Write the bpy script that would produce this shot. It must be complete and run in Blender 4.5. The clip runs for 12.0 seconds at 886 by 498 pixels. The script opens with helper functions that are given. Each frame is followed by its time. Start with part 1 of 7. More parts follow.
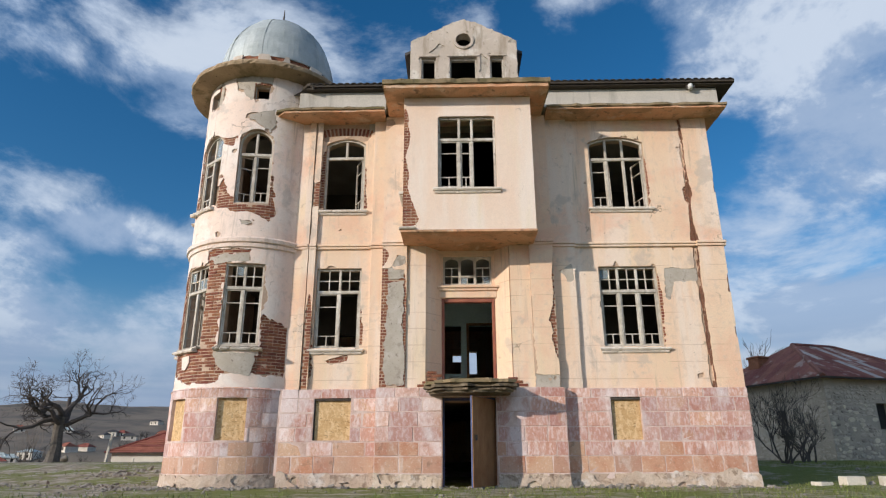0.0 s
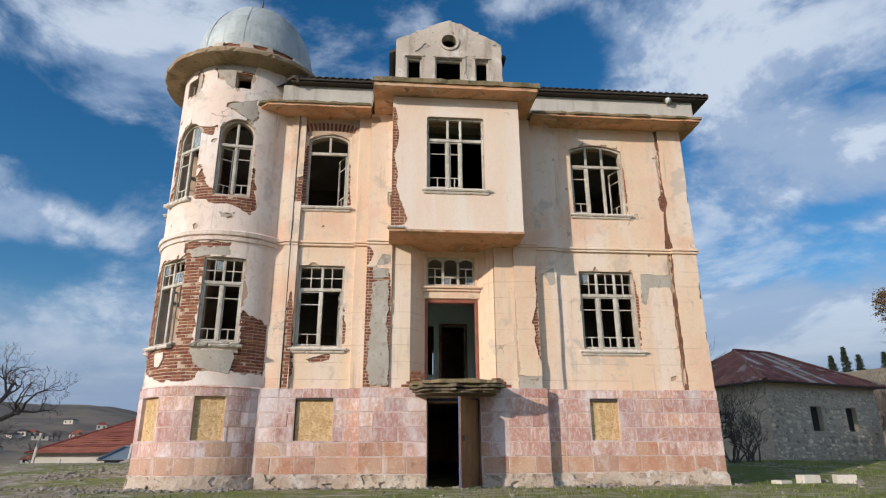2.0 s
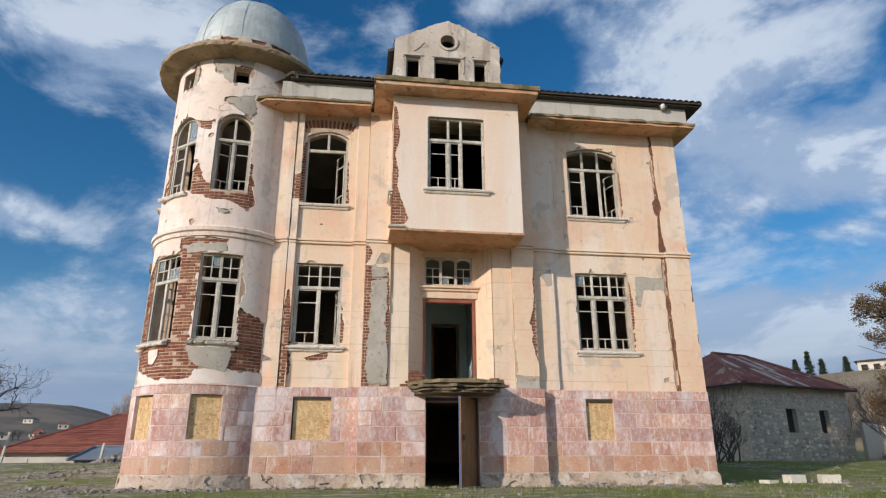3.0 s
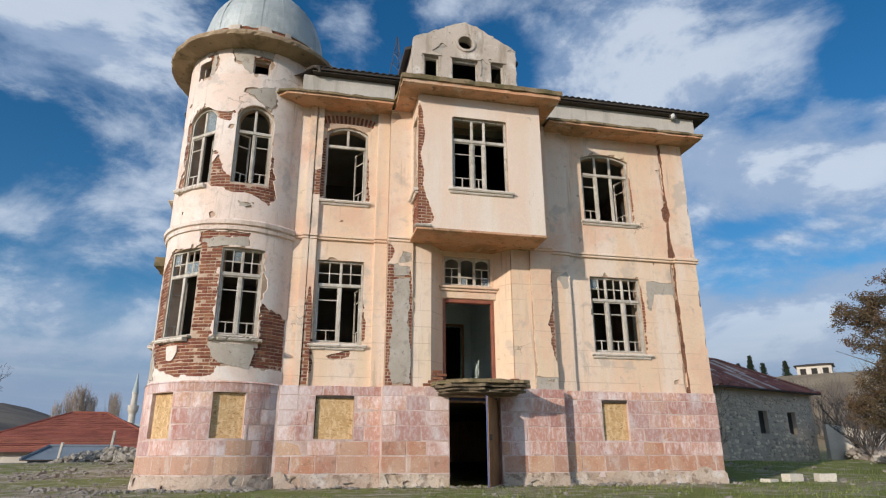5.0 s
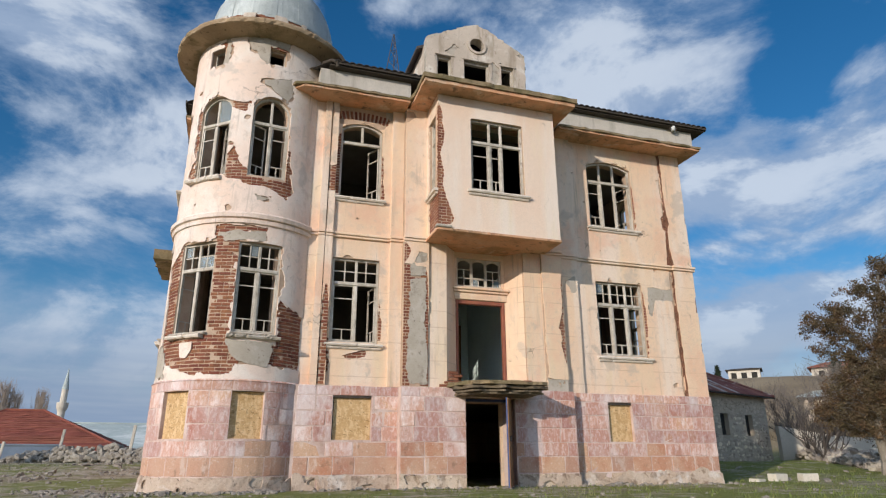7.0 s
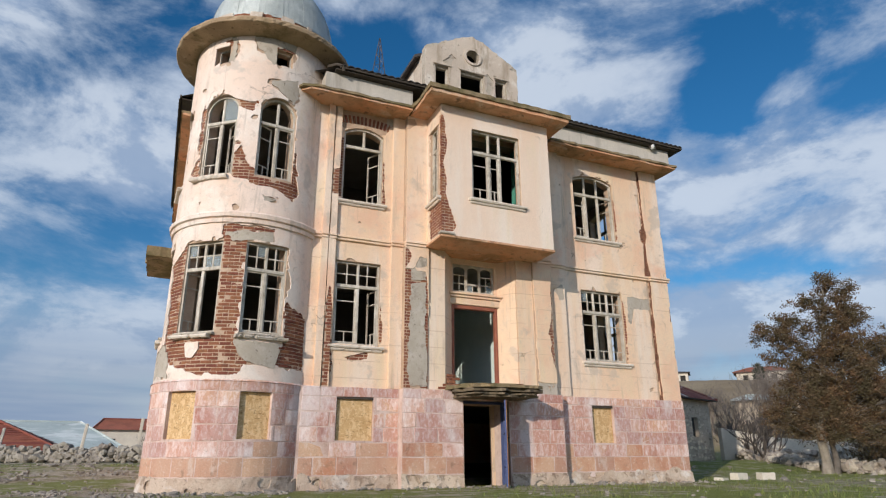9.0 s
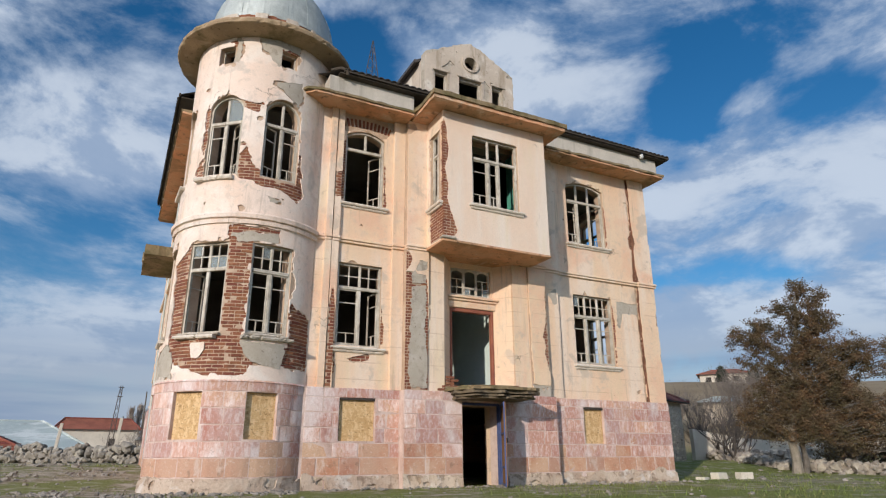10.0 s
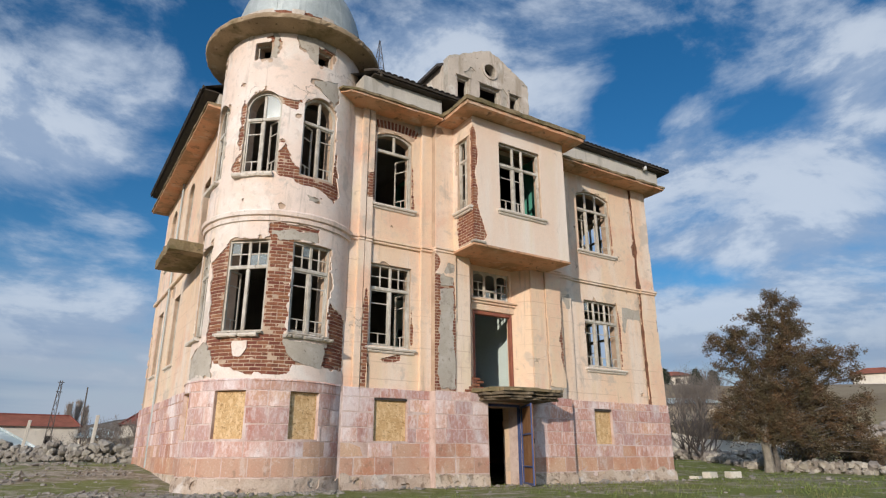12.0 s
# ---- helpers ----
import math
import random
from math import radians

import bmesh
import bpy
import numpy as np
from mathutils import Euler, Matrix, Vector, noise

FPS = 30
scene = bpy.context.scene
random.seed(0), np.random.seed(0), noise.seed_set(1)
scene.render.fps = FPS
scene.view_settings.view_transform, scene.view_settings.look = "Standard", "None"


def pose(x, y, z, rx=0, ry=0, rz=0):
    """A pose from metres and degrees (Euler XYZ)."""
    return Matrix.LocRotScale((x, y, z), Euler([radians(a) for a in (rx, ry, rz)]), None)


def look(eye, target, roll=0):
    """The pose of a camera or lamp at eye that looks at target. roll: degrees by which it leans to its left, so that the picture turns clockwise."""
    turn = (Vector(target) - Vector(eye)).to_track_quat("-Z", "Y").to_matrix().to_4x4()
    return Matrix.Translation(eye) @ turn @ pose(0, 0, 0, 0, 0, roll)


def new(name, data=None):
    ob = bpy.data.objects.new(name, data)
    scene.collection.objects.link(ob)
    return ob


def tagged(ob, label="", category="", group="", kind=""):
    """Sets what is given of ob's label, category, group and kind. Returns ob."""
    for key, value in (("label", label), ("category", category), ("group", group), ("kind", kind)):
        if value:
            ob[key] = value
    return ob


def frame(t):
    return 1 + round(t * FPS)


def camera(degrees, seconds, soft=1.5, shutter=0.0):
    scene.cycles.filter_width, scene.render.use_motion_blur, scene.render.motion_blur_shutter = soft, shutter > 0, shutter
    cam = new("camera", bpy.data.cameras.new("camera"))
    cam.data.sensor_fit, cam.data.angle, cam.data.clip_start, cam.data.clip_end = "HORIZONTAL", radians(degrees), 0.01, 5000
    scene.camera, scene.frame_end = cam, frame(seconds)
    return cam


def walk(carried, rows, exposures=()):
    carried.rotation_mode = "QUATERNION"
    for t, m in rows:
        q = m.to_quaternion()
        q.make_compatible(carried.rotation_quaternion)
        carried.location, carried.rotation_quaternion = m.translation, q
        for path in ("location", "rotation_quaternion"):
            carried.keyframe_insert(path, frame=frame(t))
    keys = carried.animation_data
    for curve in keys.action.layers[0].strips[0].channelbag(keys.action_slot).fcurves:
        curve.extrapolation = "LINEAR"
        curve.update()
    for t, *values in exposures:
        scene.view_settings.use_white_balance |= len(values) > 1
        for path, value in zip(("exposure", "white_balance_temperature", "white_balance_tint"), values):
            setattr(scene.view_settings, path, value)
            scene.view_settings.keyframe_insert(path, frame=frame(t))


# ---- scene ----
cam = camera(70.6, 12.0, 1.2)
PATH = [
    (0, (-0.293, -15.788, 0.647), (-0.329, -13.892, 1.282), -0.2),
    (0.5, (-0.596, -15.794, 0.641), (-0.578, -13.898, 1.276), -0.2),
    (1, (-0.982, -15.771, 0.612), (-0.903, -13.877, 1.251), -0.3),
    (1.5, (-1.265, -15.764, 0.635), (-1.144, -13.872, 1.272), -0.2),
    (2, (-1.588, -15.747, 0.654), (-1.42, -13.858, 1.289), -0.3),
    (2.5, (-1.914, -15.725, 0.655), (-1.702, -13.841, 1.29), -0.2),
    (3, (-2.278, -15.684, 0.626), (-2.023, -13.806, 1.263), -0.2),
    (5, (-4.078, -15.395, 0.621), (-3.672, -13.543, 1.258), -0.2),
    (5.5, (-4.582, -15.265, 0.618), (-4.132, -13.423, 1.256), -0.2),
    (6, (-5.052, -15.152, 0.649), (-4.558, -13.322, 1.284), -0.2),
    (6.5, (-5.502, -15.035, 0.659), (-4.962, -13.217, 1.293), -0.2),
    (7, (-5.935, -14.906, 0.652), (-5.35, -13.102, 1.288), -0.2),
    (9, (-7.595, -14.782, 0.675), (-6.827, -13.048, 1.309), -0.2),
    (9.5, (-8.038, -14.744, 0.668), (-7.225, -13.03, 1.303), -0.2),
    (10, (-8.506, -14.689, 0.682), (-7.645, -12.999, 1.316), -0.2),
    (10.5, (-8.948, -14.601, 0.669), (-8.045, -12.933, 1.304), -0.2),
    (11, (-9.442, -14.445, 0.666), (-8.503, -12.797, 1.301), -0.2),
    (11.5, (-9.982, -14.177, 0.68), (-9.008, -12.549, 1.314), -0.1),
    (12, (-10.6, -13.836, 0.715), (-9.585, -12.232, 1.345), -0.1),
]
walk(cam, [(t, look(eye, target, roll)) for t, eye, target, roll in PATH], [(0, 0.05), (3, 0.0), (6, -0.05), (9, -0.07), (12, -0.11)])

# ---- light ----
SUN_AZ, SUN_EL = 51.8, 17.6          # degrees west of the facade's normal, degrees up
SUN_DIR = Vector((-math.sin(radians(SUN_AZ)) * math.cos(radians(SUN_EL)), -math.cos(radians(SUN_AZ)) * math.cos(radians(SUN_EL)), math.sin(radians(SUN_EL))))
sun_data = bpy.data.lights.new("sun", "SUN")
sun_data.energy, sun_data.angle, sun_data.color = 3.6, radians(0.6), (1.0, 0.90, 0.79)
sun = new("sun", sun_data)
sun.matrix_world = look(SUN_DIR * 60, (0, 0, 0))


def wire(tree, kind, x=0, **inputs):
    """A node of that kind; inputs by name, numbers or sockets."""
    node = tree.nodes.new(kind)
    for key, value in inputs.items():
        socket = node.inputs[int(key[1:])] if key[0] == "i" and key[1:].isdigit() else node.inputs[key]
        if isinstance(value, bpy.types.NodeSocket):
            tree.links.new(value, socket)
        else:
            socket.default_value = value
    return node


def maths(tree, op, a, b=0.0, c=None):
    node = tree.nodes.new("ShaderNodeMath")
    node.operation = op
    for i, value in enumerate((a, b) if c is None else (a, b, c)):
        if isinstance(value, bpy.types.NodeSocket):
            tree.links.new(value, node.inputs[i])
        else:
            node.inputs[i].default_value = value
    return node.outputs[0]


def ramp(tree, value, lo, hi, a=0.0, b=1.0):
    node = tree.nodes.new("ShaderNodeMapRange")
    node.interpolation_type = "SMOOTHSTEP"
    tree.links.new(value, node.inputs[0])
    for i, v in zip((1, 2, 3, 4), (lo, hi, a, b)):
        node.inputs[i].default_value = v
    return node.outputs[0]


def mix(tree, fac, a, b):
    node = tree.nodes.new("ShaderNodeMix")
    node.data_type = "RGBA"
    for socket, value in ((node.inputs[0], fac), (node.inputs[6], a), (node.inputs[7], b)):
        if isinstance(value, bpy.types.NodeSocket):
            tree.links.new(value, socket)
        else:
            socket.default_value = value if isinstance(value, (int, float)) else (*value, 1.0)[:4]
    return node.outputs[2]


def wire_tint(tree, colour, tint):
    node = wire(tree, "ShaderNodeVectorMath", i0=colour, i1=tint)
    node.operation = "MULTIPLY"
    return node.outputs[0]


def noise_of(tree, vector, scale, detail=6.0, rough=0.55, distortion=0.0):
    node = tree.nodes.new("ShaderNodeTexNoise")
    node.inputs["Scale"].default_value, node.inputs["Detail"].default_value = scale, detail
    node.inputs["Roughness"].default_value, node.inputs["Distortion"].default_value = rough, distortion
    if vector is not None:
        tree.links.new(vector, node.inputs["Vector"])
    return node.outputs[0]


def noise_vector(t, where):
    node = t.nodes.new("ShaderNodeTexNoise")
    node.inputs["Scale"].default_value, node.inputs["Detail"].default_value = 2.2, 4.0
    t.links.new(where, node.inputs["Vector"])
    return node.outputs["Color"]


def stretched(tree, vector, sx, sy, sz, ox=0.0, oy=0.0, oz=0.0):
    node = tree.nodes.new("ShaderNodeMapping")
    tree.links.new(vector, node.inputs[0])
    node.inputs["Location"].default_value, node.inputs["Scale"].default_value = (ox, oy, oz), (sx, sy, sz)
    return node.outputs[0]


# broad masses of cloud and open blue in degrees: bearing, height, half width, half height, weight
WEST_SKY = [
    (-36, 33.5, 11, 4, 0.45), (-21, 34.5, 9, 7, 1.1), (-10, 37, 8, 4.5, 0.7), (-26, 28, 3, 2, 0.6), (-30, 18.0, 4.4, 1.9, 1.0), (-37, 15.5, 3.5, 1.8, 0.8), (-28, 11.5, 14, 2.4, 0.8),
    (-35.5, 25, 8, 4, -0.8), (-24, 22, 5, 3, -0.6), (-15.5, 24.5, 6, 4.5, 0.35), (-12, 30, 4, 2, -0.3), (-3, 27.5, 7, 6, 0.75), (-4, 22.5, 6, 3, 0.4),
    (8, 36, 4, 4, -0.9), (3.3, 18.4, 3, 1.2, 0.6), (-8, 18, 6, 2, -0.5),
]
EAST_SKY = [
    (29, 33.5, 9, 5.5, 1.0), (41, 34.5, 9, 5, 0.5), (52, 31, 6, 4, -0.8), (62, 35, 8, 4, 0.4), (12, 39, 4, 3, 0.5), (17, 34, 5, 5, -0.9),
    (25, 25.5, 4, 2.6, -0.8), (33, 22, 7, 5, 1.0), (31, 11, 6, 2.5, 0.9), (46, 24, 9, 4, 1.0), (43, 28, 5, 1.8, -0.6), (45, 15.5, 5, 1.3, -0.4),
]
FAR_EAST_SKY = [
    (50, 28.5, 3, 2, -0.7), (57, 27.5, 3.5, 2.5, 0.9), (71, 28.5, 5, 5, 1.0), (64, 22.5, 7, 4, 1.0), (55, 23.5, 4, 2.5, 0.7), (65, 15.5, 7, 4, 0.8),
    (57, 18.0, 6, 2.0, 0.6), (60, 19.6, 6, 1.0, -0.4), (52, 19, 16, 5, 0.8), (50, 11, 20, 3.5, 1.0), (42, 18.2, 5, 0.9, -0.5), (52, 14.5, 7, 0.8, -0.45),
]


def build_sky():
    world = bpy.data.worlds.new("sky")
    scene.world = world
    world.use_nodes = True
    t = world.node_tree
    t.nodes.clear()
    sky = t.nodes.new("ShaderNodeTexSky")
    sky.sky_type, sky.sun_disc = "NISHITA", False
    sky.sun_elevation, sky.sun_rotation = radians(SUN_EL), radians(180 + SUN_AZ)
    sky.air_density, sky.dust_density, sky.ozone_density = 1.0, 0.3, 3.0
    way = t.nodes.new("ShaderNodeTexCoord").outputs["Generated"]
    split = wire(t, "ShaderNodeSeparateXYZ", Vector=way).outputs
    up = maths(t, "MAXIMUM", split[2], 0.0)
    spot = stretched(t, way, 1.0, 1.0, 1.9)
    body = noise_of(t, spot, 3.6, 11.0, 0.61, 0.25)
    above = noise_of(t, stretched(t, spot, 1, 1, 1, -0.035, -0.02, 0.07), 3.6, 6.0, 0.58, 0.25)
    total = maths(t, "SUBTRACT", maths(t, "MULTIPLY", maths(t, "SUBTRACT", body, 0.5), 1.0), 0.015)
    bent = wire(t, "ShaderNodeSeparateXYZ", Vector=noise_vector(t, stretched(t, way, 2.6, 2.6, 4.5))).outputs
    bearing = maths(t, "ADD", maths(t, "MULTIPLY", maths(t, "ARCTAN2", split[0], split[1]), 57.296), maths(t, "MULTIPLY", maths(t, "SUBTRACT", bent[0], 0.5), 6.0))
    height = maths(t, "ADD", maths(t, "MULTIPLY", maths(t, "ARCSINE", split[2]), 57.296), maths(t, "MULTIPLY", maths(t, "SUBTRACT", bent[1], 0.5), 4.0))
    for mid, lift, wide, tall, weight in WEST_SKY + EAST_SKY + FAR_EAST_SKY:
        a = maths(t, "MULTIPLY", maths(t, "SUBTRACT", bearing, mid), 1.0 / wide)
        b = maths(t, "MULTIPLY", maths(t, "SUBTRACT", height, lift), 1.0 / tall)
        gap = maths(t, "SQRT", maths(t, "ADD", maths(t, "MULTIPLY", a, a), maths(t, "MULTIPLY", b, b)))
        total = maths(t, "ADD", total, ramp(t, gap, 0.35, 1.45, 0.17 * weight, 0.0))
    # a long bank low over the horizon
    bank = maths(t, "MULTIPLY", ramp(t, up, 0.13, 0.26, 1.0, 0.0), ramp(t, up, 0.0, 0.06, 0.8, 1.0))
    total = maths(t, "ADD", total, maths(t, "MULTIPLY", bank, 0.17))
    cover = ramp(t, total, -0.06, 0.19)
    thick = ramp(t, total, 0.02, 0.30)
    relief = ramp(t, maths(t, "SUBTRACT", body, above), -0.055, 0.06)
    lit = maths(t, "MULTIPLY", maths(t, "ADD", maths(t, "MULTIPLY", relief, 0.6), 0.4), ramp(t, thick, 0.0, 1.0, 0.75, 1.0))
    white = mix(t, lit, (0.185, 0.305, 0.52), (0.64, 0.72, 0.84))
    # clouds on the sun's side shine brighter
    toward = wire(t, "ShaderNodeVectorMath", i0=way, i1=tuple(SUN_DIR))
    toward.operation = "DOT_PRODUCT"
    glow = wire(t, "ShaderNodeVectorMath", i0=white)
    glow.operation = "SCALE"
    t.links.new(ramp(t, toward.outputs["Value"], 0.05, 0.9, 1.0, 7.0), glow.inputs["Scale"])
    white = mix(t, ramp(t, toward.outputs["Value"], 0.05, 0.9), glow.outputs[0], wire_tint(t, glow.outputs[0], (1.0, 0.95, 0.87)))
    low = ramp(t, up, 0.04, 0.20, 1.0, 0.0)
    stripes = ramp(t, noise_of(t, stretched(t, way, 1.2, 1.2, 16.0, 2.0, 0.0, 0.3), 1.6, 5.0, 0.5), 0.36, 0.64)
    haze = mix(t, stripes, (0.25, 0.34, 0.50), (0.41, 0.48, 0.59))
    white = mix(t, maths(t, "MULTIPLY", low, 0.8), white, haze)
    blue = t.nodes.new("ShaderNodeHueSaturation")
    blue.inputs["Saturation"].default_value, blue.inputs["Value"].default_value = 1.31, 0.113
    t.links.new(sky.outputs[0], blue.inputs["Color"])
    colour = mix(t, maths(t, "MULTIPLY", cover, 0.88), blue.outputs[0], white)
    colour = mix(t, ramp(t, up, 0.05, 0.25, 0.88, 0.0), colour, haze)
    back = wire(t, "ShaderNodeBackground", Color=colour, Strength=1.0)
    out = t.nodes.new("ShaderNodeOutputWorld")
    t.links.new(back.outputs[0], out.inputs[0])


build_sky()

# ---- materials ----
def surface(name, base, other, scale=1.2, rough=0.85, metal=0.0, bump=0.25, grain=40.0, layers=(), vary=0.0, spec=0.3, shared=True, cracks=0.0, scored=0.0):
    """base and other colours mixed by a broad noise; layers: (colour, scale, low, high, strength, (sx, sy, sz)); vary: change from piece to piece."""
    m = bpy.data.materials.new(name)
    m.use_nodes = True
    t = m.node_tree
    bsdf = t.nodes["Principled BSDF"]
    where = t.nodes.new("ShaderNodeNewGeometry").outputs["Position"]
    rnd = t.nodes.new("ShaderNodeObjectInfo").outputs["Random"]
    if vary and not shared:
        rnd = t.nodes.new("ShaderNodeNewGeometry").outputs["Random Per Island"]
    broad = noise_of(t, where, scale, 5.0, 0.6, 0.2)
    colour = mix(t, ramp(t, broad, 0.32, 0.68), base, other)
    for i, (tint, s, lo, hi, strength, stretch) in enumerate(layers):
        n = noise_of(t, stretched(t, where, *stretch, 3.7 * i, 1.9 * i, 0.7), s, 7.0, 0.62, 0.3)
        colour = mix(t, maths(t, "MULTIPLY", ramp(t, n, lo, hi), strength), colour, tint)
    fine = noise_of(t, where, grain, 4.0, 0.6)
    rim = None
    if cracks:
        cell = t.nodes.new("ShaderNodeTexVoronoi")
        cell.feature = "DISTANCE_TO_EDGE"
        cell.inputs["Scale"].default_value = 0.55
        bent = wire(t, "ShaderNodeVectorMath", i0=where, i1=noise_vector(t, where))
        t.links.new(bent.outputs[0], cell.inputs["Vector"])
        rim = maths(t, "MULTIPLY", ramp(t, cell.outputs["Distance"], 0.002, 0.010, 1.0, 0.0), ramp(t, noise_of(t, where, 0.8, 3.0), 0.57, 0.66))
        colour = mix(t, maths(t, "MULTIPLY", rim, cracks), colour, (0.20, 0.14, 0.10))
    if scored:
        z = wire(t, "ShaderNodeSeparateXYZ", Vector=where).outputs[2]
        saw = maths(t, "ABSOLUTE", maths(t, "SUBTRACT", maths(t, "FRACT", maths(t, "MULTIPLY", z, 1 / 0.42)), 0.5))
        line = maths(t, "MULTIPLY", ramp(t, saw, 0.46, 0.49), ramp(t, z, 5.8, 5.9, 1.0, 0.0))
        line = maths(t, "MULTIPLY", line, ramp(t, noise_of(t, where, 1.1, 4.0), 0.42, 0.58))
        colour = mix(t, maths(t, "MULTIPLY", line, scored), colour, (0.50, 0.33, 0.22))
    hsv = t.nodes.new("ShaderNodeHueSaturation")
    t.links.new(colour, hsv.inputs["Color"])
    value = ramp(t, fine, 0.25, 0.75, 0.90, 1.10)
    if vary:
        value = maths(t, "MULTIPLY", value, maths(t, "ADD", maths(t, "MULTIPLY", rnd, vary), 1.0 - vary / 2))
        t.links.new(maths(t, "ADD", maths(t, "MULTIPLY", rnd, vary * 0.05), 0.5 - vary * 0.025), hsv.inputs["Hue"])
    t.links.new(value, hsv.inputs["Value"])
    t.links.new(hsv.outputs[0], bsdf.inputs["Base Color"])
    t.links.new(ramp(t, broad, 0.2, 0.8, max(rough - 0.08, 0.05), min(rough + 0.08, 1.0)), bsdf.inputs["Roughness"])
    bsdf.inputs["Metallic"].default_value = metal
    bsdf.inputs["Specular IOR Level"].default_value = spec
    if bump:
        height = maths(t, "ADD", fine, maths(t, "MULTIPLY", broad, 2.0))
        b = wire(t, "ShaderNodeBump", Height=height, Strength=bump, Distance=0.01)
        t.links.new(b.outputs[0], bsdf.inputs["Normal"])
    return m


ONE = (1.0, 1.0, 1.0)
DOWN = (1.6, 1.6, 0.22)
PEACH = surface("peach_plaster", (0.785, 0.55, 0.38), (0.79, 0.595, 0.42), 0.5, 0.9, 0, 0.5, 60,
                [((0.80, 0.67, 0.56), 0.75, 0.44, 0.62, 0.75, DOWN), ((0.75, 0.45, 0.305), 0.6, 0.50, 0.66, 0.65, ONE), ((0.74, 0.60, 0.39), 0.7, 0.53, 0.66, 0.5, DOWN),
                 ((0.46, 0.36, 0.27), 1.9, 0.58, 0.75, 0.5, DOWN), ((0.52, 0.43, 0.35), 0.9, 0.58, 0.64, 0.6, ONE), ((0.40, 0.30, 0.22), 3.4, 0.60, 0.72, 0.5, (2.2, 2.2, 0.12)), ((0.62, 0.48, 0.375), 5.0, 0.54, 0.66, 0.45, ONE), ((0.26, 0.20, 0.15), 11.0, 0.66, 0.74, 0.7, ONE)], cracks=0.6, scored=0.5)
BAYPL = surface("pale_bay_plaster", (0.79, 0.63, 0.50), (0.79, 0.60, 0.465), 0.5, 0.9, 0, 0.45, 60,
                [((0.81, 0.70, 0.60), 0.7, 0.44, 0.62, 0.8, DOWN), ((0.74, 0.62, 0.41), 0.8, 0.54, 0.70, 0.5, DOWN), ((0.50, 0.40, 0.31), 2.2, 0.60, 0.76, 0.4, DOWN), ((0.26, 0.20, 0.15), 12.0, 0.69, 0.76, 0.6, ONE)], cracks=0.35)
PALE = surface("faded_pink_plaster", (0.79, 0.65, 0.56), (0.78, 0.60, 0.485), 0.6, 0.9, 0, 0.5, 60,
               [((0.81, 0.72, 0.64), 0.8, 0.44, 0.60, 0.85, ONE), ((0.72, 0.58, 0.39), 0.9, 0.56, 0.7, 0.5, DOWN), ((0.54, 0.47, 0.41), 1.0, 0.57, 0.64, 0.65, ONE), ((0.38, 0.30, 0.23), 3.2, 0.58, 0.70, 0.5, (2.2, 2.2, 0.12)),
                ((0.44, 0.36, 0.29), 2.2, 0.57, 0.72, 0.6, DOWN), ((0.60, 0.49, 0.41), 5.0, 0.53, 0.64, 0.5, ONE), ((0.26, 0.20, 0.15), 10.0, 0.65, 0.73, 0.7, ONE)], cracks=0.6)
ORANGE = surface("orange_cornice_paint", (0.66, 0.32, 0.17), (0.60, 0.36, 0.22), 0.9, 0.9, 0, 0.6, 50,
                 [((0.36, 0.22, 0.12), 1.3, 0.46, 0.62, 0.75, ONE), ((0.62, 0.47, 0.34), 2.4, 0.56, 0.66, 0.6, ONE), ((0.13, 0.09, 0.06), 4.5, 0.56, 0.68, 0.75, ONE)])
RENDER = surface("grey_render", (0.42, 0.365, 0.295), (0.49, 0.435, 0.365), 2.5, 0.95, 0, 0.8, 70,
                 [((0.24, 0.20, 0.16), 5.0, 0.54, 0.70, 0.65, ONE), ((0.56, 0.51, 0.45), 3.0, 0.58, 0.68, 0.6, ONE), ((0.14, 0.11, 0.09), 13.0, 0.60, 0.70, 0.7, ONE)])
CONCRETE = surface("mossy_dark_concrete", (0.225, 0.165, 0.092), (0.30, 0.225, 0.135), 1.3, 0.95, 0, 0.9, 40,
                   [((0.115, 0.098, 0.042), 1.2, 0.44, 0.60, 0.8, ONE), ((0.26, 0.19, 0.10), 2.0, 0.54, 0.68, 0.5, ONE), ((0.40, 0.34, 0.27), 3.0, 0.62, 0.72, 0.5, ONE), ((0.06, 0.045, 0.03), 7.0, 0.56, 0.66, 0.7, ONE)])
SOOTY = surface("stained_dark_concrete", (0.13, 0.10, 0.065), (0.19, 0.145, 0.095), 2.3, 0.95, 0, 1.0, 40, [((0.30, 0.24, 0.17), 3.0, 0.58, 0.70, 0.6, ONE), ((0.04, 0.032, 0.025), 6.0, 0.52, 0.64, 0.8, ONE)])
RINGSTONE = surface("weathered_tan_concrete", (0.40, 0.29, 0.18), (0.32, 0.23, 0.145), 1.3, 0.95, 0, 0.9, 40,
                    [((0.17, 0.135, 0.07), 1.4, 0.50, 0.66, 0.75, ONE), ((0.50, 0.40, 0.29), 2.4, 0.58, 0.70, 0.5, ONE), ((0.09, 0.065, 0.04), 7.0, 0.58, 0.68, 0.7, ONE)])
FRIEZE = surface("grey_frieze_plaster", (0.58, 0.53, 0.46), (0.50, 0.46, 0.40), 1.0, 0.95, 0, 0.4, 50,
                 [((0.25, 0.22, 0.18), 1.2, 0.55, 0.75, 0.6, DOWN)])
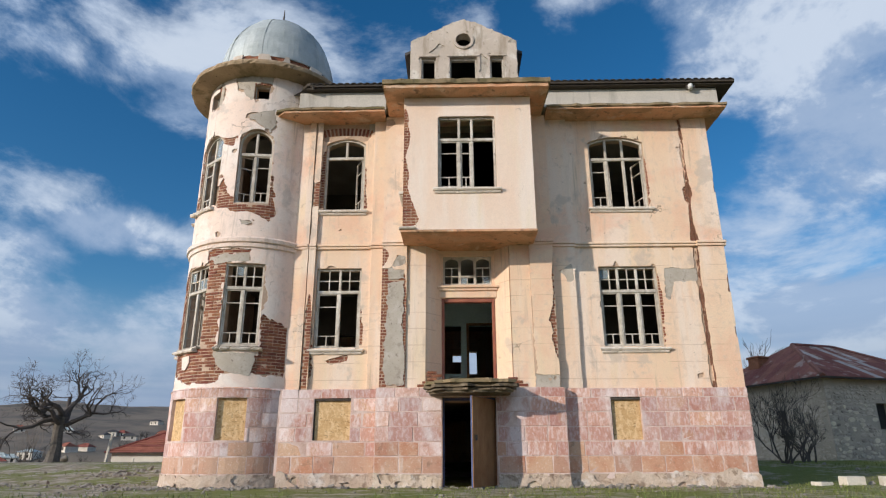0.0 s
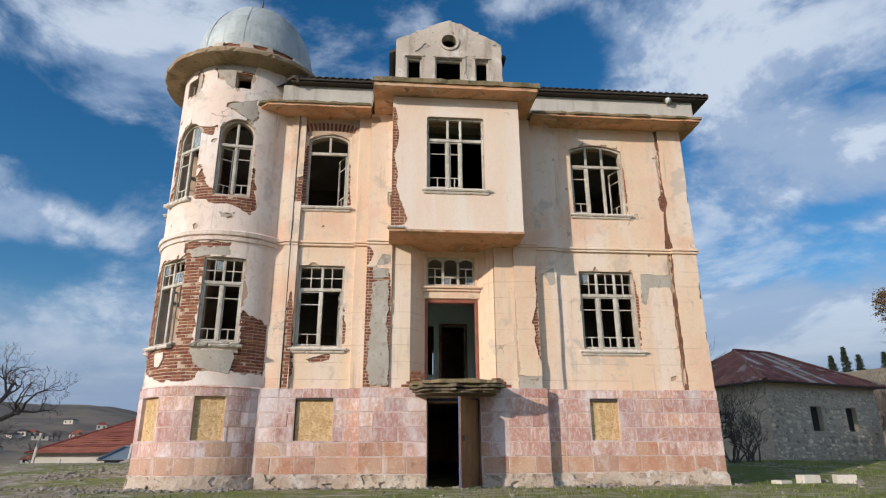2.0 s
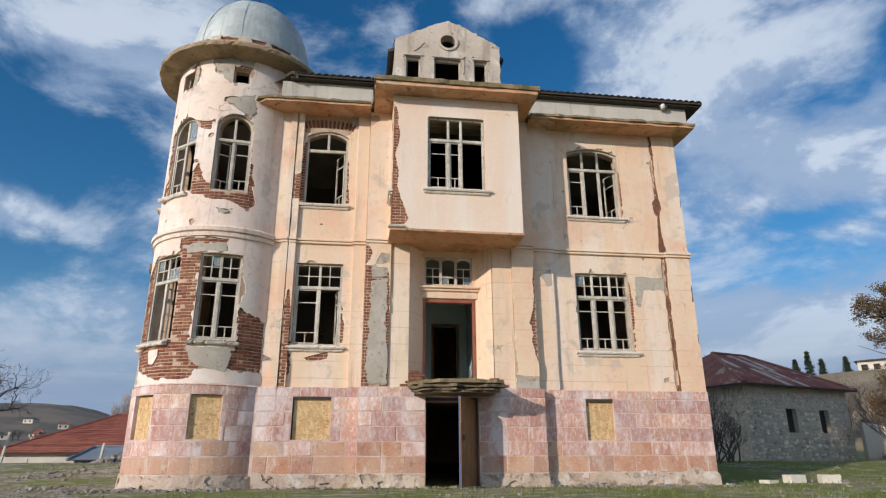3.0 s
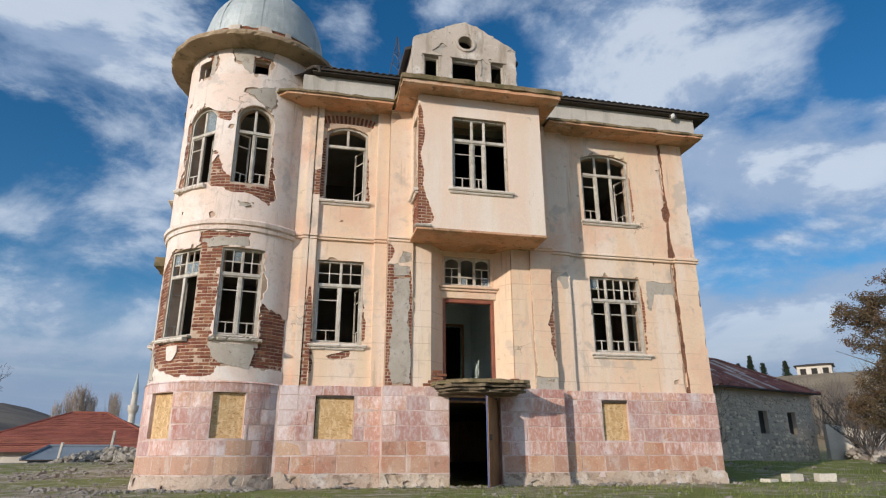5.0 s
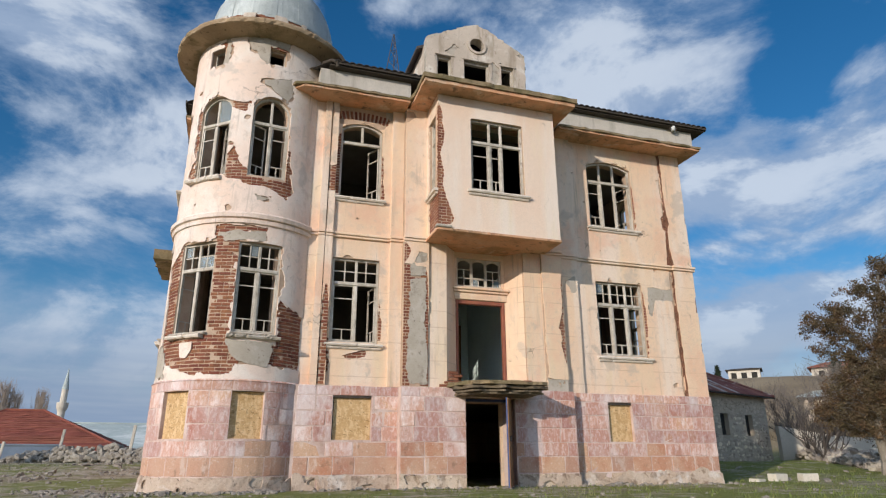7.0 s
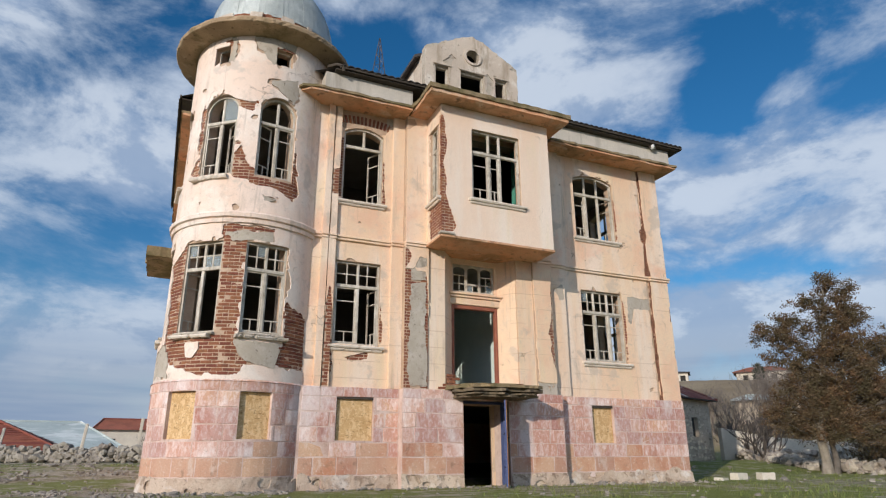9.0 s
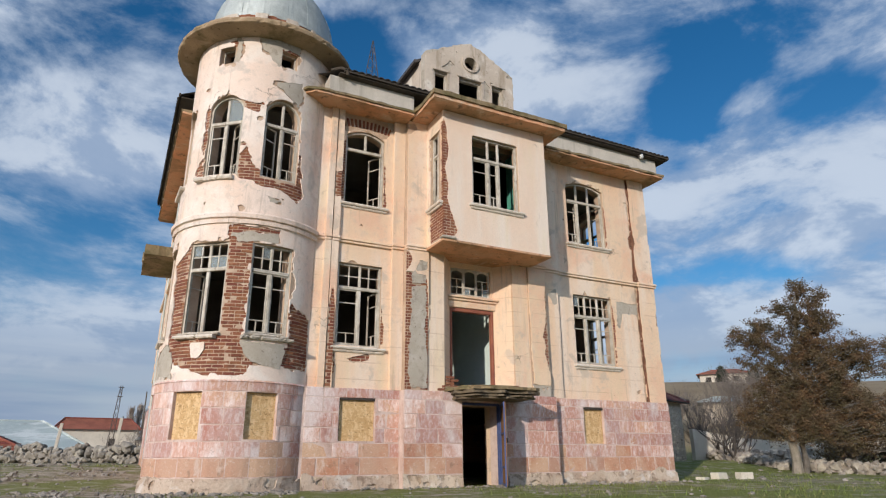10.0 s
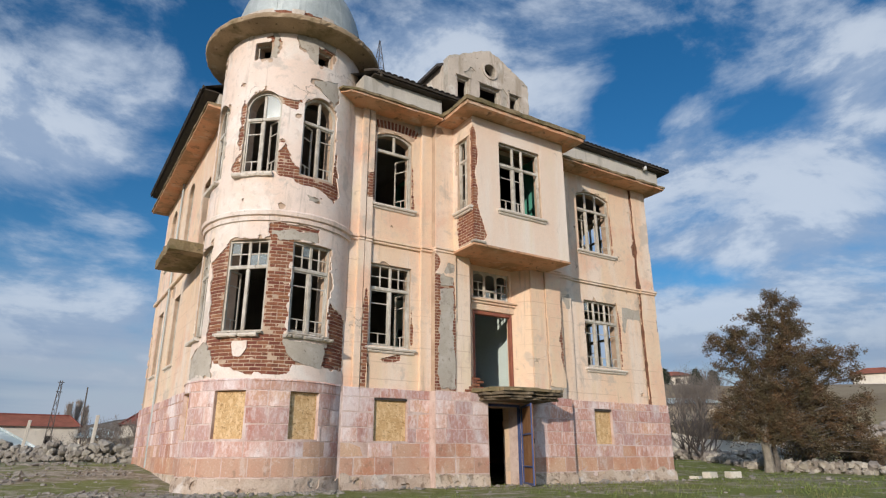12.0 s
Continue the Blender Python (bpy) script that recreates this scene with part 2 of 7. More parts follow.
CREAM = surface("dormer_plaster", (0.60, 0.51, 0.42), (0.50, 0.42, 0.34), 0.9, 0.95, 0, 0.7, 50,
                [((0.70, 0.64, 0.56), 1.3, 0.52, 0.62, 0.8, ONE), ((0.32, 0.25, 0.18), 1.6, 0.54, 0.68, 0.7, DOWN), ((0.24, 0.18, 0.13), 7.0, 0.60, 0.70, 0.7, ONE)])
BRICK = surface("red_brick", (0.265, 0.100, 0.056), (0.205, 0.075, 0.044), 4.0, 0.95, 0, 1.0, 60,
                [((0.36, 0.19, 0.12), 6.0, 0.56, 0.70, 0.5, ONE), ((0.12, 0.06, 0.04), 5.0, 0.57, 0.70, 0.6, ONE), ((0.50, 0.38, 0.29), 1.7, 0.62, 0.72, 0.15, ONE)], vary=0.45)
# brick-brown mortar, darkened to carry the shade of the open joint
JOINTSHADE = surface("shaded_joint_brown", (0.24, 0.115, 0.07), (0.17, 0.08, 0.05), 5.0, 0.98, 0, 1.0, 60, [((0.08, 0.05, 0.035), 9.0, 0.52, 0.64, 0.8, ONE)])
MORTAR = surface("lime_mortar", (0.55, 0.41, 0.30), (0.45, 0.32, 0.23), 3.0, 0.98, 0, 1.0, 60)
PINK = surface("pink_washed_stone", (0.55, 0.30, 0.235), (0.50, 0.235, 0.17), 0.9, 0.92, 0, 0.7, 45,
               [((0.62, 0.43, 0.37), 0.8, 0.42, 0.62, 0.6, (1.2, 1.2, 0.6)), ((0.56, 0.33, 0.21), 1.1, 0.54, 0.66, 0.7, ONE), ((0.76, 0.65, 0.62), 8.0, 0.50, 0.66, 0.5, (1.0, 1.0, 0.3)), ((0.78, 0.68, 0.65), 16.0, 0.46, 0.66, 0.5, (1.0, 1.0, 0.5)), ((0.80, 0.72, 0.70), 0.9, 0.49, 0.64, 0.65, (1.3, 1.3, 0.6)),
                ((0.36, 0.16, 0.11), 2.6, 0.57, 0.7, 0.5, ONE), ((0.26, 0.17, 0.13), 14.0, 0.60, 0.70, 0.45, ONE)], vary=0.36)
TAN = surface("tan_bare_stone", (0.54, 0.315, 0.215), (0.55, 0.355, 0.25), 1.2, 0.93, 0, 0.9, 45,
              [((0.48, 0.215, 0.13), 0.7, 0.46, 0.62, 0.85, ONE), ((0.66, 0.53, 0.45), 4.5, 0.56, 0.68, 0.6, (1.0, 1.0, 0.4)), ((0.66, 0.54, 0.46), 20.0, 0.55, 0.66, 0.5, ONE), ((0.28, 0.18, 0.12), 6.0, 0.58, 0.70, 0.6, ONE)], vary=0.25)
FOOT = surface("crumbling_base_stone", (0.50, 0.38, 0.28), (0.58, 0.47, 0.37), 2.0, 0.95, 0, 1.0, 30,
               [((0.22, 0.15, 0.10), 3.5, 0.52, 0.64, 0.75, ONE), ((0.72, 0.66, 0.60), 1.6, 0.54, 0.66, 0.75, ONE), ((0.16, 0.12, 0.09), 12.0, 0.58, 0.68, 0.6, ONE)], vary=0.25)
JOINT = surface("pale_lime_joint", (0.69, 0.55, 0.49), (0.52, 0.36, 0.30), 2.2, 0.95, 0, 0.7, 60, [((0.36, 0.24, 0.18), 5.0, 0.56, 0.7, 0.6, ONE)])
TIMBER = surface("weathered_grey_paint", (0.57, 0.52, 0.44), (0.42, 0.37, 0.30), 4.0, 0.8, 0, 0.5, 80,
                 [((0.70, 0.65, 0.57), 3.0, 0.50, 0.64, 0.7, (1, 1, 0.3)), ((0.16, 0.12, 0.085), 9.0, 0.57, 0.72, 0.8, (1, 1, 0.3))])
SILLM = surface("white_sill_plaster", (0.72, 0.64, 0.55), (0.62, 0.54, 0.45), 2.0, 0.9, 0, 0.4, 60,
                [((0.35, 0.28, 0.22), 4.0, 0.6, 0.75, 0.6, ONE)])
REDWOOD = surface("red_painted_frame", (0.34, 0.12, 0.07), (0.26, 0.09, 0.06), 3.0, 0.7, 0, 0.3, 70)
OSB = surface("strand_board", (0.60, 0.39, 0.19), (0.53, 0.33, 0.15), 6.0, 0.8, 0, 0.5, 60,
              [((0.70, 0.50, 0.28), 15.0, 0.50, 0.57, 0.85, (1.0, 1.0, 0.45)), ((0.72, 0.52, 0.30), 19.0, 0.55, 0.61, 0.8, (0.4, 1.0, 1.3)), ((0.27, 0.155, 0.06), 22.0, 0.57, 0.64, 0.8, (0.5, 1.0, 1.0))])
BLUE = surface("blue_painted_steel", (0.055, 0.08, 0.20), (0.08, 0.11, 0.24), 4.0, 0.5, 0.0, 0.2, 60)
# dingy plaster, darkened further to hold the shade of the rooms
DARKIN = surface("dingy_shaded_plaster", (0.19, 0.16, 0.13), (0.135, 0.115, 0.09), 0.8, 0.95, 0, 0.3, 40)
TEAL = surface("teal_interior_paint", (0.68, 0.78, 0.74), (0.60, 0.70, 0.66), 0.9, 0.8, 0, 0.2, 40)
GREENIN = surface("green_interior_paint", (0.10, 0.36, 0.27), (0.08, 0.29, 0.22), 0.9, 0.8, 0, 0.2, 40)
CEIL = surface("pale_interior_ceiling", (0.32, 0.295, 0.26), (0.25, 0.23, 0.20), 0.9, 0.95, 0, 0.2, 40)
BOARDS = surface("dusty_floor", (0.17, 0.14, 0.11), (0.13, 0.105, 0.08), 1.0, 0.95, 0, 0.4, 40)
PLY = surface("brown_plywood", (0.30, 0.155, 0.07), (0.24, 0.12, 0.055), 2.5, 0.7, 0, 0.3, 60, [((0.40, 0.23, 0.11), 3.0, 0.5, 0.7, 0.6, (1, 1, 0.2))])
ZINC = surface("dull_zinc_sheet", (0.445, 0.475, 0.455), (0.365, 0.395, 0.38), 1.4, 0.55, 0.2, 0.2, 30,
               [((0.56, 0.59, 0.56), 2.0, 0.50, 0.66, 0.6, (1, 1, 0.5)), ((0.24, 0.28, 0.28), 3.0, 0.57, 0.72, 0.6, DOWN)], vary=0.2)
ROOFD = surface("dark_roof_tile", (0.060, 0.055, 0.055), (0.09, 0.08, 0.075), 2.0, 0.8, 0, 0.4, 40, vary=0.4)
DARKWOOD = surface("dark_eave_timber", (0.055, 0.045, 0.04), (0.08, 0.065, 0.05), 4.0, 0.85, 0, 0.4, 60)
STEEL = surface("dark_steel", (0.10, 0.09, 0.085), (0.14, 0.11, 0.09), 4.0, 0.6, 0.6, 0.2, 60)
WHITE = surface("white_enamel", (0.70, 0.70, 0.68), (0.62, 0.62, 0.60), 4.0, 0.5, 0, 0.1, 60)


def pane_glass():
    m = bpy.data.materials.new("dusty_window_glass")
    m.use_nodes = True
    b = m.node_tree.nodes["Principled BSDF"]
    b.inputs["Base Color"].default_value = (0.75, 0.82, 0.82, 1)
    b.inputs["Roughness"].default_value = 0.08
    b.inputs["Transmission Weight"].default_value = 0.85
    b.inputs["IOR"].default_value = 1.45
    return m


GLASS = pane_glass()

# ---- mesh helpers ----
def finish(bm, bevel=0.0):
    if bevel:
        bmesh.ops.bevel(bm, geom=bm.edges[:], offset=bevel, segments=1, affect="EDGES", clamp_overlap=True)
    bmesh.ops.recalc_face_normals(bm, faces=bm.faces[:])
    return bm


def mesh_of(name, bm, material, smooth=False):
    data = bpy.data.meshes.new(name)
    if smooth:
        for f in bm.faces:
            f.smooth = True
    bm.to_mesh(data)
    bm.free()
    for m in (material if isinstance(material, (list, tuple)) else [material]):
        data.materials.append(m)
    return data


def part(name, bm, material, parent=None, label="", smooth=False):
    """One mesh object, under a thing or under a part."""
    ob = new(name, mesh_of(name, bm, material, smooth))
    if parent is not None:
        ob.parent = parent
    return tagged(ob, label)


def base(name, m=None, parent=None, **tags):
    """An Empty that holds the parts of a thing."""
    ob = new(name)
    ob.empty_display_size = 0.2
    if parent is not None:
        ob.parent = parent
    if m is not None:
        ob.matrix_basis = m
    return tagged(ob, **tags)


def box(bm, x0, x1, y0, y1, z0, z1, m=None):
    vs = [bm.verts.new((x, y, z)) for z in (z0, z1) for y in (y0, y1) for x in (x0, x1)]
    for a in ((0, 2, 3, 1), (4, 5, 7, 6), (0, 1, 5, 4), (2, 6, 7, 3), (0, 4, 6, 2), (1, 3, 7, 5)):
        bm.faces.new([vs[i] for i in a])
    if m is not None:
        for v in vs:
            v.co = m @ v.co
    return bm


def boxes(*rows, bevel=0.0):
    bm = bmesh.new()
    for r in rows:
        box(bm, *r)
    return finish(bm, bevel)


def tube(bm, points, radii, sides=6, cap=True):
    """A tapered tube along points."""
    rings = []
    last = Vector((1, 0, 0))
    for i, p in enumerate(points):
        p = Vector(p)
        d = (Vector(points[min(i + 1, len(points) - 1)]) - Vector(points[max(i - 1, 0)])).normalized()
        side = d.cross(last)
        if side.length < 1e-3:
            side = d.cross(Vector((0, 1, 0.3)))
        side.normalize()
        last = side.cross(d)
        r = radii[i] if isinstance(radii, (list, tuple)) else radii
        rings.append([bm.verts.new(p + (side * math.cos(a) + last * math.sin(a)) * r) for a in (2 * math.pi * k / sides for k in range(sides))])
    for a, b in zip(rings, rings[1:]):
        for k in range(sides):
            bm.faces.new((a[k], a[(k + 1) % sides], b[(k + 1) % sides], b[k]))
    if cap:
        bm.faces.new(rings[0][::-1])
        bm.faces.new(rings[-1])
    return bm


def ragged(corners, step=0.12, amp=0.05, seed=0):
    """A torn outline through a few corners."""
    out = []
    n = len(corners)
    for i in range(n):
        a, b = Vector(corners[i]), Vector(corners[(i + 1) % n])
        k = max(1, int((b - a).length / step))
        across = Vector((-(b - a).y, (b - a).x)).normalized() if (b - a).length > 1e-6 else Vector((0, 0))
        for j in range(k):
            p = a.lerp(b, j / k)
            w = noise.noise((p.x * 4.1 + seed * 7.3, p.y * 4.1, seed)) + 0.5 * noise.noise((p.x * 13.0, p.y * 13.0 + seed, 3.0))
            out.append(p + across * w * amp * 2)
    return [(p.x, p.y) for p in out]


def torn_line(points, step=0.12, amp=0.03, seed=0):
    """A torn line through a few points, open at both ends."""
    out = [points[0]]
    for a, b in zip(points, points[1:]):
        a, b = Vector(a), Vector(b)
        n = max(1, int((b - a).length / step))
        across = Vector((-(b - a).y, (b - a).x)).normalized()
        for j in range(1, n):
            p = a.lerp(b, j / n)
            w = noise.noise((p.x * 5.1 + seed * 7.3, p.y * 5.1, seed)) + 0.6 * noise.noise((p.x * 15.0, p.y * 15.0 + seed, 3.0))
            out.append(tuple(p + across * w * amp))
        out.append(tuple(b))
    return out


def arch(x0, x1, z0, z1, rise=0.0, n=10):
    """An opening's outline, with a rounded head where rise is given; z1 is the head's top."""
    if not rise:
        return [(x0, z0), (x1, z0), (x1, z1), (x0, z1)]
    half, mid = (x1 - x0) / 2, (x0 + x1) / 2
    radius = (half * half + rise * rise) / (2 * rise)
    a = math.asin(min(1.0, half / radius))
    top = [(mid + radius * math.sin(a * (1 - 2 * k / n)), z1 - radius + radius * math.cos(a * (1 - 2 * k / n))) for k in range(n + 1)]
    return [(x0, z0), (x1, z0)] + top


def flat_y(u, v, d):
    return (u, d, v)


def plate(outer, holes, d0, d1, place=flat_y, step=0.0):
    """A slab with openings right through it: outlines in (u, v), from depth d0 to depth d1, set in place by place(u, v, d)."""
    bm = bmesh.new()
    edges = []
    for loop in [outer, *holes]:
        vs = [bm.verts.new((u, v, 0)) for u, v in loop]
        edges += [bm.edges.new((vs[i], vs[(i + 1) % len(vs)])) for i in range(len(vs))]
    bmesh.ops.triangle_fill(bm, use_beauty=True, use_dissolve=False, edges=edges)
    if step:
        us = [u for u, _ in outer]
        k = math.ceil(min(us) / step)
        while k * step < max(us):
            bmesh.ops.bisect_plane(bm, geom=bm.verts[:] + bm.edges[:] + bm.faces[:], dist=1e-5, plane_co=(k * step, 0, 0), plane_no=(1, 0, 0))
            k += 1
    front = list(bm.verts)
    rim = [e for e in bm.edges if len(e.link_faces) == 1]
    faces = list(bm.faces)
    back = {v: bm.verts.new(v.co) for v in front}
    for f in faces:
        bm.faces.new([back[v] for v in reversed(f.verts)])
    for e in rim:
        a, b = e.verts
        bm.faces.new((a, b, back[b], back[a]))
    for v in front:
        u, w = v.co.x, v.co.y
        v.co, back[v].co = place(u, w, d0), place(u, w, d1)
    return finish(bm)


def inside(p, poly):
    x, y = p
    hit = False
    for i in range(len(poly)):
        (x0, y0), (x1, y1) = poly[i], poly[i - 1]
        if (y0 > y) != (y1 > y) and x < (x1 - x0) * (y - y0) / (y1 - y0) + x0:
            hit = not hit
    return hit


def lathe(profile, sides=48, a0=0.0, a1=360.0, cx=0.0, cy=0.0):
    """Turns (radius, height) rows round an upright axis; angle 0 looks to -y."""
    bm = bmesh.new()
    whole = a1 - a0 >= 359.9
    n = sides if whole else sides + 1
    rings = []
    for k in range(n):
        a = radians(a0 + (a1 - a0) * k / sides)
        rings.append([bm.verts.new((cx + r * math.sin(a), cy - r * math.cos(a), z)) for r, z in profile])
    for k in range(n if whole else n - 1):
        p, q = rings[k], rings[(k + 1) % n]
        for i in range(len(profile) - 1):
            bm.faces.new((p[i], q[i], q[i + 1], p[i + 1]))
    bmesh.ops.remove_doubles(bm, verts=bm.verts[:], dist=1e-4)
    return finish(bm)

# ---- plaster sheets with torn patches ----
def wobble(u, v, seed):
    rs = np.random.RandomState(seed)
    out = 0.0 * u
    for k in range(9):
        f = 2.2 * 1.55 ** k
        a, p, q = rs.rand(3) * 2 * np.pi
        out = out + np.sin(u * f * np.cos(a) + v * f * np.sin(a) + p + 1.3 * np.sin(v * f * 0.7 + q)) * 0.8 ** k
    return out / 3.0


def away(u, v, poly):
    """Signed distance from an outline, positive outside it."""
    best = np.full(u.shape, 1e9)
    hit = np.zeros(u.shape, bool)
    for i in range(len(poly)):
        (x0, y0), (x1, y1) = poly[i - 1], poly[i]
        dx, dy = x1 - x0, y1 - y0
        s = np.clip(((u - x0) * dx + (v - y0) * dy) / max(dx * dx + dy * dy, 1e-12), 0, 1)
        best = np.minimum(best, np.hypot(u - x0 - s * dx, v - y0 - s * dy))
        if y0 != y1:
            cross = ((y0 > v) != (y1 > v)) & (u < dx * (v - y0) / (y1 - y0) + x0)
            hit ^= cross
    return np.where(hit, -best, best)


def sheet(u0, u1, v0, v1, cell, openings, patches, d0, d1, place, lines=(), amp=0.045, keep=None):
    """A skin from depth d0 to d1 that keeps clear of the openings and breaks off raggedly round the patches. keep: only inside that torn outline."""
    us = list(np.linspace(u0, u1, max(2, int((u1 - u0) / cell) + 1)))
    vs = list(np.linspace(v0, v1, max(2, int((v1 - v0) / cell) + 1)))
    for o in openings:
        us += [u for u, _ in o if u0 < u < u1][:2]
        vs += [v for _, v in o if v0 < v < v1][:1]
    us, vs = np.unique(np.round(us, 4)), np.unique(np.round(vs, 4))
    U, V = np.meshgrid(us, vs, indexing="ij")
    F = np.full(U.shape, 1.0)
    steps = amp * 0.7 * (np.sin(np.floor(U / 0.13 + 0.5 * (np.floor(V / 0.08) % 2)) * 12.99 + np.floor(V / 0.08) * 78.23) * 43758.5 % 1.0 - 0.5)
    for o in openings:
        F = np.minimum(F, away(U, V, o))
    for i, p in enumerate(patches):
        F = np.minimum(F, away(U, V, p) + amp * wobble(U, V, 11 + i) + steps)
    if keep is not None:
        F = np.minimum(F, -away(U, V, keep) + amp * wobble(U, V, 91) + steps)
    F = np.where(np.abs(F) < 1e-4, 1e-4, F)
    bm = bmesh.new()
    front, back = {}, {}

    def vert(i, j, k, l):
        key = (i, j) if (i, j) == (k, l) else (min((i, j), (k, l)), max((i, j), (k, l)))
        if key not in front:
            if (i, j) == (k, l):
                u, v = us[i], vs[j]
            else:
                s = F[i, j] / (F[i, j] - F[k, l])
                u, v = us[i] + s * (us[k] - us[i]), vs[j] + s * (vs[l] - vs[j])
            front[key] = bm.verts.new(place(u, v, d0))
            back[front[key]] = bm.verts.new(place(u, v, d1))
        return front[key]

    faces = []
    for i in range(len(us) - 1):
        for j in range(len(vs) - 1):
            ring = ((i, j), (i + 1, j), (i + 1, j + 1), (i, j + 1))
            f = [F[a] for a in ring]
            if max(f) <= 0:
                continue
            out = []
            for n in range(4):
                a, b = ring[n], ring[(n + 1) % 4]
                if f[n] > 0:
                    out.append(vert(*a, *a))
                if (f[n] > 0) != (f[(n + 1) % 4] > 0):
                    out.append(vert(*a, *b))
            if len(out) > 2:
                faces.append(bm.faces.new(out))
    rim = [e for e in bm.edges if len(e.link_faces) == 1]
    for f in faces:
        bm.faces.new([back[v] for v in reversed(f.verts)])
    for e in rim:
        a, b = e.verts
        bm.faces.new((a, b, back[b], back[a]))
    bmesh.ops.delete(bm, geom=[v for v in bm.verts if not v.link_faces], context="VERTS")
    bmesh.ops.recalc_face_normals(bm, faces=bm.faces[:])
    return bm


def chips(openings, count, seed, small=0.025, large=0.085):
    """Small breaks along the edges of openings."""
    r = random.Random(seed)
    out = []
    for o in openings:
        for _ in range(count):
            k = r.randrange(len(o))
            a, b = Vector(o[k - 1]), Vector(o[k])
            p = a.lerp(b, r.random())
            w, h = r.uniform(small, large), r.uniform(small, large) * r.choice((1, 1, 2.2))
            out.append([(p.x + w * math.cos(q) * r.uniform(0.6, 1.2), p.y + h * math.sin(q) * r.uniform(0.6, 1.2)) for q in (0.4, 1.5, 2.6, 3.9, 5.2)])
    return out


def pocks(u0, u1, v0, v1, count, seed):
    """Small holes knocked into plaster."""
    r = random.Random(seed)
    out = []
    for _ in range(count):
        u, v, s = r.uniform(u0, u1), r.uniform(v0, v1), r.uniform(0.012, 0.045)
        out.append([(u + s * math.cos(q) * r.uniform(0.6, 1.6), v + s * math.sin(q) * r.uniform(0.5, 1.2)) for q in (0.4, 1.7, 2.9, 4.0, 5.3)])
    return out


# ---- the mansion ----
mansion = base("mansion", label="derelict three-storey peach plastered mansion with crumbling walls", category="mansion")
X0, X1, YB = -7.45, 6.85, 11.2           # flank walls and back wall
TX, TY, TR = -5.95, 1.38, 1.84           # round tower
PL = 2.29                                # top of the stone base
TOP = 9.85                               # under the cornice


def tower_place(u, v, d):
    a, r = u / TR, TR + d
    return (TX + r * math.sin(a), TY - r * math.cos(a), v)


def deg(a):
    return radians(a) * TR


def west(u, v, d):
    return (X0 + d, u, v)


def east(u, v, d):
    return (X1 - d, u, v)


def rear(u, v, d):
    return (u, YB - d, v)


W1L, W2L = (-3.95, -2.76, 3.33, 5.46), (-3.90, -2.78, 7.14, 9.33)
W1R, W2R = (3.50, 5.03, 3.33, 5.45), (3.50, 5.04, 7.14, 9.28)
FRONT = [arch(*W1L), arch(*W2L, 0.18), arch(*W1R), arch(*W2R, 0.17)]
NICHE = arch(-1.04, 1.15, PL + 0.13, 6.02)
UPPER = arch(-1.45, 1.6, 6.25, 9.7)
FRONT_TORN = [
    [(-4.12, 9.36), (-3.92, 9.22), (-3.35, 9.36), (-2.75, 9.24), (-2.62, 9.5), (-2.35, 9.72), (-2.5, 9.9), (-4.1, 9.9)],
    [(-4.20, 2.25), (-4.02, 2.25), (-3.98, 3.1), (-4.02, 4.3), (-4.10, 4.9), (-4.16, 4.2)],
    [(-3.62, 3.02), (-3.05, 3.14), (-3.06, 3.02), (-3.45, 2.93)],
    [(-4.1, 2.9), (-3.9, 2.92), (-3.92, 2.62), (-4.1, 2.5)],
    [(-2.75, 3.4), (-2.68, 3.4), (-2.70, 4.4), (-2.75, 4.4)],
    [(5.22, 5.40), (6.08, 5.40), (6.08, 5.02), (5.45, 5.0), (5.28, 4.45), (5.2, 4.6)],
    [(6.06, 2.3), (6.13, 2.3), (6.13, 9.8), (6.075, 9.8)],
    [(6.02, 7.3), (6.14, 7.3), (6.14, 7.75), (6.04, 7.7)],
    [(6.0, 6.0), (6.14, 6.0), (6.14, 6.45), (6.03, 6.4)],
    [(5.76, 2.60), (5.90, 2.62), (5.90, 2.56), (5.78, 2.55)],
    [(-3.42, 6.62), (-3.34, 6.62), (-3.34, 6.54), (-3.42, 6.54)],
    [(-4.195, 2.25), (-4.170, 2.25), (-4.170, 9.8), (-4.195, 9.8)],
    [(-2.79, 7.15), (-2.69, 7.15), (-2.70, 7.5), (-2.74, 8.5), (-2.79, 8.4)],
    [(-4.0, 7.2), (-3.88, 7.2), (-3.88, 8.0), (-3.93, 8.9), (-4.0, 8.3)],
    [(5.02, 3.35), (5.08, 3.35), (5.10, 4.3), (5.06, 5.3), (5.02, 5.3)],
    [(5.02, 7.2), (5.10, 7.2), (5.08, 8.6), (5.02, 8.6)],
    [(-3.2, 2.30), (-2.7, 2.30), (-2.85, 2.42), (-3.1, 2.38)],
]

